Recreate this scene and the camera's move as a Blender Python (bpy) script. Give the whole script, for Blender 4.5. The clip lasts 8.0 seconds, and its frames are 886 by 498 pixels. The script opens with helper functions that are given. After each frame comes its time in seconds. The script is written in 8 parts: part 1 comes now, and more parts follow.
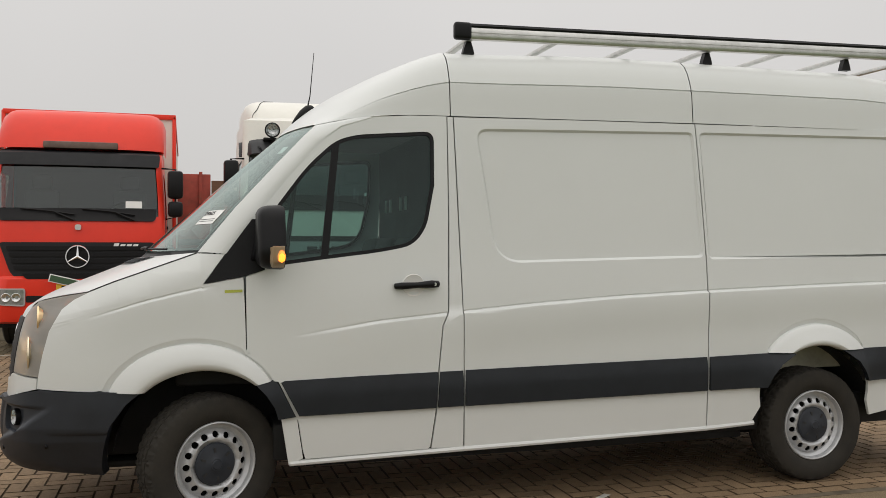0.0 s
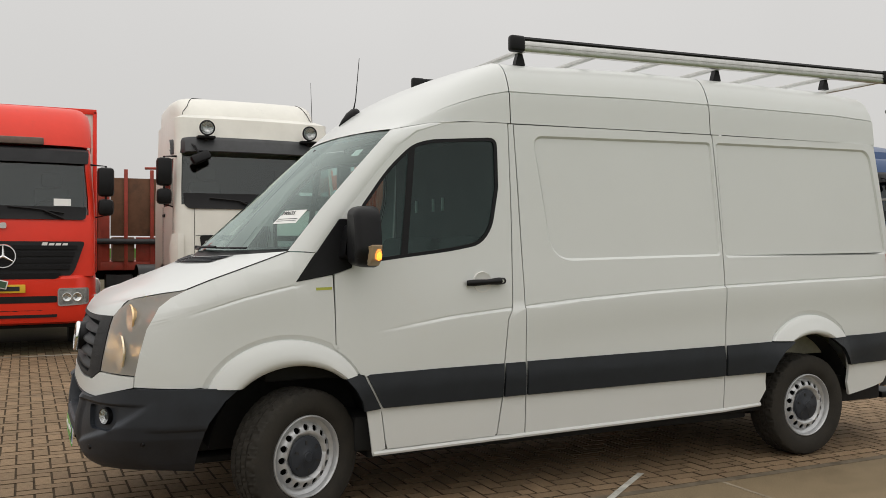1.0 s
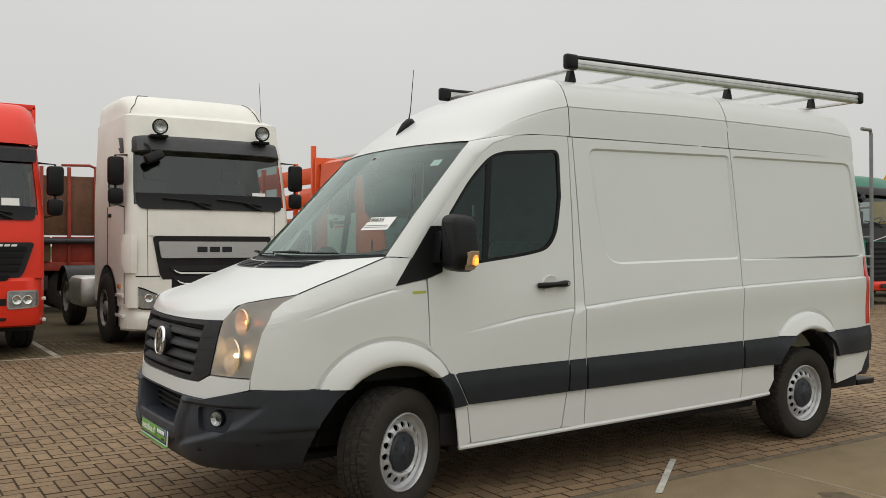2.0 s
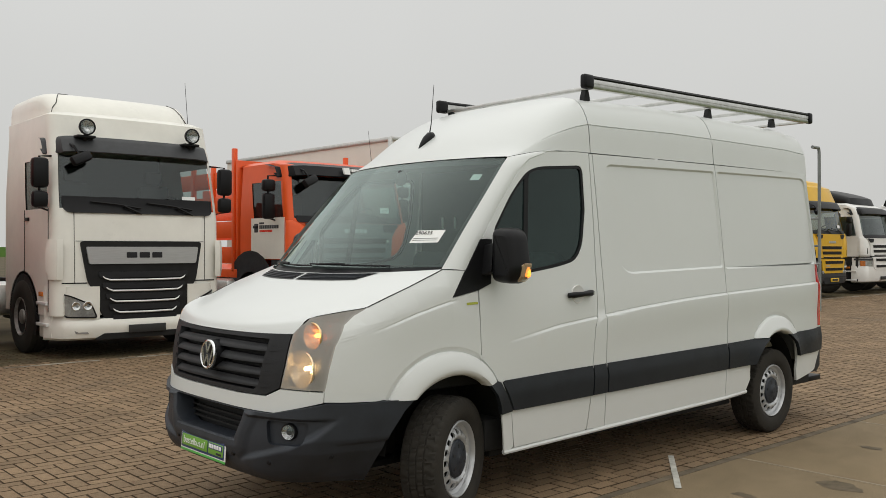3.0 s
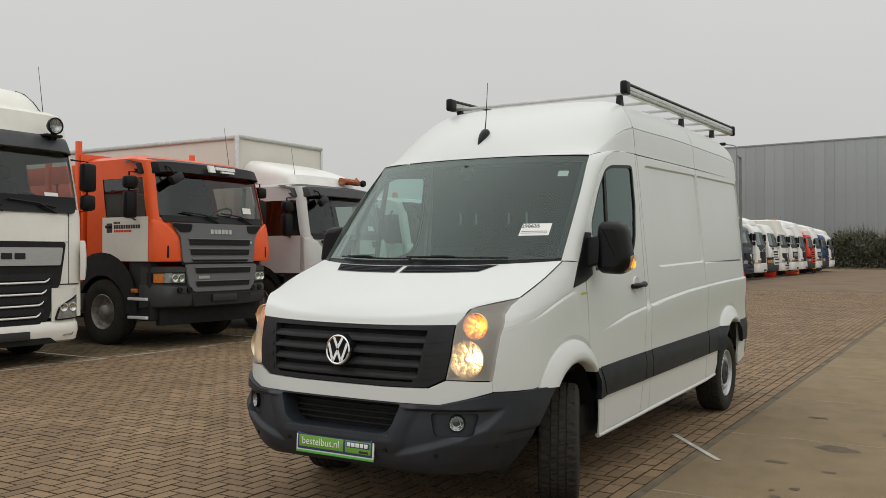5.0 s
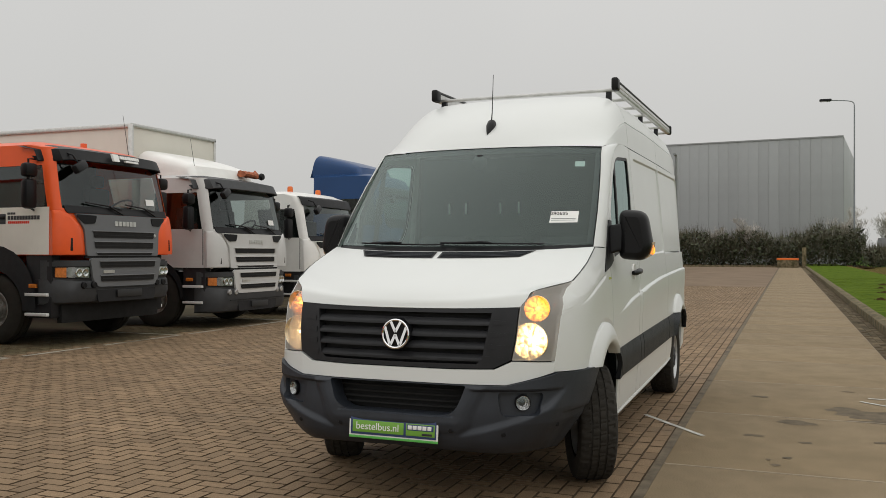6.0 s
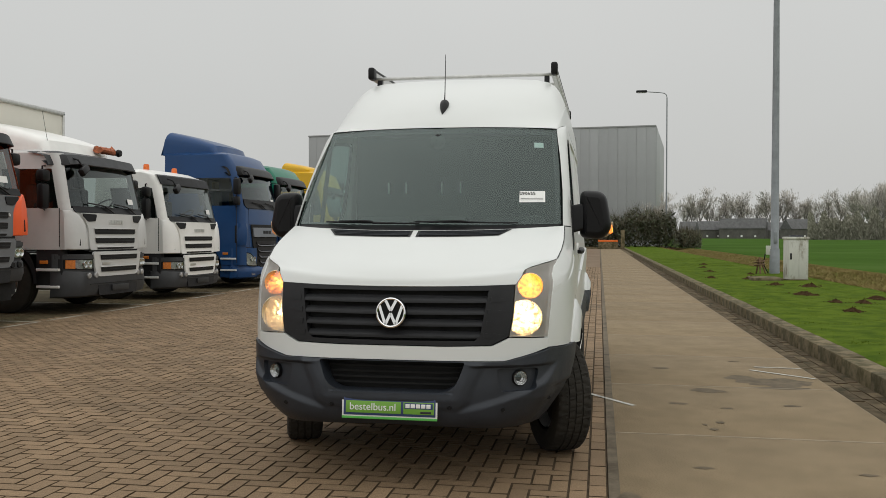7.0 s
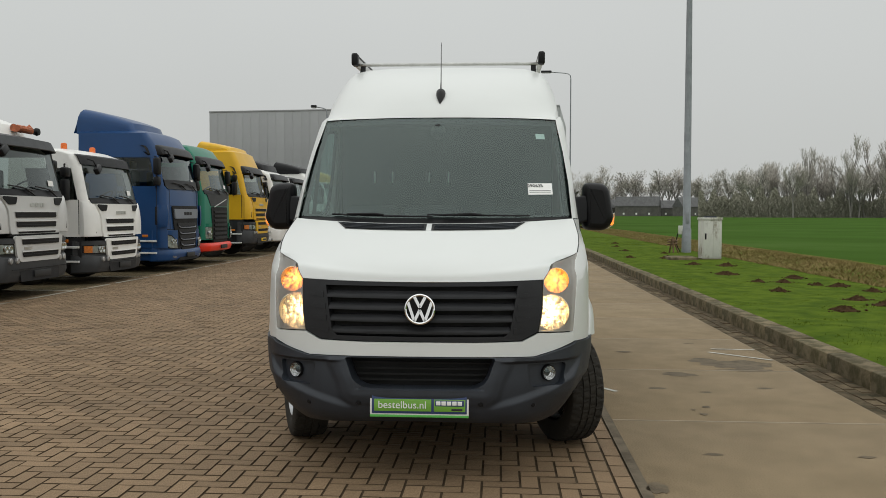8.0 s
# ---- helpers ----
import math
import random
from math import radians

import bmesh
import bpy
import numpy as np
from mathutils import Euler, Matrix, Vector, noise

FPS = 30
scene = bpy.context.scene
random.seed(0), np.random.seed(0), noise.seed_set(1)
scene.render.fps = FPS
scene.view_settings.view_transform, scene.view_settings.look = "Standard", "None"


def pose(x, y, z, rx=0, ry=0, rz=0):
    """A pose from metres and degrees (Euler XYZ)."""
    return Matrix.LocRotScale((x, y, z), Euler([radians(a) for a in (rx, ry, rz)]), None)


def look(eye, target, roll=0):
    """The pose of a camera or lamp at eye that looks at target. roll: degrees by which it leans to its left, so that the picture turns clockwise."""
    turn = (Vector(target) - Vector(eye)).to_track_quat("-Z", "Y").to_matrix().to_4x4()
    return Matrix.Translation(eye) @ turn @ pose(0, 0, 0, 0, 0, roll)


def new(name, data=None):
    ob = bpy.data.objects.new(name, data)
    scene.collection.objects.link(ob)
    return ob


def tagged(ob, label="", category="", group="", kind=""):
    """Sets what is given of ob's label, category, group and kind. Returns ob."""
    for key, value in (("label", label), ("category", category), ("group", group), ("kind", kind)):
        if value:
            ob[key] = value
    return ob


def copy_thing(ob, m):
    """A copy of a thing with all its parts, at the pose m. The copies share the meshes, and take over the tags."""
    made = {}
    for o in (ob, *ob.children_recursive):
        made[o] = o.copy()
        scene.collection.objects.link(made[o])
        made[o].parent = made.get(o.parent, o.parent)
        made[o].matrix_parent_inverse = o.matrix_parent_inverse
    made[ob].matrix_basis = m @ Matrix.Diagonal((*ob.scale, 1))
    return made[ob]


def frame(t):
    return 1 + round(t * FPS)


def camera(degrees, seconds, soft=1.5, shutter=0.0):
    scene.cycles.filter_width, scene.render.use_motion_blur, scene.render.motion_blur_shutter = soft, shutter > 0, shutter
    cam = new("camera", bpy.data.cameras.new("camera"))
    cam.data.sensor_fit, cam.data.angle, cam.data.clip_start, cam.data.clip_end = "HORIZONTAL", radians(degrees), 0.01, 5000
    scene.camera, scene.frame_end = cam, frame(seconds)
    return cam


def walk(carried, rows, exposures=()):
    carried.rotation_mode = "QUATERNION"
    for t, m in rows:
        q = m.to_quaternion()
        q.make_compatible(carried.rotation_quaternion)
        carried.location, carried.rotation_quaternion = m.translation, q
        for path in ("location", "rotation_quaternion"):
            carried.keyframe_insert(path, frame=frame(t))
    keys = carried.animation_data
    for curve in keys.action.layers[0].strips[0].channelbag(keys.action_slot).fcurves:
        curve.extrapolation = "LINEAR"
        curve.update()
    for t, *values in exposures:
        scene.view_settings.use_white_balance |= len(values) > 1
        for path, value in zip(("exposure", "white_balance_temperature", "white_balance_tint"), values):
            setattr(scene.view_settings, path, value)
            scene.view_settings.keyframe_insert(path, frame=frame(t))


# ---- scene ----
cam = camera(53.4, 8.0, soft=0.86)
METRES, EYE, TILT, LEAN, TURN = 8.565, 1.4785, 0.0, 0.0, -16.3
ROWS = [
    (0.0, 0.0, 0.0, 0.0, 0.0, -0.05, -0.04),
    (0.5, -0.0694, -0.0159, 0.0008, -3.97, -0.02, -0.1),
    (1.0, -0.1408, -0.0232, -0.0007, -9.14, -0.05, -0.08),
    (1.5, -0.2124, -0.0266, 0.0, -13.68, -0.1, -0.08),
    (3.0, -0.4048, 0.0009, 0.0122, -25.67, -0.12, -0.09),
    (3.5, -0.4601, 0.0333, 0.0105, -32.61, 0.04, -0.1),
    (4.0, -0.5244, 0.0635, 0.0081, -36.16, 0.07, -0.16),
    (4.5, -0.574, 0.0968, 0.0047, -38.54, 0.27, -0.1),
    (6.0, -0.7234, 0.2299, -0.0073, -52.31, 0.24, -0.11),
    (6.5, -0.7619, 0.2795, -0.0136, -57.49, 0.15, -0.2),
    (7.0, -0.7822, 0.3218, -0.0101, -63.62, -0.89, -0.14),
    (7.5, -0.7927, 0.3632, -0.0055, -67.77, -1.9, -0.18),
    (8.0, -0.808, 0.3995, 0.001, -70.04, -2.33, -0.11),
]
walk(cam, [(t, pose(0, 0, EYE, TILT, LEAN, TURN) @ pose(METRES * x, METRES * y, METRES * z, 90 + pitch, roll, yaw)) for t, x, y, z, yaw, pitch, roll in ROWS],
     exposures=[(0.0, 0.06, 6600, 9), (3.0, 0.03, 6520, 6), (4.5, -0.03, 6480, 6), (6.0, -0.05, 6550, 7), (8.0, -0.06, 6390, 4)])

# ---- overcast sky and a weak, wide sun behind the cloud ----
world = bpy.data.worlds.new("overcast")
scene.world = world
world.use_nodes = True
wn, wl = world.node_tree.nodes, world.node_tree.links
wn.clear()
w_out = wn.new("ShaderNodeOutputWorld")
w_bg = wn.new("ShaderNodeBackground")
w_sky = wn.new("ShaderNodeTexSky")
w_sky.sky_type, w_sky.sun_disc = "NISHITA", False
w_sky.sun_elevation, w_sky.sun_rotation = radians(50), radians(200)
w_sky.dust_density = 6.0
w_co = wn.new("ShaderNodeTexCoord")
w_sep = wn.new("ShaderNodeSeparateXYZ")
w_ramp = wn.new("ShaderNodeValToRGB")
w_ramp.color_ramp.elements[0].position, w_ramp.color_ramp.elements[0].color = 0.0, (0.565, 0.553, 0.548, 1)
w_ramp.color_ramp.elements[1].position, w_ramp.color_ramp.elements[1].color = 1.0, (1.32, 1.29, 1.28, 1)
e = w_ramp.color_ramp.elements.new(0.35)
e.color = (0.680, 0.665, 0.660, 1)
w_noise = wn.new("ShaderNodeTexNoise")
w_noise.inputs["Scale"].default_value, w_noise.inputs["Detail"].default_value = 2.2, 3.0
w_map = wn.new("ShaderNodeMapRange")
w_map.inputs["To Min"].default_value, w_map.inputs["To Max"].default_value = 0.94, 1.06
w_mul = wn.new("ShaderNodeMix")
w_mul.data_type, w_mul.blend_type = "RGBA", "MULTIPLY"
w_mul.inputs["Factor"].default_value = 1.0
w_add = wn.new("ShaderNodeMix")
w_add.data_type, w_add.blend_type = "RGBA", "ADD"
w_add.inputs["Factor"].default_value = 0.006
wl.new(w_co.outputs["Generated"], w_sep.inputs[0])
wl.new(w_co.outputs["Generated"], w_noise.inputs["Vector"])
wl.new(w_sep.outputs["Z"], w_ramp.inputs["Fac"])
wl.new(w_noise.outputs["Fac"], w_map.inputs["Value"])
wl.new(w_ramp.outputs["Color"], w_mul.inputs["A"])
wl.new(w_map.outputs["Result"], w_mul.inputs["B"])
wl.new(w_mul.outputs["Result"], w_add.inputs["A"])
wl.new(w_sky.outputs["Color"], w_add.inputs["B"])
wl.new(w_add.outputs["Result"], w_bg.inputs["Color"])
wl.new(w_bg.outputs["Background"], w_out.inputs["Surface"])
w_bg.inputs["Strength"].default_value = 1.0

sun_data = bpy.data.lights.new("sun", "SUN")
sun_data.energy, sun_data.angle, sun_data.color = 0.5, radians(150), (1.0, 0.97, 0.93)
sun = new("sun", sun_data)
sun.matrix_world = look((-9, 2, 20), (0, 4, 0))

# ---- materials ----
def mat(name, base, rough=0.5, metal=0.0, vary=0.0, scale=6.0, bump=0.0, bump_scale=60.0, tint=None, spots=0.0, coat=0.0, emit=None, power=0.0, rand=0.0, island=False, dirt=None, spec=0.5, stretch=None):
    """A principled surface: base colour, coarse and fine variation, fine relief."""
    m = bpy.data.materials.new(name)
    m.use_nodes = True
    n, l = m.node_tree.nodes, m.node_tree.links
    b = n["Principled BSDF"]
    b.inputs["Base Color"].default_value = (*base, 1)
    b.inputs["Roughness"].default_value = rough
    b.inputs["Metallic"].default_value = metal
    b.inputs["Coat Weight"].default_value = coat
    b.inputs["Specular IOR Level"].default_value = spec
    if emit:
        b.inputs["Emission Color"].default_value = (*emit, 1)
        b.inputs["Emission Strength"].default_value = power
    co = n.new("ShaderNodeTexCoord")
    vec = co.outputs["Object"]
    if stretch:
        mp = n.new("ShaderNodeMapping")
        mp.inputs["Scale"].default_value = stretch
        l.new(vec, mp.inputs["Vector"])
        vec = mp.outputs["Vector"]
    col = None
    if vary or tint:
        n1 = n.new("ShaderNodeTexNoise")
        n1.inputs["Scale"].default_value, n1.inputs["Detail"].default_value, n1.inputs["Roughness"].default_value = scale, 6.0, 0.62
        l.new(vec, n1.inputs["Vector"])
        r = n.new("ShaderNodeMapRange")
        r.inputs["From Min"].default_value, r.inputs["From Max"].default_value = 0.3, 0.7
        l.new(n1.outputs["Fac"], r.inputs["Value"])
        mix = n.new("ShaderNodeMix")
        mix.data_type = "RGBA"
        lo = tint or [c * (1 - vary) for c in base]
        mix.inputs["A"].default_value = (*lo, 1)
        mix.inputs["B"].default_value = (*[min(1.0, c * (1 + vary * 0.6)) for c in base], 1)
        l.new(r.outputs["Result"], mix.inputs["Factor"])
        col = mix.outputs["Result"]
        rr = n.new("ShaderNodeMapRange")
        rr.inputs["To Min"].default_value, rr.inputs["To Max"].default_value = min(1, rough * 1.15), rough * 0.85
        l.new(n1.outputs["Fac"], rr.inputs["Value"])
        l.new(rr.outputs["Result"], b.inputs["Roughness"])
    if dirt:
        n3 = n.new("ShaderNodeTexNoise")
        n3.inputs["Scale"].default_value, n3.inputs["Detail"].default_value = dirt[1], 8.0
        n3.inputs["Roughness"].default_value = 0.7
        l.new(vec, n3.inputs["Vector"])
        r3 = n.new("ShaderNodeMapRange")
        r3.inputs["From Min"].default_value, r3.inputs["From Max"].default_value = dirt[2], dirt[2] + 0.14
        r3.inputs["To Max"].default_value = dirt[3]
        l.new(n3.outputs["Fac"], r3.inputs["Value"])
        m3 = n.new("ShaderNodeMix")
        m3.data_type = "RGBA"
        l.new(r3.outputs["Result"], m3.inputs["Factor"])
        if col:
            l.new(col, m3.inputs["A"])
        else:
            m3.inputs["A"].default_value = (*base, 1)
        m3.inputs["B"].default_value = (*dirt[0], 1)
        col = m3.outputs["Result"]
    if rand or island:
        if island:
            oi = n.new("ShaderNodeNewGeometry").outputs["Random Per Island"]
        else:
            oi = n.new("ShaderNodeObjectInfo").outputs["Random"]
        mr = n.new("ShaderNodeMapRange")
        mr.inputs["To Min"].default_value, mr.inputs["To Max"].default_value = 1 - rand, 1 + rand
        l.new(oi, mr.inputs["Value"])
        mm = n.new("ShaderNodeMix")
        mm.data_type, mm.blend_type = "RGBA", "MULTIPLY"
        mm.inputs["Factor"].default_value = 1.0
        if col:
            l.new(col, mm.inputs["A"])
        else:
            mm.inputs["A"].default_value = (*base, 1)
        l.new(mr.outputs["Result"], mm.inputs["B"])
        col = mm.outputs["Result"]
    if col:
        l.new(col, b.inputs["Base Color"])
    if spots:
        n4 = n.new("ShaderNodeTexNoise")
        n4.inputs["Scale"].default_value, n4.inputs["Detail"].default_value = 130.0, 2.0
        l.new(vec, n4.inputs["Vector"])
        r4 = n.new("ShaderNodeMapRange")
        r4.inputs["From Min"].default_value, r4.inputs["From Max"].default_value = 0.3, 0.7
        r4.inputs["To Min"].default_value, r4.inputs["To Max"].default_value = 1 - spots, 1 + spots
        l.new(n4.outputs["Fac"], r4.inputs["Value"])
        m4 = n.new("ShaderNodeMix")
        m4.data_type, m4.blend_type = "RGBA", "MULTIPLY"
        m4.inputs["Factor"].default_value = 1.0
        if col:
            l.new(col, m4.inputs["A"])
        else:
            m4.inputs["A"].default_value = (*base, 1)
        l.new(r4.outputs["Result"], m4.inputs["B"])
        l.new(m4.outputs["Result"], b.inputs["Base Color"])
    if bump:
        n2 = n.new("ShaderNodeTexNoise")
        n2.inputs["Scale"].default_value, n2.inputs["Detail"].default_value = bump_scale, 4.0
        l.new(vec, n2.inputs["Vector"])
        bp = n.new("ShaderNodeBump")
        bp.inputs["Strength"].default_value, bp.inputs["Distance"].default_value = bump, 0.01
        l.new(n2.outputs["Fac"], bp.inputs["Height"])
        l.new(bp.outputs["Normal"], b.inputs["Normal"])
    return m


def glass(name, tint, rough=0.02, gloss=0.06, haze=0.0, haze_colour=(0.5, 0.48, 0.42), power=4.0, sheen=(0.74, 0.90, 0.87)):
    """Thin sheet glass: clear see-through with a tint, and a true gloss by its angle."""
    m = bpy.data.materials.new(name)
    m.use_nodes = True
    n, l = m.node_tree.nodes, m.node_tree.links
    n.clear()
    out = n.new("ShaderNodeOutputMaterial")
    tr = n.new("ShaderNodeBsdfTransparent")
    tr.inputs["Color"].default_value = (*tint, 1)
    gl = n.new("ShaderNodeBsdfGlossy")
    gl.inputs["Roughness"].default_value = rough
    gl.inputs["Color"].default_value = (*sheen, 1)
    lw = n.new("ShaderNodeLayerWeight")
    lw.inputs["Blend"].default_value = 0.5
    pw = n.new("ShaderNodeMath")
    pw.operation = "POWER"
    pw.inputs[1].default_value = power
    mr = n.new("ShaderNodeMapRange")
    mr.inputs["To Min"].default_value, mr.inputs["To Max"].default_value = gloss, 1.0
    mx = n.new("ShaderNodeMixShader")
    l.new(lw.outputs["Facing"], pw.inputs[0])
    l.new(pw.outputs["Value"], mr.inputs["Value"])
    l.new(mr.outputs["Result"], mx.inputs["Fac"])
    l.new(tr.outputs["BSDF"], mx.inputs[1])
    l.new(gl.outputs["BSDF"], mx.inputs[2])
    if haze:
        df = n.new("ShaderNodeBsdfDiffuse")
        df.inputs["Color"].default_value = (*haze_colour, 1)
        hz = n.new("ShaderNodeMixShader")
        hz.inputs["Fac"].default_value = haze
        l.new(mx.outputs["Shader"], hz.inputs[1])
        l.new(df.outputs["BSDF"], hz.inputs[2])
        mx = hz
    l.new(mx.outputs["Shader"], out.inputs["Surface"])
    return m


M_WHITE = mat("white_paint", (0.660, 0.676, 0.662), 0.30, vary=0.02, scale=1.3, coat=0.15, dirt=((0.66, 0.63, 0.57), 2.0, 0.60, 0.25))
M_TRIM = mat("grey_plastic", (0.0205, 0.0248, 0.0330), 0.50, spec=0.45, vary=0.25, scale=5, bump=0.15, bump_scale=400)
M_RUB = mat("rubbing_strip_plastic", (0.0120, 0.0148, 0.0190), 0.52, spec=0.36, vary=0.25, scale=5, bump=0.15, bump_scale=400)
M_GRILLE = mat("dark_plastic", (0.0150, 0.0155, 0.0175), 0.55, spec=0.32, vary=0.2, scale=8, bump=0.1, bump_scale=300)
M_BLACK = mat("black_plastic", (0.006, 0.006, 0.007), 0.42, spec=0.24, vary=0.2, scale=10)
M_RUBBER = mat("tyre_rubber", (0.018, 0.0168, 0.0145), 0.88, spec=0.25, vary=0.4, scale=9, bump=0.2, bump_scale=120, tint=(0.036, 0.032, 0.026))
M_STEEL = mat("wheel_silver", (0.50, 0.51, 0.52), 0.38, metal=0.45, vary=0.15, scale=14)
M_ALU = mat("aluminium", (0.62, 0.62, 0.60), 0.38, metal=0.85, vary=0.15, scale=12)
M_POLE_VAN = mat("ladder_steel", (0.30, 0.31, 0.31), 0.5, metal=0.6, vary=0.2)
M_CHROME = mat("chrome", (0.80, 0.80, 0.80), 0.12, metal=1.0)
# underbody black, also laid as flat sheets where lorry slots hold only shade
M_UNDER_SHADE = mat("underbody", (0.005, 0.005, 0.005), 0.8, vary=0.3)
M_INSIDE = mat("cab_lining", (0.030, 0.035, 0.035), 0.8, vary=0.2)
M_DASH = mat("dashboard", (0.028, 0.029, 0.03), 0.7, vary=0.2, bump=0.1, bump_scale=300)
M_SEAT = mat("seat_cloth", (0.045, 0.05, 0.052), 0.9, vary=0.3, scale=20, bump=0.2, bump_scale=200)
M_GLASS = glass("window_glass", (0.38, 0.55, 0.52), gloss=0.05)
M_SCREEN = glass("windscreen_glass", (0.68, 0.79, 0.76), gloss=0.055, power=3.4, sheen=(0.77, 0.89, 0.86))
M_LENS = glass("lamp_lens", (0.93, 0.93, 0.92), gloss=0.05, haze=0.46, haze_colour=(0.53, 0.505, 0.465), power=3.2, sheen=(0.9, 0.9, 0.9))
M_CLEAR = glass("fog_lens", (0.90, 0.91, 0.91), gloss=0.08)
M_AMBER = mat("amber_lens", (0.62, 0.19, 0.03), 0.25, vary=0.25, scale=30)
M_REDLENS = mat("red_lens", (0.55, 0.02, 0.015), 0.2, coat=0.5)
M_REFLECT = mat("reflector", (0.84, 0.74, 0.56), 0.37, metal=1.0, vary=0.12, scale=18)
M_REFLECT_AMBER = mat("amber_reflector", (0.92, 0.68, 0.40), 0.37, metal=1.0)
M_HLBACK = mat("lamp_housing", (0.17, 0.155, 0.13), 0.45, metal=0.2, vary=0.15, scale=9)
M_LIT = mat("lit_bulb", (1, 0.9, 0.75), 0.5, emit=(1.0, 0.66, 0.32), power=30.0)
M_LITAMBER = mat("lit_amber", (1, 0.5, 0.1), 0.5, emit=(1.0, 0.33, 0.05), power=10.5)
M_BLINK = mat("lit_indicator", (1, 0.4, 0.05), 0.5, emit=(1.0, 0.24, 0.02), power=2.4)
M_INDLENS = glass("indicator_lens", (0.95, 0.86, 0.76), gloss=0.10, haze=0.35, haze_colour=(0.92, 0.66, 0.42))
M_PAPER = mat("paper", (0.80, 0.80, 0.78), 0.7)
M_INK = mat("ink", (0.02, 0.02, 0.02), 0.6)
M_GREEN = mat("plate_green", (0.16, 0.36, 0.045), 0.45)
M_NAVY = mat("plate_navy", (0.03, 0.05, 0.14), 0.45)
M_LIME = mat("lime_sticker", (0.42, 0.45, 0.06), 0.5)
M_STRIPE = mat("grey_paint_line", (0.52, 0.51, 0.46), 0.8, vary=0.3, scale=9, dirt=((0.25, 0.21, 0.16), 7.0, 0.52, 0.8))


# ---- mesh helpers ----
def empty(name, label="", category="", group="", kind="", m=None):
    ob = new(name)
    ob.empty_display_size = 0.2
    tagged(ob, label, category, group, kind)
    if m is not None:
        ob.matrix_world = m
    return ob


def part(name, bm, material, parent=None, label="", smooth=True, weld=0.0):
    """Links a bmesh as one mesh object under a thing or a part."""
    if weld:
        bmesh.ops.remove_doubles(bm, verts=bm.verts, dist=weld)
    me = bpy.data.meshes.new(name)
    bm.to_mesh(me)
    bm.free()
    me.materials.append(material)
    if smooth:
        me.polygons.foreach_set("use_smooth", [True] * len(me.polygons))
        me.set_sharp_from_angle(angle=radians(38))
    ob = new(name, me)
    if parent is not None:
        ob.parent = parent
    if label:
        tagged(ob, label)
    return ob


def add_box(bm, lo, hi, bevel=0.0, m=None, seg=2):
    x0, y0, z0 = lo
    x1, y1, z1 = hi
    made = bmesh.ops.create_cube(bm, size=1.0, matrix=Matrix.Translation(((x0 + x1) / 2, (y0 + y1) / 2, (z0 + z1) / 2)) @ Matrix.Diagonal((x1 - x0, y1 - y0, z1 - z0, 1)))
    vs = made["verts"]
    if bevel:
        es = list({ed for v in vs for ed in v.link_edges})
        r = bmesh.ops.bevel(bm, geom=es, offset=bevel, segments=seg, affect="EDGES", profile=0.5)
        vs = list({v for f in r["faces"] for v in f.verts} | {v for v in vs if v.is_valid})
    if m is not None:
        bmesh.ops.transform(bm, matrix=m, verts=vs)
    return vs


def box(name, lo, hi, material, parent=None, label="", bevel=0.01, m=None):
    bm = bmesh.new()
    add_box(bm, lo, hi, bevel, m)
    return part(name, bm, material, parent, label)


def add_tube(bm, pts, r, n=8, cap=True):
    """A round bar along a line of points; r is one radius or one for each point."""
    pts = [Vector(p) for p in pts]
    rings = []
    for i, p in enumerate(pts):
        d = (pts[min(i + 1, len(pts) - 1)] - pts[max(i - 1, 0)]).normalized()
        a = d.orthogonal().normalized() if abs(d.z) > 0.9 else d.cross(Vector((0, 0, 1))).normalized()
        b = d.cross(a)
        rad = r[i] if isinstance(r, (list, tuple)) else r
        rings.append([bm.verts.new(p + rad * (math.cos(2 * math.pi * k / n) * a + math.sin(2 * math.pi * k / n) * b)) for k in range(n)])
    for r0, r1 in zip(rings, rings[1:]):
        for k in range(n):
            bm.faces.new((r0[k], r0[(k + 1) % n], r1[(k + 1) % n], r1[k]))
    if cap:
        bm.faces.new(rings[0][::-1]), bm.faces.new(rings[-1])


def tube(name, pts, r, material, parent=None, label="", n=8):
    bm = bmesh.new()
    add_tube(bm, pts, r, n)
    return part(name, bm, material, parent, label)


def add_lathe(bm, prof, n=40, m=None):
    """Turns a profile of (radius, offset along y) round the y axis."""
    rings = []
    for r, y in prof:
        if r < 1e-6:
            rings.append([bm.verts.new((0, y, 0))])
        else:
            rings.append([bm.verts.new((r * math.cos(2 * math.pi * k / n), y, r * math.sin(2 * math.pi * k / n))) for k in range(n)])
    for a, b in zip(rings, rings[1:]):
        for k in range(n):
            q = [a[k % len(a)], a[(k + 1) % len(a)], b[(k + 1) % len(b)], b[k % len(b)]]
            q = list(dict.fromkeys(q))
            if len(q) > 2:
                bm.faces.new(q)
    if m is not None:
        bmesh.ops.transform(bm, matrix=m, verts=[v for r in rings for v in r])


def lathe(name, prof, material, parent=None, label="", n=40, m=None):
    bm = bmesh.new()
    add_lathe(bm, prof, n, m)
    return part(name, bm, material, parent, label)


def add_grid(bm, rows, close=False):
    """Quads over rows of points."""
    vs = [[bm.verts.new(p) for p in row] for row in rows]
    for a, b in zip(vs, vs[1:]):
        k = len(a)
        for i in range(k if close else k - 1):
            bm.faces.new((a[i], a[(i + 1) % k], b[(i + 1) % k], b[i]))
    return vs


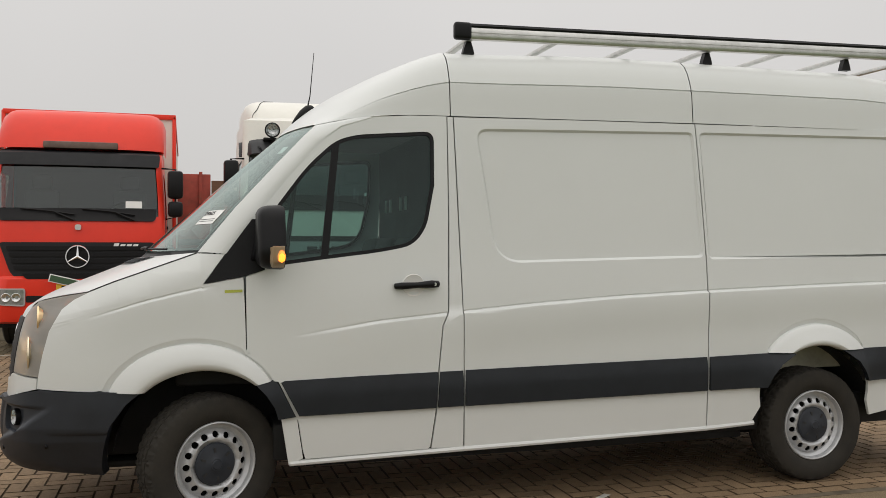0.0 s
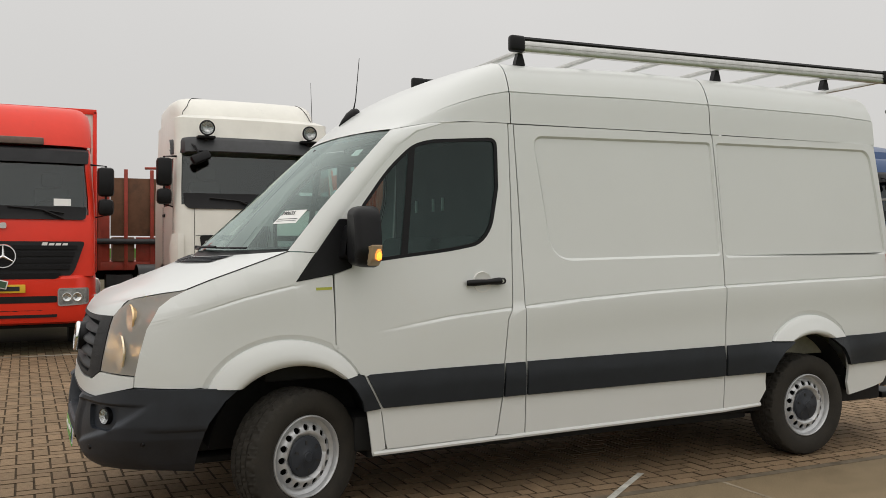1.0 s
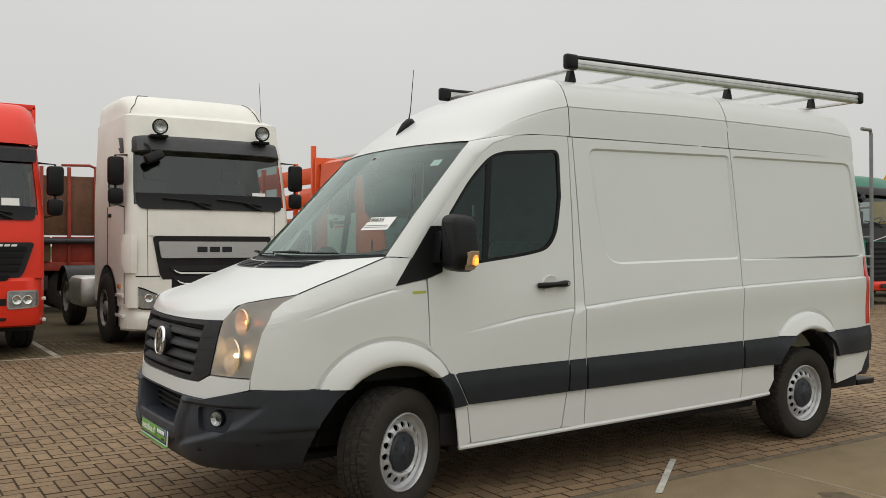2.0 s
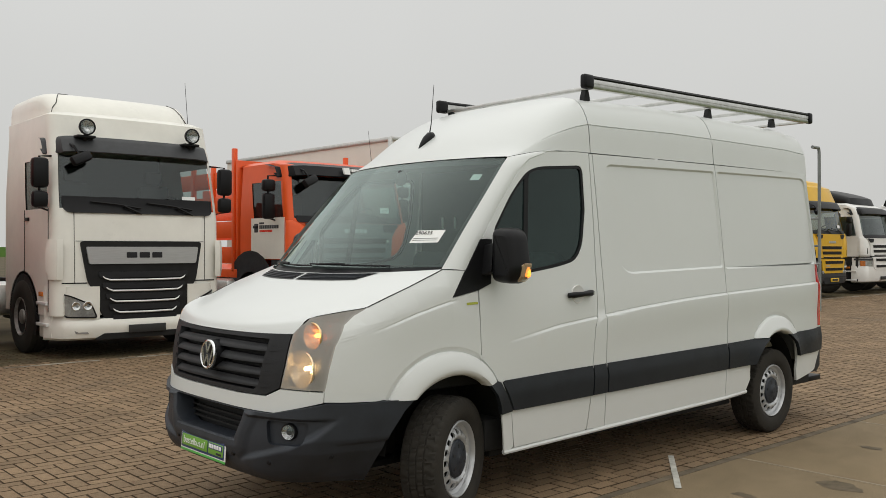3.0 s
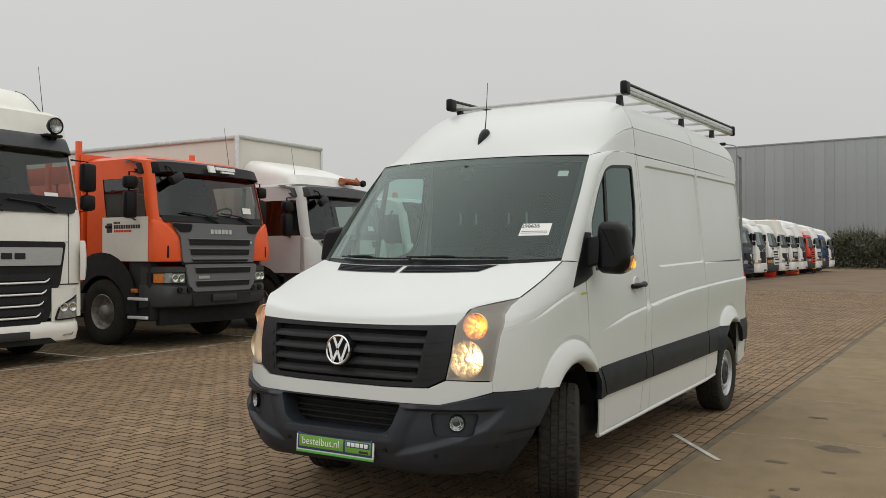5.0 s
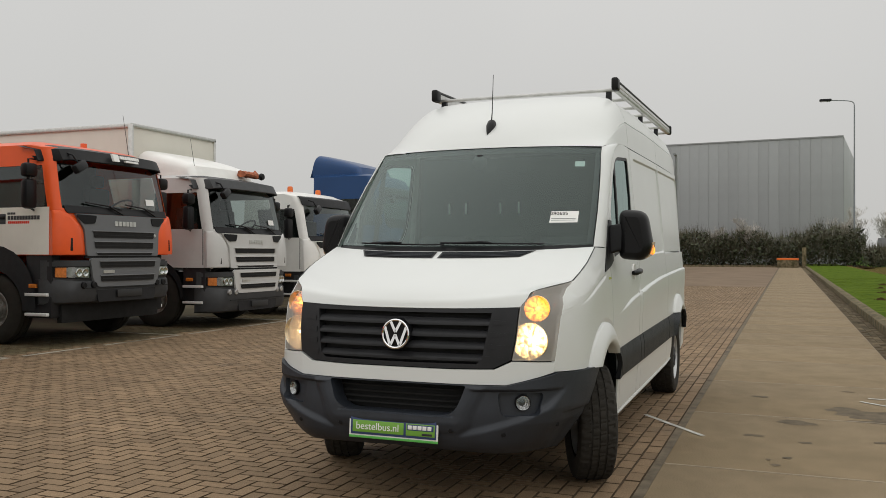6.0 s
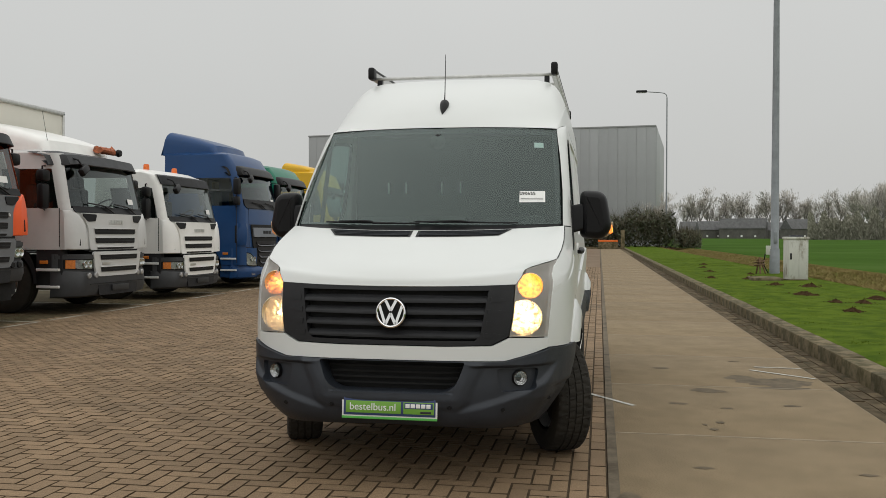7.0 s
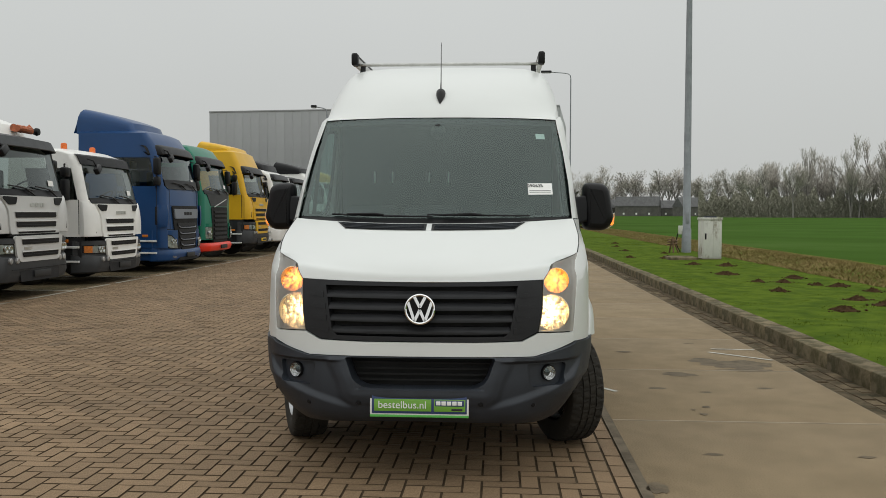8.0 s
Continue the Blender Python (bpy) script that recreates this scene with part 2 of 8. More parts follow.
def round_loop(pts, rad, n=4):
    """A polygon with rounded corners; rad is one radius or one for each corner."""
    out = []
    k = len(pts)
    for i, p in enumerate(pts):
        r = rad[i] if isinstance(rad, (list, tuple)) else rad
        p, a, b = Vector(p), Vector(pts[i - 1]), Vector(pts[(i + 1) % k])
        if r <= 0:
            out.append(tuple(p))
            continue
        u, v = (a - p), (b - p)
        r = min(r, u.length * 0.49, v.length * 0.49)
        s, e2 = p + u.normalized() * r, p + v.normalized() * r
        for j in range(n + 1):
            t = j / n
            out.append(tuple((1 - t) ** 2 * s + 2 * t * (1 - t) * p + t * t * e2))
    return out


def shrink(loop, d):
    """Moves a loop inwards by d."""
    k = len(loop)
    area = sum(loop[i - 1][0] * loop[i][1] - loop[i][0] * loop[i - 1][1] for i in range(k))
    sg = 1 if area > 0 else -1
    out = []
    for i in range(k):
        p, a, b = Vector(loop[i]), Vector(loop[i - 1]), Vector(loop[(i + 1) % k])
        u, v = (p - a).normalized(), (b - p).normalized()
        nrm = Vector((-(u + v).y, (u + v).x))
        if nrm.length < 1e-6:
            nrm = Vector((-u.y, u.x))
        nrm.normalize()
        c = max(0.5, nrm.dot(Vector((-u.y, u.x))))
        out.append(tuple(p + nrm * sg * d / c))
    return out


def add_sheet(bm, outline, fmap, holes=(), da=0.1, db=0.1, depth=0.02, cuts=(), rim=True):
    """A pressed sheet: an outline with holes in two coordinates, divided, carried into space by fmap(a, b, inward), with turned-in edges."""
    t = bmesh.new()
    es = []
    for loop in (outline, *holes):
        vs = [t.verts.new((a, b, 0)) for a, b in loop]
        es += [t.edges.new((vs[i - 1], vs[i])) for i in range(len(vs))]
    bmesh.ops.triangle_fill(t, use_beauty=True, use_dissolve=False, edges=es)
    a0, a1 = min(p[0] for p in outline), max(p[0] for p in outline)
    b0, b1 = min(p[1] for p in outline), max(p[1] for p in outline)
    planes = [((k * da, 0, 0), (1, 0, 0)) for k in range(math.floor(a0 / da) + 1, math.ceil(a1 / da))]
    planes += [((0, k * db, 0), (0, 1, 0)) for k in range(math.floor(b0 / db) + 1, math.ceil(b1 / db))]
    for p, q in cuts:
        d = Vector((q[0] - p[0], q[1] - p[1]))
        planes.append(((p[0], p[1], 0), (-d.y, d.x, 0)))
    for co, no in planes:
        bmesh.ops.bisect_plane(t, geom=t.verts[:] + t.edges[:] + t.faces[:], dist=1e-5, plane_co=co, plane_no=Vector(no).normalized())
    made = {v: bm.verts.new(fmap(v.co.x, v.co.y, 0.0)) for v in t.verts}
    for f in t.faces:
        bm.faces.new([made[v] for v in f.verts])
    if rim:
        for ed in t.edges:
            if len(ed.link_faces) == 1:
                v, w = ed.verts
                bm.faces.new([bm.verts.new(fmap(v.co.x, v.co.y, 0.0)), bm.verts.new(fmap(w.co.x, w.co.y, 0.0)), bm.verts.new(fmap(w.co.x, w.co.y, depth)), bm.verts.new(fmap(v.co.x, v.co.y, depth))])
    t.free()


def sheet(name, outline, fmap, material, parent=None, label="", **kw):
    bm = bmesh.new()
    add_sheet(bm, outline, fmap, **kw)
    return part(name, bm, material, parent, label)


def lerp_table(tab, v):
    """Linear look-up in a short table of pairs."""
    if v <= tab[0][0]:
        return tab[0][1]
    for (a, p), (b, q) in zip(tab, tab[1:]):
        if v <= b:
            return p + (q - p) * (v - a) / (b - a)
    return tab[-1][1]


def smooth_table(tab, v):
    """Look-up with a soft curve through the pairs."""
    if v <= tab[0][0]:
        return tab[0][1]
    if v >= tab[-1][0]:
        return tab[-1][1]
    for i in range(len(tab) - 1):
        if v <= tab[i + 1][0]:
            break
    (a, p), (b, q) = tab[i], tab[i + 1]
    m0 = (q - tab[i - 1][1]) / (b - tab[i - 1][0]) if i > 0 else (q - p) / (b - a)
    m1 = (tab[i + 2][1] - p) / (tab[i + 2][0] - a) if i + 2 < len(tab) else (q - p) / (b - a)
    h, t = b - a, (v - a) / (b - a)
    return (2 * t ** 3 - 3 * t * t + 1) * p + (t ** 3 - 2 * t * t + t) * h * m0 + (-2 * t ** 3 + 3 * t * t) * q + (t ** 3 - t * t) * h * m1


def step(a, b, v):
    t = min(1.0, max(0.0, (v - a) / (b - a)))
    return t * t * (3 - 2 * t)

def lettering(name, text, size, m, material, parent, squeeze=1.0):
    """Raised lettering in the built-in font, centred, lying in the plane of m."""
    cu = bpy.data.curves.new(name, "FONT")
    cu.body, cu.size, cu.extrude, cu.align_x, cu.align_y = text, size, 0.0006, "CENTER", "CENTER"
    src = new(name, cu)
    me = bpy.data.meshes.new_from_object(src.evaluated_get(bpy.context.evaluated_depsgraph_get()))
    bpy.data.objects.remove(src)
    bpy.data.curves.remove(cu)
    me.transform(m @ Matrix.Diagonal((squeeze, 1, 1, 1)))
    me.materials.clear()
    me.materials.append(material)
    ob = new(name, me)
    ob.parent = parent
    return ob

# ---- ground: one sheet to the horizon, the yard, concrete lane, kerb and verge ----
VAN_Y = 5.655
EDGE_Y, GUTTER_Y, KERB_Y, VERGE_Y = VAN_Y - 1.185, VAN_Y - 3.235, VAN_Y - 3.585, VAN_Y - 3.83
M_FIELD = mat("field_crop", (0.046, 0.098, 0.011), 0.95, spec=0.02, vary=0.25, scale=0.06, bump=0.6, bump_scale=8, dirt=((0.062, 0.098, 0.022), 0.03, 0.55, 0.5))
M_GRASS = mat("turf", (0.085, 0.122, 0.012), 0.95, spec=0.02, vary=0.4, scale=2.5, bump=0.8, bump_scale=60, tint=(0.046, 0.080, 0.010))
M_BLADE = mat("grass_blade", (0.090, 0.130, 0.013), 0.9, spec=0.04, rand=0.35, island=True)
M_JOINT = mat("paving_joint", (0.080, 0.058, 0.037), 0.95, spec=0.1, vary=0.4, scale=12)
M_YARD = mat("far_paving", (0.176, 0.124, 0.080), 0.85, spec=0.25, vary=0.22, scale=0.5, bump=0.5, bump_scale=10)
M_BRICK = mat("paving_brick", (0.232, 0.158, 0.092), 0.8, spec=0.3, vary=0.22, scale=0.9, bump=0.4, bump_scale=160, spots=0.22, rand=0.15, island=True, dirt=((0.12, 0.095, 0.07), 0.7, 0.56, 0.5))
M_BRICK1 = mat("paving_brick_single", (0.232, 0.158, 0.092), 0.8, spec=0.3, vary=0.18, scale=30, bump=0.4, bump_scale=160, spots=0.22, rand=0.15)
# moss and part of the lorries' shade, both put into the darker colour
M_MOSS_SHADE = mat("shaded_mossy_brick", (0.120, 0.094, 0.052), 0.85, spec=0.2, vary=0.35, scale=0.8, bump=0.4, bump_scale=160, rand=0.18, island=True, dirt=((0.060, 0.058, 0.026), 0.9, 0.50, 0.7))
M_MOSSYARD_SHADE = mat("shaded_mossy_paving", (0.095, 0.075, 0.042), 0.9, spec=0.2, vary=0.35, scale=0.5, bump=0.5, bump_scale=10, dirt=((0.055, 0.052, 0.024), 0.8, 0.50, 0.7))
M_GUTTER = mat("gutter_brick", (0.120, 0.093, 0.058), 0.9, spec=0.1, vary=0.5, scale=7, bump=0.5, bump_scale=90, rand=0.3, island=True, dirt=((0.040, 0.036, 0.020), 3.2, 0.49, 0.9))
M_CONC = mat("concrete", (0.230, 0.174, 0.104), 0.85, spots=0.40, spec=0.25, vary=0.17, scale=2.4, bump=0.5, bump_scale=70, dirt=((0.162, 0.117, 0.068), 1.3, 0.54, 0.65), rand=0.05)
M_KERB = mat("kerb_stone", (0.182, 0.146, 0.090), 0.9, spec=0.2, vary=0.35, scale=5, bump=0.6, bump_scale=60, dirt=((0.062, 0.055, 0.025), 3.4, 0.445, 0.88), rand=0.15, spots=0.25)
M_SOIL = mat("mole_soil", (0.062, 0.038, 0.020), 0.98, spec=0.02, vary=0.5, scale=20, bump=1.0, bump_scale=70)
M_DRY = mat("dry_grass", (0.300, 0.225, 0.100), 0.95, spec=0.1, rand=0.18, island=True, tint=(0.150, 0.125, 0.040), scale=0.5)
M_STAIN = mat("concrete_stain", (0.128, 0.100, 0.064), 0.8, vary=0.35, scale=9, spec=0.25, bump=0.4, bump_scale=70)

def flat(name, x0, y0, x1, y1, z, material, label="", category=""):
    bm = bmesh.new()
    bm.faces.new([bm.verts.new(p) for p in ((x0, y0, z), (x1, y0, z), (x1, y1, z), (x0, y1, z))])
    return tagged(part(name, bm, material), label, category, "", "structure")

flat("ground", -3000, -3000, 3000, 3000, -0.30, M_FIELD, "green winter crop field reaching to the horizon", "ground")
YARD_X1 = 90.0
YARD = tagged(box("yard", (-60, EDGE_Y + 0.003, -0.29), (YARD_X1, 140, -0.0065), M_JOINT, bevel=0), "brown brick paved yard laid in herringbone", "pavement", "", "structure")
NEAR = (-7.0, 34.0, 15.5)
flat("yard_far", NEAR[1], EDGE_Y + 0.02, YARD_X1, 139, -0.002, M_YARD, "distant brown brick paving of the yard", "pavement")
flat("yard_back", -60, NEAR[2], NEAR[1], 139, -0.003, M_MOSSYARD_SHADE, "brown brick paving under the parked trucks", "pavement")
flat("yard_side", -60, EDGE_Y + 0.02, NEAR[0], NEAR[2], -0.003, M_YARD, "brown brick paving beside the parked trucks", "pavement")

LANE = tagged(box("lane", (-60, GUTTER_Y, -0.29), (YARD_X1, EDGE_Y, -0.0015), mat("joint_sealant", (0.30, 0.26, 0.19), 0.9, vary=0.4, scale=5, dirt=((0.10, 0.08, 0.05), 2.5, 0.50, 0.8)), bevel=0), "worn concrete slab lane with dark stains", "road", "", "structure")
k = -14
slab_mesh = None
seal_mesh = None
M_SEAL = mat("pale_sealant", (0.29, 0.24, 0.17), 0.9, vary=0.3, scale=4, dirt=((0.13, 0.10, 0.065), 1.6, 0.54, 0.8))
while 0.68 + 2.09 * k < YARD_X1 - 2:
    x = 0.68 + 2.09 * k
    if slab_mesh is None:
        slab = box("slab", (0.009, GUTTER_Y + 0.004, -0.15), (2.081, EDGE_Y - 0.012, 0.0), M_CONC, LANE, bevel=0.003)
        slab_mesh = slab.data
    else:
        slab = new("slab", slab_mesh)
        slab.parent = LANE
    slab.location = (x, 0, 0.0)
    if seal_mesh is None:
        seal = box("joint_seal", (-0.011, GUTTER_Y + 0.01, -0.02), (0.011, EDGE_Y - 0.064, 0.002), M_SEAL, LANE, bevel=0)
        seal_mesh = seal.data
    else:
        seal = new("joint_seal", seal_mesh)
        seal.parent = LANE
    seal.location = (x, 0, 0.0)
    k += 1
box("edge_band", (-30, EDGE_Y - 0.062, -0.1), (YARD_X1, EDGE_Y + 0.0, 0.003), mat("edge_strip_concrete", (0.150, 0.122, 0.086), 0.88, spec=0.2, vary=0.35, scale=7, dirt=((0.070, 0.056, 0.038), 3.0, 0.50, 0.8)), LANE, bevel=0)

def blotch(bm, cx, cy, rx, ry, z, n=64, rough=0.42):
    vs = []
    for k in range(n):
        a = 2 * math.pi * k / n
        f = 1 + rough * (noise.noise(Vector((cx * 7 + math.cos(a) * 1.3, cy * 7 + math.sin(a) * 1.3, 0.3))) + 0.6 * noise.noise(Vector((cx * 5 + math.cos(a) * 4, cy * 5 + math.sin(a) * 4, 2.3))))
        vs.append(bm.verts.new((cx + rx * f * math.cos(a), cy + ry * f * math.sin(a), z)))
    bm.faces.new(vs)
rng = random.Random(5)
bm = bmesh.new()
for cx, cy, rx, ry in ((3.12, -2.74, 0.27, 0.33), (3.32, -2.50, 0.16, 0.15), (2.80, -2.80, 0.07, 0.28), (2.54, -2.095, 0.11, 0.14), (1.87, -1.77, 0.05, 0.075), (1.72, -2.155, 0.035, 0.05), (1.92, -2.695, 0.035, 0.065), (-0.205, -1.748, 0.028, 0.06), (3.85, -1.76, 0.05, 0.08), (-0.20, -2.68, 0.028, 0.055), (-0.905, -1.295, 0.10, 0.055),
                       (4.5, -2.6, 0.03, 0.06), (0.9, -1.95, 0.03, 0.03), (1.15, -2.02, 0.035, 0.03), (1.05, -1.90, 0.02, 0.02)):
    blotch(bm, cx, VAN_Y + cy, rx, ry, 0.0010 + 0.0002 * len(bm.faces))
tagged(part("oil_stain", bm, M_STAIN, smooth=False), "dark dried stains on the concrete lane", "stain", "", "stuff")

def painted(name, segs, w, z, label, material=None):
    bm = bmesh.new()
    for (xa, ya), (xb, yb) in segs:
        d = Vector((xb - xa, yb - ya)).normalized()
        nx, ny = -d.y * w / 2, d.x * w / 2
        bm.faces.new([bm.verts.new(p) for p in ((xa - nx, ya - ny, z), (xb - nx, yb - ny, z), (xb + nx, yb + ny, z), (xa + nx, ya + ny, z))])
    return tagged(part(name, bm, material or M_STRIPE, smooth=False), label, "road marking", "", "structure")
painted("lane_mark", [((2.43, VAN_Y - 0.865), (2.00, VAN_Y - 1.182)), ((2.00, VAN_Y - 1.184), (1.69, VAN_Y - 1.413)), ((3.88, VAN_Y - 2.67), (3.39, VAN_Y - 3.20)), ((4.10, VAN_Y - 2.75), (4.07, VAN_Y - 3.21))], 0.042, 0.005, "worn white paint dashes across the lane")
bays = []
for k in range(-6, 24):
    x = 3.39 + 3.57 * k
    bays += [((x - 1.80, 13.28), (x - 0.05, 13.28)), ((x + 0.25, 13.28), (x + 1.50, 13.28)), ((x, 13.24), (x, 15.9)), ((x, 16.7), (x, 18.9))]
painted("bay_line", bays, 0.085, 0.005, "worn white parking bay lines on the paving", mat("worn_bay_paint", (0.36, 0.34, 0.28), 0.85, vary=0.3, scale=2.5, dirt=((0.115, 0.095, 0.060), 1.3, 0.47, 0.92)))

# kerb stones
KERB = tagged(box("kerb", (-30, VERGE_Y + 0.01, -0.29), (YARD_X1, KERB_Y - 0.01, 0.05), M_KERB, bevel=0), "mossy concrete kerb along the verge", "kerb", "", "structure")
stone_mesh = None
for k in range(-30, 90):
    if stone_mesh is None:
        st = box("kerb_stone", (0.004, VERGE_Y, -0.15), (0.996, KERB_Y, 0.150), M_KERB, KERB, bevel=0.022)
        stone_mesh = st.data
    else:
        st = new("kerb_stone", stone_mesh)
        st.parent = KERB
    st.location = (k, rng.uniform(-0.006, 0.006), rng.uniform(-0.006, 0.006))

# verge: uneven turf that falls away to the ditch bank
bm = bmesh.new()
def verge_z(x, y):
    d = VERGE_Y - y
    return 0.125 + 0.035 * noise.noise(Vector((x * 0.5, y * 0.5, 0))) + 0.02 * noise.noise(Vector((x * 2, y * 2, 4))) - 0.34 * step(3.4, 5.2, d) + 0.16 * step(5.2, 7.0, d) - 0.22 * step(7.0, 9.0, d) + 0.02 * step(0, 0.3, d)
rows = []
ys = [VERGE_Y + 0.02 - 0.25 * k for k in range(40)]
xs = [-30 + 0.5 * k for k in range(120)] + [30 + 2 * k for k in range(41)]
add_grid(bm, [[Vector((x, y, verge_z(x, y))) for x in xs] for y in ys])
tagged(part("verge", bm, M_GRASS), "short green grass verge beside the kerb", "grass", "", "structure")

def tufts(name, count, x0, x1, y0, y1, h0, h1, w, material, zf, label, seed, lean=0.5, power=1.0):
    r = random.Random(seed)
    verts, faces = [], []
    for i in range(count):
        x = x0 + (x1 - x0) * r.random() ** power
        y = r.uniform(y0, y1)
        a, h = r.uniform(0, 6.283), r.uniform(h0, h1)
        dx, dy = math.cos(a) * w, math.sin(a) * w
        lx, ly = r.uniform(-lean, lean) * h, r.uniform(-lean, lean) * h
        z = zf(x, y) - 0.01
        j = len(verts)
        verts += [(x - dx, y - dy, z), (x + dx, y + dy, z), (x + lx, y + ly, z + h)]
        faces.append((j, j + 1, j + 2))
    me = bpy.data.meshes.new(name)
    me.from_pydata(verts, [], faces)
    me.materials.append(material)
    return tagged(new(name, me), label, "grass", "", "stuff")
tufts("grass", 70000, 0, 45, VERGE_Y - 4.6, VERGE_Y + 0.02, 0.010, 0.024, 0.006, M_BLADE, verge_z, "short green grass blades on the verge", 3, power=1.4)
tufts("dry_grass", 150000, 2, 95, VERGE_Y - 9.2, VERGE_Y - 3.75, 0.03, 0.12, 0.018, M_DRY, verge_z, "dry straw-coloured grass along the ditch bank", 4, 1.5, power=1.5)
tufts("dry_grass", 30000, -29, 2, VERGE_Y - 9.2, VERGE_Y - 3.75, 0.03, 0.12, 0.018, M_DRY, verge_z, "dry straw-coloured grass along the ditch bank", 6, 1.5)
# molehills
for cx, cy, r in ((21.4, -4.4, 0.35), (21.2, -5.5, 0.50), (18.0, -5.55, 0.38), (17.1, -6.2, 0.5), (14.0, -5.4, 0.52), (11.9, -5.5, 0.30), (13.2, -6.6, 0.42), (12.1, -6.05, 0.42), (9.8, -5.25, 0.32), (11.4, -6.45, 0.30), (11.0, -6.7, 0.42), (8.4, -6.0, 0.38), (6.8, -5.2, 0.42), (7.4, -6.0, 0.38), (10.0, -6.9, 0.30), (26.0, -4.9, 0.3), (30.5, -5.2, 0.35), (24.5, -6.0, 0.3), (34.0, -5.6, 0.35)):
    bm = bmesh.new()
    y0 = VAN_Y + cy
    rows = []
    for i in range(12):
        f = i / 11
        row = []
        for k in range(26):
            a = 2 * math.pi * k / 26
            q = Vector((math.cos(a), math.sin(a), 0))
            rr = r * 0.48 * f * (1 + 0.45 * noise.noise(q * 1.4 + Vector((cx, cy, 0))) + 0.25 * noise.noise(q * 4 + Vector((cx, cy, 5))))
            clod = 0.62 + 0.6 * noise.noise(Vector((cx * 3 + 9 * f * q.x, cy * 3 + 9 * f * q.y, 1))) + 0.8 * abs(noise.noise(Vector((cx + 26 * f * q.x * r, cy + 26 * f * q.y * r, 8))))
            row.append(Vector((cx + rr * q.x, y0 + rr * q.y, verge_z(cx + rr * q.x, y0 + rr * q.y) - 0.012 + (0.035 + 0.10 * r) * (1 - f ** 1.7) * clod + 0.012 * (1 - f))))
        rows.append(row)
    add_grid(bm, rows, close=True)
    cl = random.Random(int(cx * 10))
    for k in range(16):
        a, d_ = cl.uniform(0, 6.283), r * cl.uniform(0.34, 0.70)
        px, py, e_ = cx + d_ * math.cos(a), y0 + d_ * math.sin(a), cl.uniform(0.010, 0.026)
        bmesh.ops.create_icosphere(bm, subdivisions=1, radius=e_, matrix=Matrix.Translation((px, py, verge_z(px, py) + e_ * 0.4)) @ Matrix.Diagonal((1.2, 0.9, 0.7, 1)))
    tagged(part("molehill", bm, M_SOIL), "heap of crumbly brown soil on the verge", "molehill", "molehills on the verge")

# ---- the van: x along its length, nose towards -x, y from its middle line ----
VAN = empty("delivery_van", "white panel van with grey plastic trim and a roof rack", "van", m=pose(0, VAN_Y, 0.031))
WIDTH = [(0.2, 0.93), (0.33, 0.955), (0.56, 0.972), (0.78, 0.980), (1.0, 0.976), (1.19, 0.968), (1.40, 0.950), (1.80, 0.917), (2.17, 0.882), (2.2, 0.878), (2.40, 0.86)]
NOSE_X = [(0.26, 0.09), (0.32, 0.035), (0.42, 0.0), (0.52, -0.005), (0.67, 0.012), (0.76, 0.02), (0.92, 0.035), (1.08, 0.075), (1.25, 0.16), (1.45, 0.2)]
PLAN = [(-0.945 + 1.0 * (1 - math.cos(a) ** (2 / 3.6)), 0.975 * math.sin(a) ** (2 / 3.6)) for a in [(k / 160) ** 1.5 * math.pi / 2 for k in range(161)]]
RUN = [0.0]
for (xa, ya), (xb, yb) in zip(PLAN, PLAN[1:]):
    RUN.append(RUN[-1] + math.hypot(xb - xa, yb - ya))
TAB_X = [(s, p[0]) for s, p in zip(RUN, PLAN)]
TAB_Y = [(s, p[1]) for s, p in zip(RUN, PLAN)]
END = RUN[-1]

def nose(s, z, d=0.0):
    """A place on the nose: s runs round from the middle line to the flank, d inwards."""
    a = abs(s)
    x = lerp_table(TAB_X, a) + max(0.0, a - END)
    y = lerp_table(TAB_Y, a) * smooth_table(WIDTH, z) / 0.975
    fade = 1 - step(0.3, END, a)
    x += smooth_table(NOSE_X, z) * fade
    e = 0.01
    tx = lerp_table(TAB_X, a + e) - lerp_table(TAB_X, max(0, a - e)) + (0.02 if a > END else 0)
    ty = lerp_table(TAB_Y, a + e) - lerp_table(TAB_Y, max(0, a - e))
    k = math.hypot(tx, ty) or 1.0
    return Vector((x + d * ty / k, math.copysign(1, s) * (y - d * tx / k), z))

def nose_s(x, z):
    """The run at which the nose reaches x at height z."""
    lo, hi = 0.0, 3.0
    for _ in range(40):
        mid = (lo + hi) / 2
        if nose(mid, z).x < x:
            lo = mid
        else:
            hi = mid
    return lo

def nose_sy(y):
    """The run at which the nose reaches the half-width y."""
    for s, v in TAB_Y:
        if v >= y:
            return s
    return END

WAIST = [(0.1, 1.0), (0.55, 0.978), (1.0, 1.05), (1.36, 1.083), (1.9, 1.13), (2.5, 1.168), (3.05, 1.19), (3.8, 1.215), (4.8, 1.24)]
FENDER = [(-0.48, 1.087), (-0.2, 1.175), (0.0, 1.222), (0.06, 1.236)]

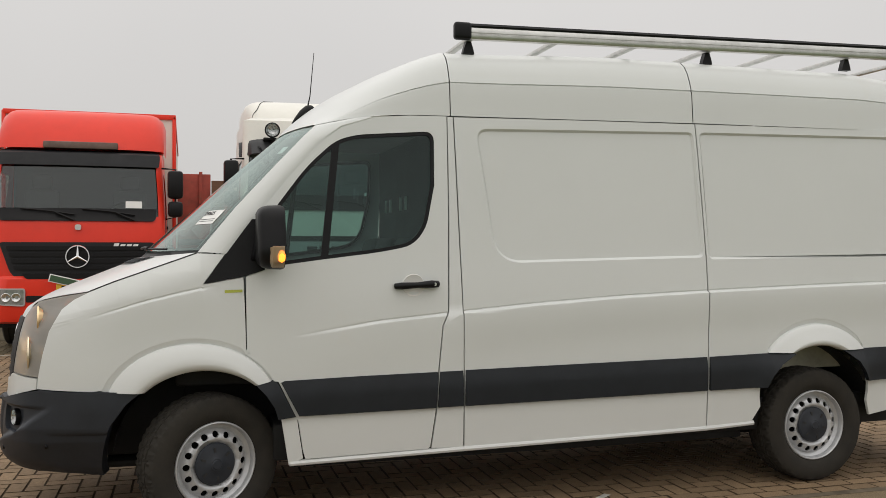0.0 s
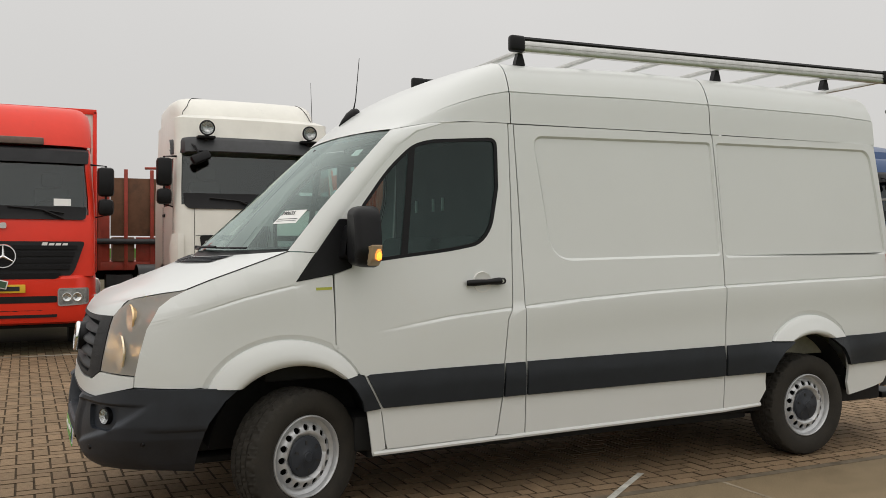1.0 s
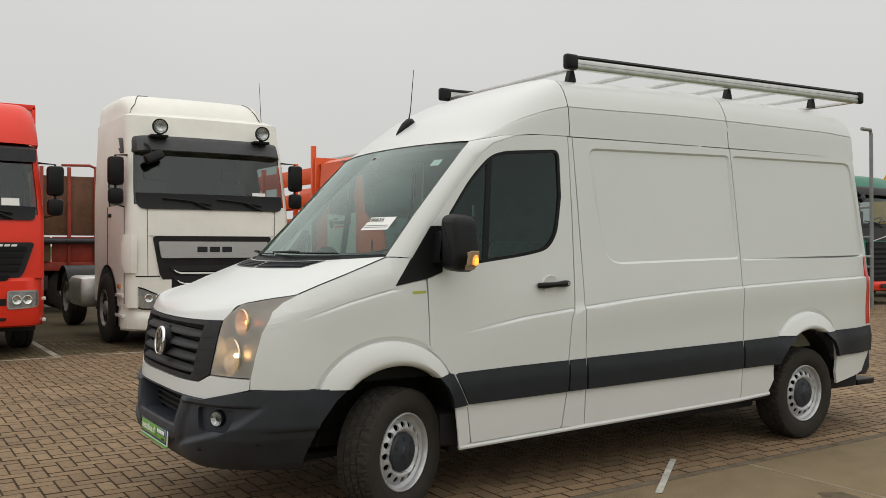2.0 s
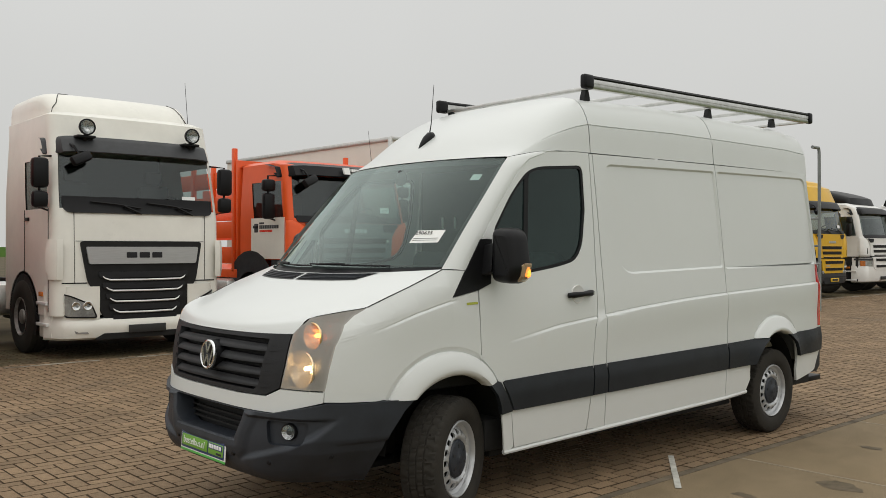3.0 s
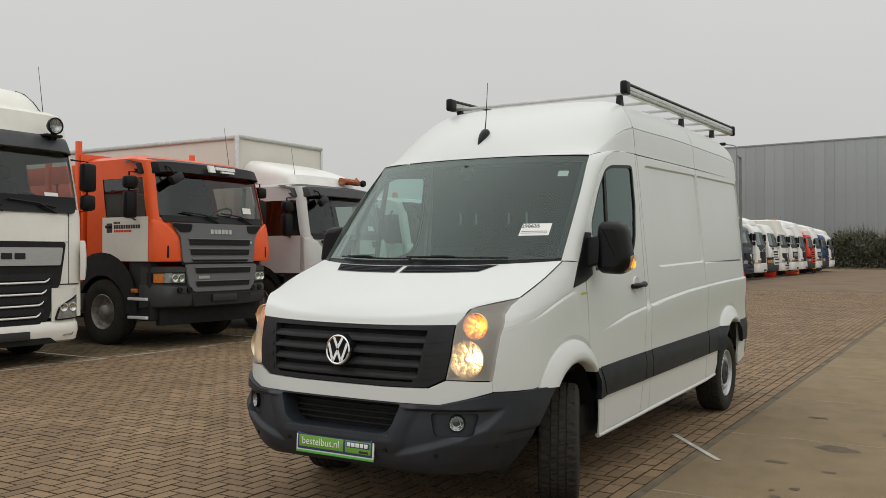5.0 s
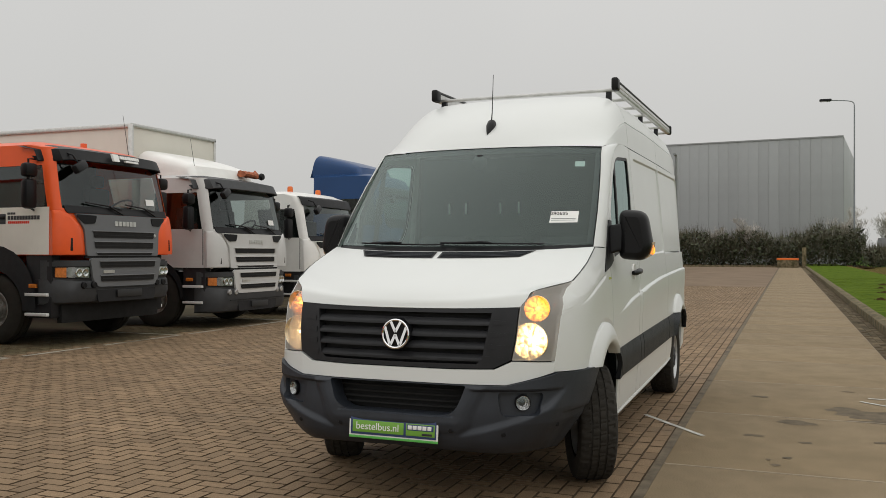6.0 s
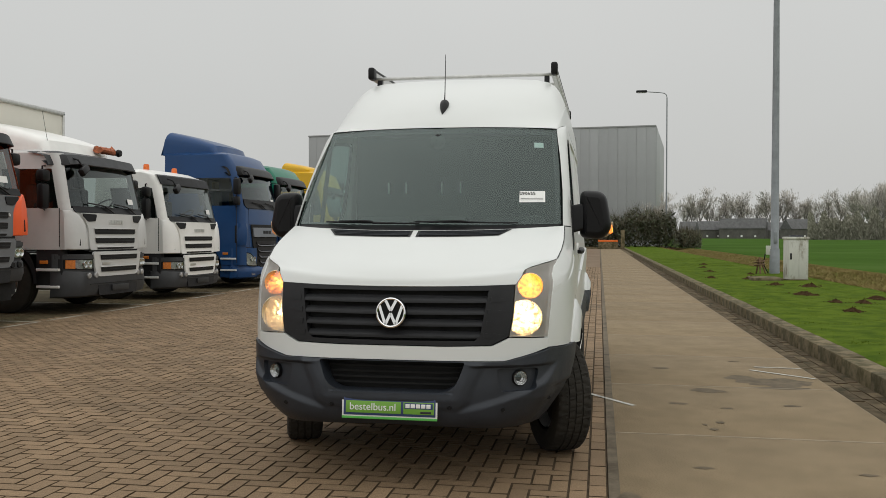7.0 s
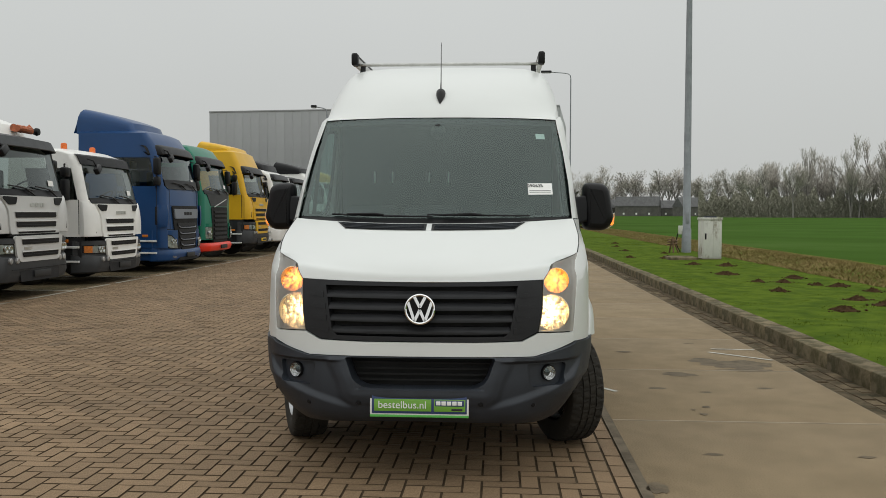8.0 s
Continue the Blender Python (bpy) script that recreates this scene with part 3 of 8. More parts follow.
def flank(sign):
    """The map of one side: a is x, b is z."""
    def fmap(x, z, d=0.0):
        p = nose(nose_s(x, z), z) if x < 0.5 else Vector((x, smooth_table(WIDTH, z), z))
        y = abs(p.y)
        w = lerp_table(WAIST, x)
        k = step(0.5, 1.1, x)
        y += (0.011 + 0.007 * step(1.4, 1.6, x)) * step(w + 0.002, w - 0.012, z) * (1 - step(w - 0.03, w - 0.30, z)) * k
        y -= 0.005 * max(0.0, 1 - abs(z - w - 0.004) / 0.005) * k
        if x < 0.1:
            f = lerp_table(FENDER, x)
            k = step(-0.5, -0.2, x)
            y += 0.006 * step(f + 0.001, f - 0.009, z) * (1 - step(f - 0.03, f - 0.2, z)) * k
            y -= 0.005 * max(0.0, 1 - abs(z - f - 0.004) / 0.005) * k
            top = lerp_table(HOODLINE, x)
            y -= 0.045 * step(top - 0.13, top + 0.02, z) ** 2
        y -= 0.06 * step(4.35, 4.80, x) ** 2
        return Vector((x, sign * (y - d), z))
    return fmap

HOODLINE = [(-0.76, 1.09), (-0.66, 1.145), (-0.50, 1.218), (-0.2, 1.332), (0.07, 1.425), (0.2, 1.5)]
ARCH_F, ARCH_R, WHEEL_R = 0.118, 3.835, 0.345

def arc(cx, cz, rx, rz, a0, a1, n=16):
    return [(cx + rx * math.cos(radians(a0 + (a1 - a0) * k / n)), cz + rz * math.sin(radians(a0 + (a1 - a0) * k / n))) for k in range(n + 1)]

def cuts_of(tab):
    out = []
    for o in (-0.034, -0.020, -0.012, -0.005, 0.002, 0.006, 0.012, 0.026):
        out += [((a, b + o), (c, e2 + o)) for (a, b), (c, e2) in zip(tab, tab[1:])]
    return out

def van_flank(sign):
    fm = flank(sign)
    g = 0.002
    # fender, from the headlamp to the door
    hood = [(-0.462, 1.228), (-0.35, 1.274), (-0.2, 1.328), (-0.05, 1.382), (0.06, 1.422), (0.200, 1.417)]
    front_edge = [(-0.716, 0.738), (-0.712, 0.795), (-0.690, 0.91), (-0.658, 1.03), (-0.598, 1.14), (-0.540, 1.188)]
    archline = arc(0.036, 0.62, 0.458, 0.364, 162, 28, 18)
    fender = front_edge + hood + [(0.089, 1.262), (0.292, 1.298), (0.300, 1.10), (0.305, 0.895)] + archline[::-1][3:] + [(-0.45, 0.728)]
    sheet("fender", shrink(fender, g), fm, M_WHITE, VAN, da=0.08, db=0.06, cuts=cuts_of(FENDER))
    # black tube along the shut line stands in for the shade in the gap
    bm = bmesh.new()
    add_tube(bm, [fm(x, z + 0.002, 0.0) for x, z in hood[:5]], 0.0032, 5)
    part("bonnet_gap_shade", bm, M_INK, VAN)
    # black triangle ahead of the door, under the mirror
    sheet("mirror_triangle", [(0.093, 1.266), (0.335, 1.60), (0.43, 1.60), (0.40, 1.335), (0.30, 1.302)], lambda x, z, d: fm(x, z, d - 0.006), M_BLACK, VAN, da=0.1, db=0.1)
    # front wheel-arch flare
    inner = arc(0.085, 0.50, 0.385, 0.320, 137, 47, 20)
    def bulge(x, z):
        cx, cz, rx, rz, w = (0.045, 0.62, 0.425, 0.335, 0.22) if x < 2 else (3.82, 0.55, 0.445, 0.42, 0.28)
        e = math.sqrt(((x - cx) / rx) ** 2 + ((z - cz) / rz) ** 2)
        return (0.032 if x < 2 else 0.050) * min(1.0, max(0.0, (1 - e) / w))
    def flare(x, z, d):
        p = fm(x, z, d)
        p.y += sign * ((0.008 if x < 2 else 0.017) + bulge(x, z))
        return p
    def flare_part(cx, cz, rx, rz, a0, a1, a_in):
        """A flare that stands off the side below an undercut groove."""
        n = len(a_in) - 1
        bm = bmesh.new()
        a_out = arc(cx, cz, rx, rz, a0, a1, n)
        rows = [[fm(*p, d) for p in arc(cx, cz, rx * k + 0.004, rz * k + 0.004, a0, a1, n)] for k, d in ((1.085, 0.0), (1.05, 0.003), (1.02, 0.008), (1.0, 0.010))]
        rows += [[flare(p[0], p[1], 0.004) for p in a_out]]
        rows += [[flare(p[0] + (q[0] - p[0]) * f, p[1] + (q[1] - p[1]) * f, 0) for p, q in zip(a_out, a_in)] for f in (0.04, 0.25, 0.5, 0.72)]
        rows += [[flare(p[0] + (q[0] - p[0]) * f, p[1] + (q[1] - p[1]) * f, d) for p, q in zip(a_out, a_in)] for f, d in ((0.80, 0.001), (0.92, 0.012), (1.0, 0.026))]
        rows += [[flare(q[0], q[1], 0.08) for q in a_in]]
        add_grid(bm, rows)
        part("wheel_arch_flare", bm, M_WHITE, VAN)
    flare_part(0.036, 0.62, 0.425, 0.335, 162, 23, inner)
    # front door with its window opening
    win = round_loop([(0.470, 1.355), (0.715, 1.388), (1.02, 1.425), (1.205, 1.462), (1.285, 1.56), (1.335, 1.80), (1.340, 2.105), (0.90, 2.07), (0.785, 2.035), (0.63, 1.895), (0.455, 1.66)],
                     [0.02, 0.0, 0.1, 0.08, 0.06, 0.0, 0.06, 0.1, 0.1, 0.1, 0.03])
    door = [(0.306, 0.893), (0.300, 1.30), (0.40, 1.335), (0.415, 1.60), (0.345, 1.60), (0.52, 1.82), (0.70, 2.02), (0.82, 2.11), (1.0, 2.173), (1.2, 2.191), (1.418, 2.195), (1.412, 1.60), (1.400, 1.095),
            (1.365, 1.02), (1.342, 0.76), (1.330, 0.55), (1.303, 0.350), (1.29, 0.337), (0.612, 0.324), (0.598, 0.37), (0.572, 0.53), (0.468, 0.744), (0.444, 0.748), (0.418, 0.789), (0.385, 0.829), (0.351, 0.859)]
    sheet("front_door", shrink(door, g), fm, M_WHITE, VAN, holes=[win], da=0.08, db=0.05, cuts=cuts_of(WAIST[1:5]))
    frame_in = shrink(win, 0.020)
    sheet("window_frame", shrink(win, -0.004), lambda x, z, d: fm(x, z, d + 0.004), M_BLACK, VAN, holes=[frame_in], da=0.2, db=0.2)
    sheet("window_divider", [(0.695, 1.39), (0.735, 1.394), (0.805, 2.03), (0.765, 2.01)], lambda x, z, d: fm(x, z, d + 0.005), M_BLACK, VAN, da=0.2, db=0.2)
    sheet("side_window", shrink(win, 0.02), lambda x, z, d: fm(x, z, d + 0.012), M_GLASS, VAN, da=0.2, db=0.2, rim=False)
    # pillar between windscreen and door
    edge = [(0.06, 1.425), (0.25, 1.66), (0.45, 1.88), (0.62, 2.06), (0.68, 2.12), (0.85, 2.155), (1.0, 2.18)]
    back = [(0.200, 1.417), (0.338, 1.603), (0.512, 1.825), (0.692, 2.026), (0.815, 2.116), (0.99, 2.171), (1.10, 2.182)]
    rows = []
    for i, ((xe, ze), (xb, zb)) in enumerate(zip(edge, back)):
        p, q = Vector((xe, sign * WS_EDGE(xe, ze), ze)), fm(xb, zb, 0)
        mid = (p + q) / 2 + Vector((-0.012, sign * 0.018, 0.006))
        rows.append([p, p * 0.42 + q * 0.08 + mid * 0.5, p * 0.08 + q * 0.42 + mid * 0.5, q, q + Vector((0.026, -sign * 0.012, -0.020))])
    bm = bmesh.new()
    add_grid(bm, rows)
    part("windscreen_pillar", bm, M_WHITE, VAN)
    # middle post, cargo side in two panels with pressed fields
    sheet("door_post", shrink([(1.420, 2.192), (1.455, 2.192), (1.470, 1.60), (1.486, 1.093), (1.494, 0.333), (1.306, 0.34), (1.335, 0.55), (1.345, 0.76), (1.368, 1.02), (1.404, 1.095), (1.416, 1.60)], g), fm, M_WHITE, VAN, da=0.1, db=0.06)
    f1 = round_loop([(1.585, 2.130), (2.998, 2.162), (3.034, 1.392), (1.690, 1.362)], [0.08, 0.04, 0.04, 0.16], 8)
    side1 = [(1.458, 2.192), (2.2, 2.205), (3.012, 2.215), (3.018, 2.10), (3.046, 1.40), (3.047, 1.19), (3.043, 0.80), (3.042, 0.357), (1.498, 0.333), (1.488, 1.093), (1.474, 1.60)]
    side2 = [(3.016, 2.215), (3.9, 2.225), (4.64, 2.235), (4.70, 1.85), (4.765, 1.44), (4.79, 1.0), (4.79, 0.80), (4.785, 0.60), (4.64, 0.44), (4.245, 0.372)] + [(3.82 + 0.405 * k_ * math.cos(radians(a_)), 0.55 + 0.395 * k_ * math.sin(radians(a_))) for a_, k_ in [(-12 + 204 * q / 24, 1 + 0.150 * step(30, 42, -12 + 204 * q / 24) * step(150, 138, -12 + 204 * q / 24)) for q in range(25)]] + [(3.36, 0.372), (3.046, 0.357), (3.047, 0.80), (3.051, 1.19), (3.050, 1.40), (3.022, 2.10)]
    f2 = round_loop([(3.038, 2.163), (4.56, 2.186), (4.710, 1.402), (3.066, 1.380)], [0.04, 0.1, 0.04, 0.04], 8)
    for nm, outl, fld in (("cargo_side", side1, f1), ("rear_side", side2, f2)):
        bm = bmesh.new()
        add_sheet(bm, shrink(outl, g), fm, holes=[fld], da=0.1, db=0.05, cuts=cuts_of(WAIST[4:]))
        inn = shrink(fld, 0.014)
        deep = lambda x, z, d: fm(x, z, d + 0.013)
        add_sheet(bm, inn, deep, da=0.12, db=0.08, rim=False)
        lo = [fm(x, z, 0) for x, z in fld]
        up = [deep(x, z, 0) for x, z in inn]
        add_grid(bm, [lo, up], close=True)
        part(nm, bm, M_WHITE, VAN)
    # rear flare
    flare_part(3.82, 0.55, 0.445, 0.42, 37.5, 143.0, arc(3.82, 0.49, 0.392, 0.35, 65, 117.5, 24))
    # grey rubbing strips
    def strip(x, z, d):
        p = fm(x, z, d)
        p.y += sign * (0.004 + 0.017 * min(1.0, max(0.0, (0.752 + 0.0149 * x - z) / 0.085)) + bulge(x, z))
        return p
    for lp in ([(0.478, 0.742), (0.575, 0.558), (1.330, 0.565), (1.342, 0.768), (0.9, 0.762), (0.50, 0.752)], [(0.350, 0.734), (0.436, 0.756), (0.468, 0.742), (0.565, 0.556), (0.466, 0.545), (0.448, 0.605), (0.405, 0.675)], [(1.348, 0.768), (1.337, 0.566), (1.488, 0.568), (1.486, 0.770)],
               [(1.496, 0.772), (1.496, 0.567), (3.036, 0.584), (3.036, 0.793)], [(3.050, 0.793), (3.050, 0.584), (3.440, 0.588), (3.477, 0.66), (3.535, 0.73), (3.640, 0.797), (3.475, 0.802)], [(4.165, 0.812), (3.985, 0.806), (4.105, 0.73), (4.163, 0.66), (4.192, 0.60), (4.78, 0.606), (4.785, 0.823)]):
        sheet("rubbing_strip", shrink(lp, 0.003), strip, M_RUB, VAN, "dark grey plastic rubbing strip", da=0.12, db=0.03, depth=0.03)
    # sill lip
    bm = bmesh.new()
    add_tube(bm, [fm(0.53, 0.305, 0.01), fm(1.5, 0.325, 0.006), fm(3.04, 0.352, 0.006), fm(3.38, 0.368, 0.01)], 0.016, 8)
    part("sill", bm, M_WHITE, VAN)
    sheet("sill_front", [(0.525, 0.30), (0.485, 0.545), (0.565, 0.556), (0.60, 0.33)], fm, M_WHITE, VAN, depth=0.010)

def WS_EDGE(x, z):
    """Half-width of the windscreen's edge."""
    return lerp_table([(0.06, 0.897), (0.25, 0.886), (0.45, 0.862), (0.62, 0.833), (0.68, 0.826), (0.85, 0.846), (1.0, 0.868), (1.44, 0.878)], x)

for sign in (-1, 1):
    van_flank(sign)

# bonnet, windscreen and roof are swept between a middle line and an edge line
def swept(bm, mid, edge, n_s, n_u, power, lift=0.0):
    """mid: (x, z) pairs; edge: (x, y, z) triples, at the same steps."""
    k = len(mid) - 1
    rows = []
    for i in range(n_s + 1):
        s = i / n_s * k
        row = []
        xc, zc = smooth_table([(j, mid[j][0]) for j in range(k + 1)], s), smooth_table([(j, mid[j][1]) for j in range(k + 1)], s)
        keys = edge if len(edge[0]) == 2 else list(enumerate(edge))
        xe, ye, ze = [smooth_table([(j, p[c]) for j, p in keys], s) for c in range(3)]
        for j in range(-n_u, n_u + 1):
            u = j / n_u
            f = abs(u) ** power
            row.append(Vector((xc + (xe - xc) * f, u * ye, zc + (ze - zc) * f + lift)))
        rows.append(row)
    add_grid(bm, rows)
    return rows

def lampmap(s, z, d=0.0):
    """The nose surface, rolled in towards the bonnet like the fender."""
    p = nose(s, z, d)
    top = lerp_table(HOODLINE, p.x)
    p.y -= math.copysign(0.045 * step(top - 0.13, top + 0.02, z) ** 2 * step(-0.76, -0.68, p.x), s)
    return p

bonnet_edge = [(s, tuple(lampmap(nose_sy(y), z, 0.003))) for s, y, z in ((0, 0.672, 1.091), (0.45, 0.708, 1.135), (0.9, 0.752, 1.176))]
bonnet_edge += [(s, (x, abs(flank(1)(x, z).y) - 0.003, z + 0.002)) for s, x, z in ((1.3, -0.585, 1.207), (1.9, -0.462, 1.229), (2.5, -0.32, 1.285), (3.0, -0.2, 1.330), (4.0, 0.055, 1.422))]
bonnet_mid = [(-0.875, 1.078), (-0.845, 1.125), (-0.74, 1.195), (-0.50, 1.295), (-0.26, 1.392)]
bm = bmesh.new()
rows = swept(bm, bonnet_mid, bonnet_edge, 24, 16, 2.4)
add_grid(bm, [rows[0], [p + Vector((0.03, 0, -0.015)) for p in rows[0]]])
part("bonnet", bm, M_WHITE, VAN)
ws_mid = [(-0.235, 1.425), (0.03, 1.665), (0.29, 1.90), (0.55, 2.128)]
ws_edge = [(0.085, 0.888, 1.438), (0.285, 0.872, 1.675), (0.485, 0.848, 1.90), (0.672, 0.822, 2.112)]
bm = bmesh.new()
swept(bm, ws_mid, ws_edge, 12, 16, 2.2)
part("windscreen", bm, M_SCREEN, VAN)
ROOF = [(1.0, 0.0), (0.995, 0.12), (0.988, 0.28), (0.982, 0.42), (0.980, 0.440), (0.968, 0.446), (0.968, 0.456), (0.976, 0.462), (0.955, 0.58), (0.925, 0.71), (0.885, 0.82), (0.83, 0.90), (0.72, 0.955), (0.5, 0.985), (0.25, 0.997), (0.0, 1.0)]

def roof_row(xc, zc, xe, ye, ze, box_like):
    out = []
    pts = ROOF + [(-a, b) for a, b in ROOF[-2::-1]]
    for yk, zk in pts:
        sg = 1 if yk >= 0 else -1
        a = math.acos(min(1, abs(yk)))
        oval = math.sin(a) ** 0.9
        z = zk * box_like + oval * (1 - box_like)
        out.append(Vector((xc + (xe - xc) * abs(yk) ** 2.2, yk * ye, ze + (zc - ze) * z)))
    return out

bm = bmesh.new()
rows = []
dome_mid = [(0.545, 2.13), (0.62, 2.210), (0.75, 2.315), (0.95, 2.435), (1.2, 2.548), (1.44, 2.625)]
dome_edge = [(0.68, 0.826, 2.122), (0.80, 0.842, 2.148), (0.92, 0.858, 2.170), (1.06, 0.870, 2.186), (1.25, 0.876, 2.194), (1.437, 0.878, 2.197)]
for i in range(21):
    s = i / 20 * 5
    vals = [smooth_table([(j, dome_mid[j][c]) for j in range(6)], s) for c in range(2)] + [smooth_table([(j, dome_edge[j][c]) for j in range(6)], s) for c in range(3)]
    rows.append(roof_row(*vals, step(0, 5, s)))
add_grid(bm, rows)
part("roof_front", bm, M_WHITE, VAN)
for nm, x0, x1 in (("roof_middle", 1.443, 2.998), ("roof_rear", 3.004, 4.60)):
    bm = bmesh.new()
    rows = []
    for i in range(17):
        x = x0 + (x1 - x0) * i / 16
        lip = 2.197 + 0.022 * min(1, (x - 1.44) / 1.6) + 0.01 * max(0, (x - 3.0) / 1.6)
        top = 2.625 + 0.04 * step(1.44, 2.6, x) - 0.025 * step(4.2, 4.62, x)
        tail = step(4.15, 4.75, x)
        rows.append(roof_row(x + 0.0 * tail, top, x + (0.04 if x > 4.5 else 0), 0.878 - 0.03 * tail, lip, 1.0))
    add_grid(bm, rows)
    part(nm, bm, M_WHITE, VAN)
# rear wall
bm = bmesh.new()
rows = []
for x, z in ((4.79, 0.44), (4.79, 1.0), (4.765, 1.44), (4.70, 1.85), (4.64, 2.235), (4.60, 2.60)):
    y = abs(flank(1)(min(x, 4.8), z).y) if z < 2.3 else 0.70
    rows.append([Vector((x + 0.03 * (1 - abs(u) ** 6), u * y, z)) for u in [k / 8 for k in range(-8, 9)]])
add_grid(bm, rows)
part("rear_door", bm, M_WHITE, VAN)
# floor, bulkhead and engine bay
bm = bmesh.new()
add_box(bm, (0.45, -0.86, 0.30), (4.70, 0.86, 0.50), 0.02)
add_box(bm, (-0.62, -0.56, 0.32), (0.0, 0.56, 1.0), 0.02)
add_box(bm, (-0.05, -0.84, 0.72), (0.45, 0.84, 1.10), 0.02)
part("underbody", bm, M_UNDER_SHADE, VAN)
box("cargo_floor_rail", (1.6, -0.5, 0.20), (4.6, -0.42, 0.32), M_UNDER_SHADE, VAN)
box("cargo_floor_rail", (1.6, 0.42, 0.20), (4.6, 0.5, 0.32), M_UNDER_SHADE, VAN)
# added parts, unseen under the van, that block light and deepen its shade
tube("added_rear_axle", [(ARCH_R, -0.75, 0.34), (ARCH_R, -0.15, 0.34), (ARCH_R, 0.0, 0.34), (ARCH_R, 0.15, 0.34), (ARCH_R, 0.75, 0.34)], [0.05, 0.06, 0.15, 0.06, 0.05], M_UNDER_SHADE, VAN, n=10)
box("added_engine_tray", (-0.42, -0.55, 0.25), (0.50, 0.55, 0.29), M_UNDER_SHADE, VAN, bevel=0.015)
box("added_floor_tray", (0.55, -0.80, 0.245), (3.40, 0.80, 0.30), M_UNDER_SHADE, VAN, bevel=0.015)
box("fuel_tank", (1.0, -0.36, 0.19), (2.2, 0.36, 0.33), M_UNDER_SHADE, VAN, bevel=0.05)
box("added_gearbox", (-0.2, -0.3, 0.22), (0.9, 0.3, 0.40), M_UNDER_SHADE, VAN, bevel=0.05)
tube("added_exhaust", [(0.6, 0.42, 0.27), (2.4, 0.40, 0.25), (3.4, 0.40, 0.25), (4.5, 0.38, 0.30)], [0.035, 0.035, 0.09, 0.035], M_UNDER_SHADE, VAN, n=8)
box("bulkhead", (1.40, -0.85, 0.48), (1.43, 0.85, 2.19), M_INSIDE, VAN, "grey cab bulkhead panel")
# bright slits in the bulkhead, their brightness drawn as thin white plates
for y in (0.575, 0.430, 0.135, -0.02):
    box("bulkhead_slit", (1.385, y - 0.006, 1.70), (1.405, y + 0.006, 1.79), M_PAPER, VAN, "pale slit in the bulkhead, drawn as a white plate", bevel=0.002)
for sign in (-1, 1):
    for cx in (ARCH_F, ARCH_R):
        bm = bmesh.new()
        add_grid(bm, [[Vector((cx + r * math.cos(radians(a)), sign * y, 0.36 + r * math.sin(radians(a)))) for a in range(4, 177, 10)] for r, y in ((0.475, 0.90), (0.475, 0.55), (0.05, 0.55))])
        part("wheel_housing", bm, M_UNDER_SHADE, VAN)
    lo_y, hi_y = sorted((sign * 0.735, sign * 0.755))
    # body-white panel; dust and the arch's shade are both in its beige
    box("inner_wheel_panel", (3.40, lo_y, 0.66), (4.28, hi_y, 1.0), mat("dusty_shaded_panel", (0.40, 0.38, 0.29), 0.7, vary=0.3, scale=6), VAN, "dusty pale panel inside the wheel arch, its shade in the colour")

# cowl, bonnet vent, wipers
bm = bmesh.new()
lo = [[Vector((-0.275 + 0.335 * abs(u) ** 2.4, u * 0.875, 1.372 + 0.035 * abs(u) ** 2)) for u in [k / 12 for k in range(-12, 13)]], [Vector((-0.225 + 0.315 * abs(u) ** 2.2, u * 0.885, 1.425 + 0.012 * abs(u) ** 2)) for u in [k / 12 for k in range(-12, 13)]]]
add_grid(bm, lo)
part("cowl", bm, M_BLACK, VAN)

def on_bonnet(s, u, up=0.0):
    xc, zc = [smooth_table([(j, bonnet_mid[j][c]) for j in range(5)], s) for c in range(2)]
    xe, ye, ze = [smooth_table([(j, p[c]) for j, p in bonnet_edge], s) for c in range(3)]
    f = abs(u) ** 2.4
    return Vector((xc + (xe - xc) * f, u * ye, zc + (ze - zc) * f + up))

for u0, u1, v0, v1 in ((-0.655, -0.018, -0.575, -0.018), (0.018, 0.655, 0.018, 0.575)):
    bm = bmesh.new()
    n_ = 14
    add_grid(bm, [[on_bonnet(s, (u0 + (u1 - u0) * k / n_) * (1 - f) + (v0 + (v1 - v0) * k / n_) * f, 0.003) for k in range(n_ + 1)] for s, f in ((3.95, 0.0), (3.56, 1.0))])
    part("bonnet_vent", bm, M_BLACK, VAN, "black slotted air intake panel")
    bm = bmesh.new()
    for s in (3.63, 3.71, 3.79, 3.87):
        f = (3.95 - s) / 0.39
        a, b = u0 * (1 - f) + v0 * f, u1 * (1 - f) + v1 * f
        add_tube(bm, [on_bonnet(s, a + (b - a) * (0.03 + 0.94 * k / 8), 0.006) for k in range(9)], 0.0035, 5)
    part("vent_slat", bm, M_TRIM, VAN)

def on_glass(s, u, up=0.012):
    xc, zc = [smooth_table([(j, ws_mid[j][c]) for j in range(4)], s) for c in range(2)]
    xe, ye, ze = [smooth_table([(j, ws_edge[j][c]) for j in range(4)], s) for c in range(3)]
    f = abs(u) ** 2.2
    return Vector((xc + (xe - xc) * f - up * 0.66, u * ye, zc + (ze - zc) * f + up * 0.75))

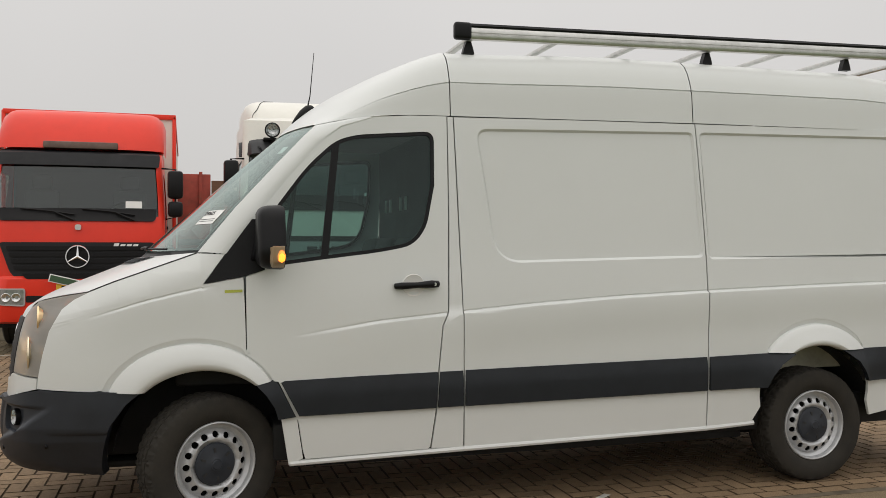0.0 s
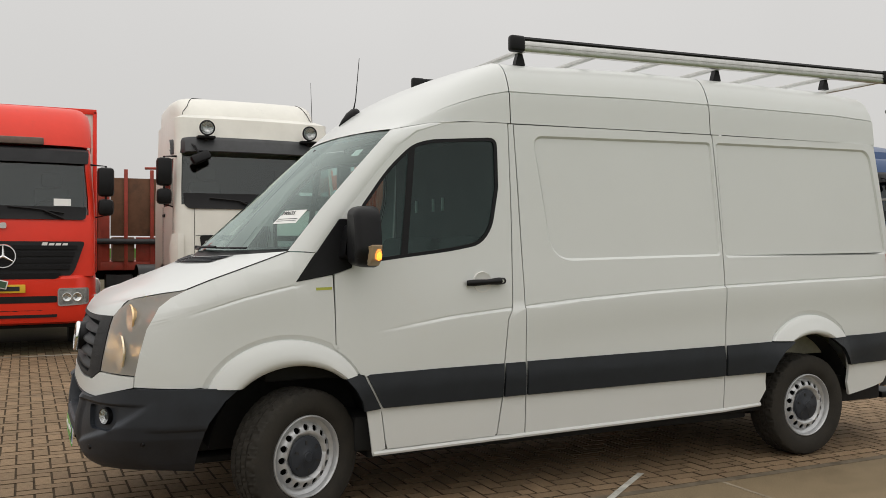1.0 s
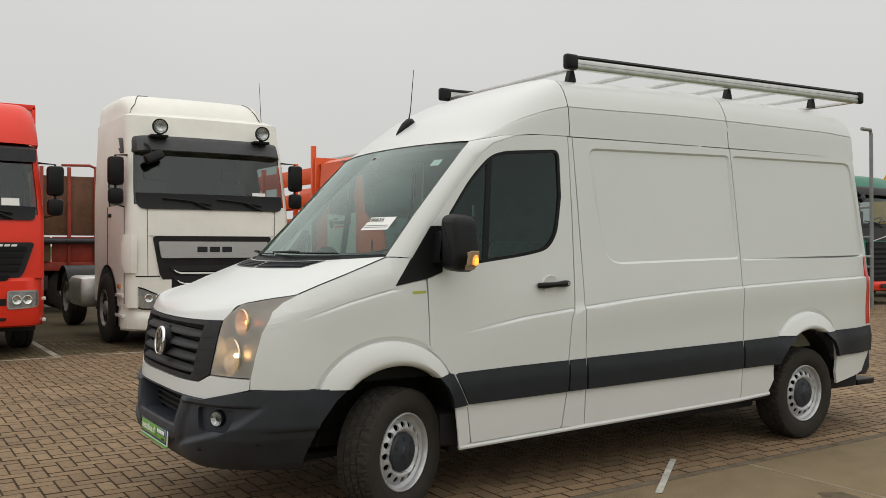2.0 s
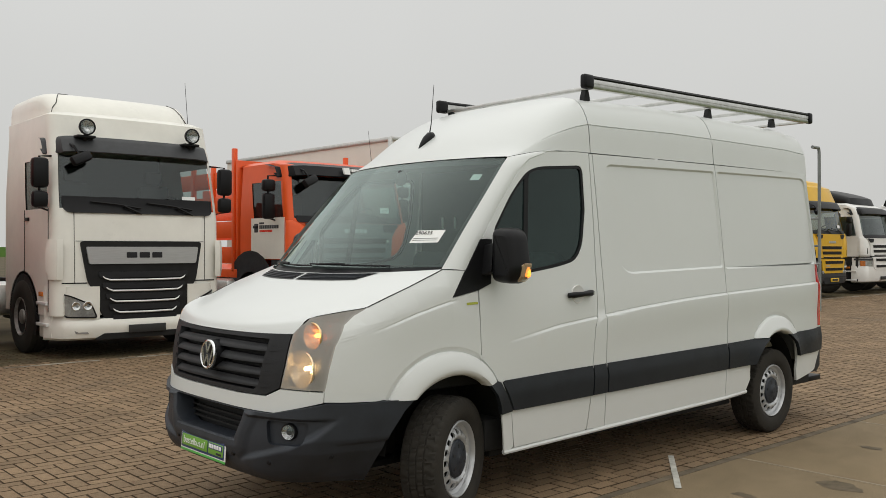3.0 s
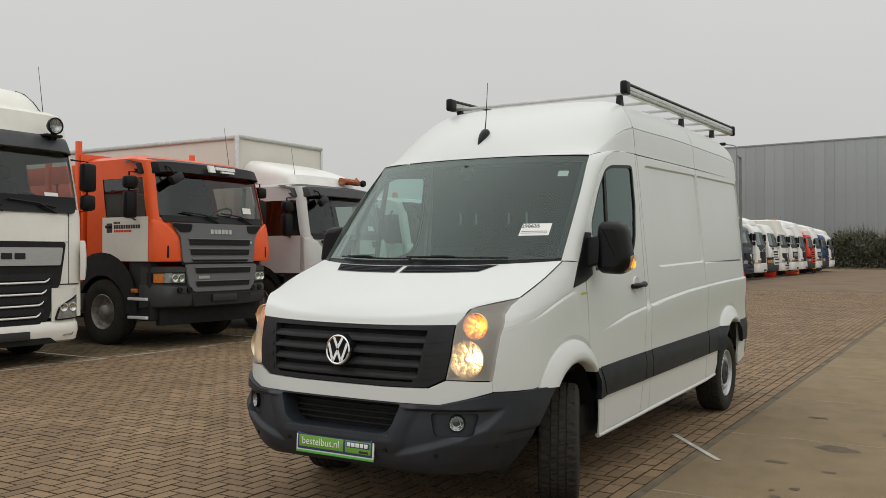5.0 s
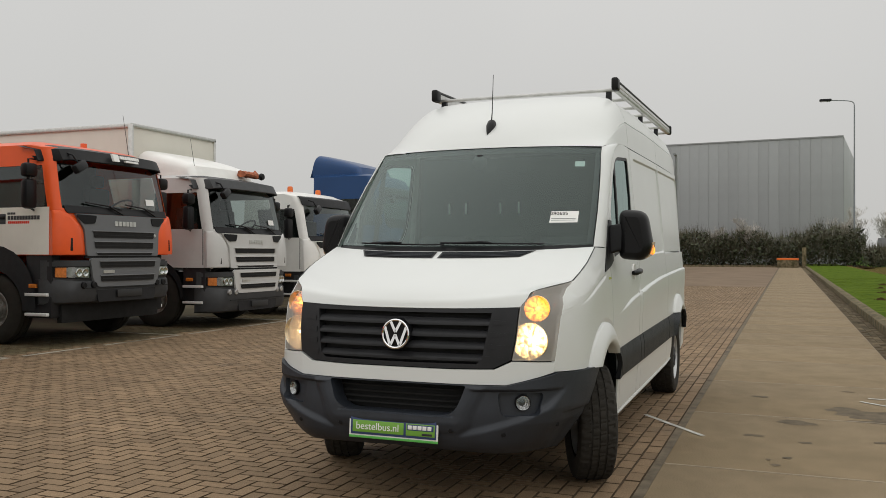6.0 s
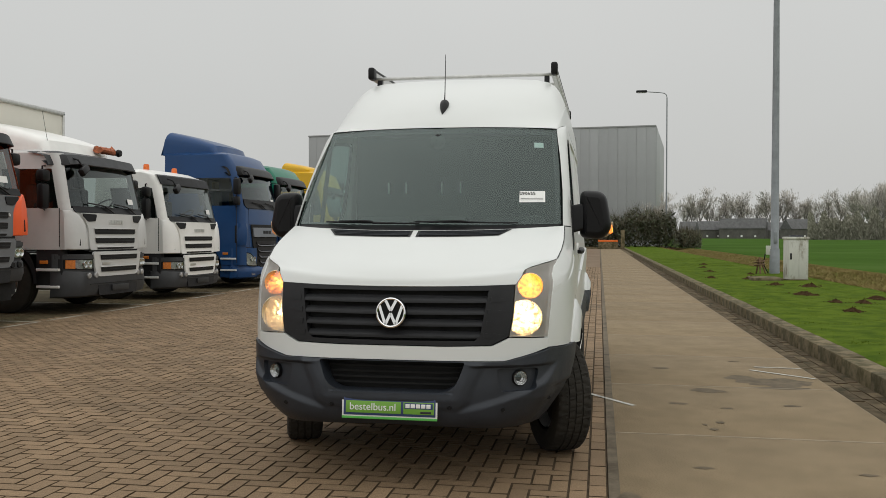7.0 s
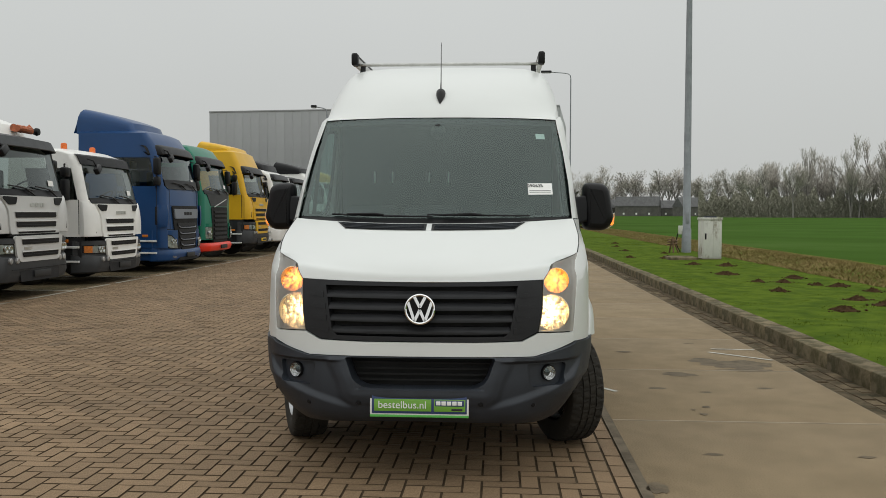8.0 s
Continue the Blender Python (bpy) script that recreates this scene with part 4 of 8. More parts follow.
for u0, u1, s0, s1 in ((-0.70, 0.02, 0.00, 0.05), (-0.02, 0.72, -0.01, 0.03)):
    bm = bmesh.new()
    add_tube(bm, [on_glass(s0 + (s1 - s0) * k / 8, u0 + (u1 - u0) * k / 8, 0.014) for k in range(9)], 0.006, 6)
    add_tube(bm, [on_glass(-0.06, (u0 + u1) / 2 + 0.25, 0.026), on_glass(0.02, (u0 + u1) / 2 + 0.05, 0.026), on_glass(0.02, (u0 + u1) / 2 - 0.02, 0.020)], 0.008, 6)
    part("wiper", bm, M_BLACK, VAN)
# black ceramic border of the windscreen
bm = bmesh.new()
for s0, s1, u0, u1 in ((0.0, 3.0, 0.958, 1.0), (0.0, 3.0, -1.0, -0.958), (2.86, 3.0, -0.958, 0.958), (0.0, 0.10, -0.958, 0.958)):
    add_grid(bm, [[on_glass(s0 + (s1 - s0) * i / 12, u0 + (u1 - u0) * k / 8, -0.014) for k in range(9)] for i in range(13)])
part("windscreen_border", bm, M_BLACK, VAN)
bm = bmesh.new()
add_lathe(bm, [(0, 0), (0.05, 0.0), (0.055, 0.02), (0.03, 0.04), (0, 0.045)], 16, Matrix.Translation(on_glass(2.7, 0.0, -0.05)) @ pose(0, 0, 0, 0, 0, 90))
part("mirror_sensor", bm, M_BLACK, VAN)

# paper notice and sticker on the glass
bm = bmesh.new()
add_grid(bm, [[on_glass(s, u, 0.002) for u in (-0.885, -0.79, -0.70)] for s in (0.60, 0.76, 0.92)])
paper = part("price_notice", bm, M_PAPER, VAN, "white paper notice with a black code on the windscreen")
bm = bmesh.new()
add_grid(bm, [[on_glass(s, u, 0.004) for u in (-0.87, -0.71)] for s in (0.70, 0.712)])
add_grid(bm, [[on_glass(s, u, 0.004) for u in (-0.87, -0.71)] for s in (0.655, 0.665)])
part("notice_print", bm, M_INK, paper)
c0, cu_, cs_ = on_glass(0.845, -0.757, 0.004), on_glass(0.845, -0.70, 0.004), on_glass(0.92, -0.757, 0.004)
ax = (on_glass(0.845, -0.80, 0.004) - cu_).normalized()
az = (cs_ - c0).normalized()
nrm = ax.cross(az).normalized()
az = nrm.cross(ax)
lettering("notice_number", "290635", 0.038, Matrix(((ax.x, az.x, nrm.x, c0.x), (ax.y, az.y, nrm.y, c0.y), (ax.z, az.z, nrm.z, c0.z), (0, 0, 0, 1))), M_INK, paper)
bm = bmesh.new()
add_grid(bm, [[on_glass(s, u, -0.004) for u in (-0.885, -0.81)] for s in (2.34, 2.52)])
part("window_sticker", bm, mat("pale_sticker", (0.55, 0.60, 0.58), 0.6), VAN)

# ---- grille, nose panel, lamps and bumper ----
def sy(y):
    return nose_sy(y)

def both(half):
    """A closed loop from its right half, listed from the bottom middle to the top middle."""
    return [(s, z) for s, z in half] + [(-s, z) for s, z in half[::-1] if s > 1e-6]

def proud(d0):
    return lambda s, z, d: nose(s, z, d + d0)

grille_half = [(0, 0.757), (sy(0.30), 0.757), (sy(0.545), 0.763), (sy(0.637), 0.808), (sy(0.655), 0.92), (sy(0.668), 1.088), (sy(0.55), 1.086), (sy(0.30), 1.076), (0, 1.072)]
hole_half = [(0, 0.780), (sy(0.455), 0.784), (sy(0.485), 0.81), (sy(0.525), 1.058), (sy(0.30), 1.056), (0, 1.053)]
sheet("grille_frame", both(grille_half), proud(0.0), M_GRILLE, VAN, "matt dark grey grille surround", holes=[both(hole_half)], da=0.08, db=0.08, depth=0.05)
sheet("grille_back", both(grille_half), proud(0.055), M_UNDER_SHADE, VAN, da=0.15, db=0.2, rim=False)
for k in range(4):
    z0 = 0.795 + 0.064 * k
    w = sy(0.484 + 0.0125 * k)
    for sg in (-1, 1):
        rib = [(w + 0.018, z0 + 0.004), (sy(0.628 + 0.008 * k), z0 + 0.018), (sy(0.626 + 0.008 * k), z0 + 0.023), (w + 0.018, z0 + 0.034)]
        sheet("grille_rib", [(sg * s, z) for s, z in rib], lambda s, z, d: nose(s, z, d - 0.0035 * (1 - step(0.50, 0.64, lerp_table(TAB_Y, abs(s))))), M_GRILLE, VAN, da=0.1, db=0.1, depth=0.02)
    def slat_map(s, z, d, z0=z0):
        return nose(s, z, d + 0.002 + 0.024 * step(z0 + 0.014, z0 + 0.040, z))
    sheet("grille_slat", both([(0, z0), (w * 0.5, z0 + 0.001), (w, z0 + 0.004), (w + 0.02, z0 + 0.038), (w * 0.5, z0 + 0.040), (0, z0 + 0.040)]), slat_map, M_GRILLE, VAN, da=0.08, db=0.009, depth=0.05)
# round badge: ring and chevrons
bm = bmesh.new()
ring = []
R, r_ = 0.0775, 0.0085
for k in range(40):
    a = 2 * math.pi * k / 40
    ring.append([Vector((-0.012 * math.sin(b), (R + r_ * math.cos(b)) * math.cos(a), (R + r_ * math.cos(b)) * math.sin(a))) for b in [2 * math.pi * j / 8 for j in range(8)]])
add_grid(bm, ring + [ring[0]], close=True)
badge = part("badge", bm, M_CHROME, VAN, "round chrome badge")
badge.matrix_basis = Matrix.Translation((-0.936, 0.0, 0.934)) @ pose(0, 0, 0, 0, 6, 0)
bm = bmesh.new()
def bar(bm, p, q, w=0.0155):
    p, q = Vector((0, *p)) * 0.845, Vector((0, *q)) * 0.845
    d = (q - p).normalized()
    nrm = Vector((0, -d.z, d.y)) * w / 2
    vs = [bm.verts.new(c + Vector((x, 0, 0))) for x in (-0.010, 0.008) for c in (p - nrm, p + nrm, q + nrm, q - nrm)]
    for f in ((0, 1, 2, 3), (4, 7, 6, 5), (0, 4, 5, 1), (1, 5, 6, 2), (2, 6, 7, 3), (3, 7, 4, 0)):
        bm.faces.new([vs[i] for i in f])
for sg in (-1, 1):
    for p_, q_ in (((sg * 0.036, 0.082), (0.0, 0.012)), ((sg * 0.076, 0.046), (sg * 0.034, -0.078)), ((sg * 0.034, -0.078), (0.0, -0.004))):
        bm = bmesh.new()
        bar(bm, p_, q_)
        part("chevron", bm, M_CHROME, badge)
bm = bmesh.new()
add_lathe(bm, [(0, 0.0), (0.079, 0.0), (0.084, 0.06)], 32, Matrix.Translation((-0.933, 0, 0.934)) @ pose(0, 0, 0, 0, 0, -90))
part("badge_plate", bm, M_BLACK, VAN)

strip_half = [(0, 0.676), (sy(0.40), 0.676), (sy(0.615), 0.676), (sy(0.73), 0.705), (nose_s(-0.718, 0.74), 0.738), (nose_s(-0.714, 0.795), 0.790), (sy(0.642), 0.800), (sy(0.548), 0.757), (sy(0.3), 0.751), (0, 0.751)]
sheet("nose_panel", both(strip_half), proud(-0.004), M_WHITE, VAN, da=0.08, db=0.05)

def sx(x, z):
    return nose_s(x, z)

bump_half = [(0, 0.315), (sy(0.45), 0.305), (sy(0.70), 0.292), (sx(-0.60, 0.285), 0.283), (sx(-0.43, 0.27), 0.270), (sx(-0.412, 0.40), 0.40), (sx(-0.365, 0.55), 0.55), (sx(-0.288, 0.66), 0.66), (sx(-0.212, 0.725), 0.725), (sx(-0.38, 0.728), 0.728),
             (sx(-0.55, 0.728), 0.728), (sx(-0.70, 0.735), 0.735), (sy(0.73), 0.702), (sy(0.615), 0.673), (sy(0.40), 0.673), (0, 0.673)]
intake = round_loop([(-sy(0.405), 0.667), (sy(0.405), 0.667), (sy(0.350), 0.503), (-sy(0.350), 0.503)], [0.012, 0.012, 0.15, 0.15], 9)
fog_hole = round_loop([(sy(0.575), 0.635), (sy(0.800), 0.632), (sy(0.775), 0.515), (sy(0.60), 0.508)], [0.03, 0.03, 0.03, 0.03], 4)
SCOOP = [(0.40, 0.405), (0.50, 0.435), (0.62, 0.470), (0.74, 0.512), (0.81, 0.556), (0.86, 0.610), (0.90, 0.66)]
def bump_map(s, z, d):
    """The bumper skin: a shelf on top, a scoop round the fog lamp, a full lower lip and a ridge round the intake."""
    a = abs(s)
    y = lerp_table(TAB_Y, a)
    out = 0.006 - 0.020 * step(0.34, 0.26, z)
    out += 0.020 * step(0.638, 0.654, z) * step(0.42, 0.50, y) * (1 - step(0.80, 0.90, y))
    line = lerp_table(SCOOP, y)
    out += 0.026 * step(line + 0.020, line - 0.016, z) * step(0.27, 0.38, z) * (0.35 + 0.65 * step(0.34, 0.52, y)) * (1 - step(0.82, 0.91, y))
    if a > 0.95:
        out -= 0.016 * step(0.522, 0.506, z) * step(0.95, 1.10, a)
    # ridge that runs down both sides of the intake and under it
    side = 0.405 - 0.055 * step(0.66, 0.50, z)
    ridge = abs(y - side - 0.045) if z > 0.50 else (abs(0.463 - z) if y < 0.36 else abs(math.hypot(y - 0.35, z - 0.50) - 0.040))
    out += (0.015 * step(0.070, 0.034, ridge) + 0.004 * step(0.034, 0.0, ridge)) * step(0.675, 0.655, z)
    out += 0.012 * step(0.95, 1.35, a) * step(0.50, 0.66, z)
    out -= lerp_table([(0.28, 0.115), (0.34, 0.095), (0.40, 0.060), (0.47, 0.018), (0.54, 0.0)], z) * step(0.50, 0.95, a) * (1 - 0.55 * step(1.15, 1.5, a))
    return nose(s, z, d - out)
bumper = sheet("front_bumper", both(bump_half), bump_map, M_TRIM, VAN, "scuffed dark grey plastic bumper", holes=[intake, fog_hole, [(-s, z) for s, z in fog_hole]], da=0.014, db=0.008, depth=0.11, cuts=[((0, 0.514), (1, 0.514)), ((0, 0.508), (1, 0.508))])
sheet("intake_back", shrink(intake, -0.03), proud(0.12), M_UNDER_SHADE, bumper, da=0.2, db=0.2, rim=False)
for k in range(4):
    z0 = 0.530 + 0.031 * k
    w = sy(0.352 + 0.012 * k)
    sheet("intake_bar", [(-w, z0), (w, z0), (w, z0 + 0.009), (-w, z0 + 0.009)], proud(0.085), M_UNDER_SHADE, bumper, da=0.1, db=0.1, depth=0.02)
for sg in (-1, 1):
    lp = [(sg * s, z) for s, z in shrink(fog_hole, -0.012)]
    sheet("fog_lamp_bezel", lp, proud(0.017), M_TRIM, bumper, da=0.1, db=0.1)
    p = nose(sg * sy(0.706), 0.581, 0.016)
    m = Matrix.Translation(p) @ pose(0, 0, 0, 0, 0, -90 - sg * 28)
    lathe("fog_lamp_ring", [(0.0385, -0.016), (0.040, -0.019), (0.043, -0.016), (0.045, 0.012)], M_BLACK, bumper, "", 28, m)
    fog = lathe("fog_lamp", [(0, 0.010), (0.014, 0.006), (0.026, -0.003), (0.035, -0.016), (0.038, -0.018), (0.039, 0.01)], mat("fog_reflector", (0.55, 0.55, 0.56), 0.12, metal=1.0, vary=0.6, scale=40, bump=0.8, bump_scale=60), bumper, "round clear fog lamp", 24, m)
    lathe("fog_lens", [(0, -0.026), (0.022, -0.023), (0.036, -0.017)], M_CLEAR, fog, "", 24, m)
    for y, z in ((0.335, 0.425), (0.615, 0.415), (0.87, 0.45)):
        q = bump_map(sg * sy(y), z, -0.001)
        lathe("parking_sensor", [(0, -0.004), (0.010, -0.004), (0.013, 0.0), (0.013, 0.01)], M_BLACK, bumper, "", 14, Matrix.Translation(q) @ pose(0, 0, 0, 0, 0, -90 - sg * 60 * max(0, y - 0.25)))

# dealer plate under the intake, print as plain bars
pl = empty("plate_holder", m=None)
pl.parent = VAN
pl["label"] = "green and navy dealer plate in a white frame"
PX = -0.974
def plate_box(name, y0, y1, z0, z1, x, material):
    bm = bmesh.new()
    add_box(bm, (x, y0, z0), (x + 0.006, y1, z1), 0.002)
    bmesh.ops.transform(bm, matrix=Matrix.Translation((PX, 0, 0.41)) @ pose(0, 0, 0, 0, 4, 0) @ Matrix.Translation((-PX, 0, -0.41)), verts=bm.verts)
    return part(name, bm, material, pl)
plate_box("frame", -0.268, 0.268, 0.364, 0.478, PX, M_PAPER)
plate_box("board", -0.258, 0.258, 0.372, 0.470, PX - 0.003, M_NAVY)
plate_box("panel", -0.066, 0.245, 0.385, 0.450, PX - 0.006, M_GREEN)
plate_box("panel", -0.250, -0.080, 0.385, 0.450, PX - 0.006, M_GREEN)
plate_box("strip", -0.268, 0.268, 0.352, 0.366, PX - 0.001, mat("plate_bright_green", (0.10, 0.42, 0.08), 0.4))
PLATE_M = Matrix.Translation((PX, 0, 0.41)) @ pose(0, 0, 0, 0, 4, 0) @ Matrix.Translation((-PX, 0, -0.41))
lettering("plate_writing", "bestelbus.nl", 0.056, PLATE_M @ Matrix.Translation((PX - 0.0075, 0.092, 0.418)) @ pose(0, 0, 0, 90, 0, -90), M_PAPER, pl)
plate_box("panel_top", -0.244, -0.086, 0.414, 0.446, PX - 0.0075, M_NAVY)
for k in range(5):
    plate_box("print_bar", -0.116 - 0.029 * k, -0.092 - 0.029 * k, 0.419, 0.441, PX - 0.009, M_PAPER)
plate_box("print_bar", -0.235, -0.175, 0.390, 0.402, PX - 0.008, M_INK)

# headlamps
def headlamp(sg):
    lp = [(sy(0.644), 0.806), (sy(0.662), 0.92), (sy(0.675), 1.088), (sy(0.708), 1.132), (sy(0.752), 1.173), (sx(-0.585, 1.205), 1.204), (sx(-0.462, 1.226), 1.224), (sx(-0.536, 1.186), 1.186), (sx(-0.595, 1.14), 1.138), (sx(-0.655, 1.03), 1.03), (sx(-0.687, 0.91), 0.91), (sx(-0.709, 0.797), 0.797)]
    lp = [(sg * s, z) for s, z in lp]
    lamp = sheet("headlamp", lp, lambda s, z, d: lampmap(s, z, 0.006 + d * 6), M_HLBACK, VAN, "lit headlamp with clear plastic lens", depth=0.013, holes=[shrink(lp, 0.006)], da=0.1, db=0.1)
    sheet("lamp_bowl", shrink(lp, -0.004), lambda s, z, d: lampmap(s, z, 0.125 * (0.25 + 0.75 * step(1.2, 1.13, z))), M_HLBACK, lamp, "grey lamp housing", da=0.05, db=0.05, rim=False)
    sheet("lens", lp, lambda s, z, d: lampmap(s, z, d + 0.002), M_LENS, lamp, "clear plastic lens", da=0.05, db=0.05, rim=False)
    for y, z, r, bulb, dx in ((0.782, 1.080, 0.070, M_LITAMBER, 0.055), (0.749, 0.906, 0.098, M_LIT, 0.060)):
        c = nose(sg * sy(y), z, dx)
        m = Matrix.Translation(c) @ pose(0, 0, 0, 0, 0, -90 - sg * 6)
        bm = bmesh.new()
        facet = random.Random(int(r * 1000))
        rings = [[Vector((r * q * math.cos(a), 0.042 - 0.072 * q * q + facet.uniform(-0.003, 0.003), r * q * math.sin(a))) for a in [2 * math.pi * (j + off + facet.uniform(-0.22, 0.22)) / 11 for j in range(11)]] for q, off in ((0.14, 0.0), (0.42, 0.5), (0.72, 0.1))]
        rings += [[Vector((r * q * math.cos(a), depth, r * q * math.sin(a))) for a in [2 * math.pi * j / 33 for j in range(33)]] for q, depth in ((1.0, -0.030), (1.03, -0.028), (1.04, -0.022))]
        add_grid(bm, rings[:3], close=True)
        add_grid(bm, [[p for p in rings[2] for _ in range(3)], rings[3]], close=True)
        add_grid(bm, rings[3:], close=True)
        bmesh.ops.remove_doubles(bm, verts=bm.verts[:], dist=1e-5)
        bmesh.ops.triangulate(bm, faces=bm.faces[:])
        bmesh.ops.transform(bm, matrix=m, verts=bm.verts)
        ref = part("reflector", bm, M_REFLECT if bulb is M_LIT else M_REFLECT_AMBER, lamp, "faceted bright reflector", smooth=False)
        lathe("bulb", [(0, -0.008), (0.009, -0.004), (0.012, 0.010), (0.012, 0.026), (0.008, 0.038)], bulb, ref, "lit bulb", 14, m)

for sg in (-1, 1):
    headlamp(sg)

# ---- wheels ----
def wheel_parts(parent):
    tyre = bmesh.new()
    prof = [(0.214, -0.092), (0.232, -0.108), (0.265, -0.116), (0.302, -0.114), (0.330, -0.104), (0.340, -0.092)]
    tread = [(0.342, -0.082), (0.344, -0.060), (0.344, -0.050), (0.336, -0.048), (0.336, -0.040), (0.345, -0.038), (0.345, -0.006), (0.337, -0.004), (0.337, 0.004), (0.345, 0.006), (0.345, 0.038), (0.336, 0.040), (0.336, 0.048), (0.344, 0.050), (0.344, 0.060), (0.342, 0.082)]
    full = prof + tread + [(r, -y) for r, y in prof[::-1]]
    n = 192
    rings = []
    for k in range(n):
        row = []
        for r, y in full:
            zig = int((y + 0.2) * 36) % 3
            q = r
            if r > 0.339 and (k + zig) % 4 == 0 and abs(y) > 0.050 or r > 0.339 and (k + 2 * zig) % 6 == 0:
                q = r - 0.009
            a = 2 * math.pi * (k + 14 * y) / n
            row.append(Vector((q * math.cos(a), y, q * math.sin(a))))
        rings.append(row)
    add_grid(tyre, rings + [rings[0]])
    bmesh.ops.transform(tyre, matrix=Matrix.Diagonal((1.038, 1.02, 1.038, 1)), verts=tyre.verts)
    part("tyre", tyre, M_RUBBER, parent, "worn black rubber tyre")
    rim = bmesh.new()
    add_lathe(rim, [(0.168, -0.062), (0.176, -0.055), (0.186, -0.064), (0.198, -0.070), (0.202, -0.096), (0.208, -0.102), (0.213, -0.100), (0.215, -0.092), (0.206, -0.085), (0.200, -0.03), (0.2, 0.09)], 48)
    circ = [(0.172 * math.cos(2 * math.pi * k / 48), 0.172 * math.sin(2 * math.pi * k / 48)) for k in range(48)]
    holes = []
    for j in range(16):
        a = 2 * math.pi * j / 16
        c, s = math.cos(a), math.sin(a)
        holes.append([(c * (0.150 + 0.0165 * math.cos(b)) - s * 0.0175 * math.sin(b), s * (0.150 + 0.0165 * math.cos(b)) + c * 0.0175 * math.sin(b)) for b in [2 * math.pi * i / 10 for i in range(10)]])
    def dish(a, b, d):
        r = math.hypot(a, b)
        return Vector((a, lerp_table([(0, -0.06), (0.106, -0.062), (0.114, -0.086), (0.128, -0.092), (0.150, -0.086), (0.166, -0.072), (0.172, -0.060)], r) + d, b))
    add_sheet(rim, circ, dish, holes=holes, da=0.03, db=0.03, depth=0.012)
    bmesh.ops.transform(rim, matrix=Matrix.Diagonal((1.030, 1, 1.030, 1)), verts=rim.verts)
    rim_ob = part("rim", rim, M_STEEL, parent, "silver steel rim with round holes")
    lathe("rim_well", [(0.0, 0.02), (0.195, 0.02), (0.2, -0.02)], M_UNDER_SHADE, rim_ob, "", 32)
    lathe("hub_cap", [(0, -0.108), (0.022, -0.108), (0.026, -0.104), (0.031, -0.104), (0.036, -0.100), (0.080, -0.098), (0.103, -0.093), (0.111, -0.080)], M_TRIM, rim_ob, "grey plastic hub cap", 32)
    for j in range(6):
        box("hub_slot", (0.064, -0.1005, -0.006), (0.088, -0.090, 0.006), M_INK, rim_ob, bevel=0, m=pose(0, 0, 0, 0, 60 * j, 0))

wheel = empty("wheel")
wheel.parent = VAN
wheel_parts(wheel)
wheel.matrix_basis = pose(ARCH_R, -0.850, 0.327, 0, 14, 0)
for x, y, rz in ((ARCH_F, -0.860, 22), (ARCH_F, 0.860, 200), (ARCH_R, 0.850, 180)):
    copy_thing(wheel, pose(x, y, 0.327, 0, 0, rz) @ pose(0, 0, 0, 0, 23, 0))

# ---- mirrors, handles, aerial, lamps at the rear ----
def door_mirror(sg):
    mir = bmesh.new()
    loop = round_loop([(0.995, 1.672), (1.17, 1.662), (1.214, 1.41), (1.155, 1.335), (0.995, 1.345)], [0.06, 0.07, 0.06, 0.05, 0.05], 6)
    rows = []
    for x, g in ((0.343, 0.048), (0.347, 0.036), (0.355, 0.022), (0.370, 0.010), (0.40, 0.002), (0.46, 0.0), (0.475, 0.006), (0.475, 0.02), (0.462, 0.022)):
        rows.append([Vector((x + 0.05 * (y - 1.0), sg * y, z)) for y, z in shrink(loop, g)])
    vs = add_grid(mir, rows, close=True)
    mir.faces.new(vs[0])
    ob = part("door_mirror", mir, M_BLACK, VAN, "black plastic door mirror")
    bm = bmesh.new()
    bm.faces.new([bm.verts.new(Vector((0.463 + 0.05 * (y - 1.0), sg * y, z))) for y, z in shrink(loop, 0.022)])
    part("mirror_glass", bm, M_CHROME, ob, smooth=False)
    bm = bmesh.new()
    vs = add_grid(bm, [[Vector((x, sg * y, z)) for x, z in lp] for y, lp in ((0.90, round_loop([(0.30, 1.36), (0.42, 1.38), (0.43, 1.57), (0.36, 1.56)], 0.02)), (0.96, round_loop([(0.325, 1.38), (0.435, 1.39), (0.44, 1.57), (0.36, 1.57)], 0.02)), (1.02, round_loop([(0.34, 1.40), (0.45, 1.40), (0.45, 1.58), (0.36, 1.58)], 0.02)))], close=True)
    part("mirror_arm", bm, M_BLACK, ob)
    bm = bmesh.new()
    lp = round_loop([(1.155, 1.345), (1.204, 1.378), (1.215, 1.462), (1.186, 1.448), (1.150, 1.385)], 0.012, 3)
    add_grid(bm, [[Vector((x, sg * (y + o), z)) for y, z in shrink(lp, g)] for x, g, o in ((0.405, 0.012, 0.004), (0.42, 0.0, 0.006), (0.477, 0.0, 0.004))], close=True)
    ind = part("indicator", bm, M_INDLENS, ob, "clear indicator lens with lit amber bulb")
    lathe("indicator_bulb", [(0, -0.030), (0.014, -0.022), (0.018, 0.0), (0.014, 0.022), (0, 0.030)], M_BLINK, ind, "", 12, Matrix.Translation((0.462, sg * 1.198, 1.408)) @ pose(0, 0, 0, 80, 0, 0) @ Matrix.Scale(1.15, 4))

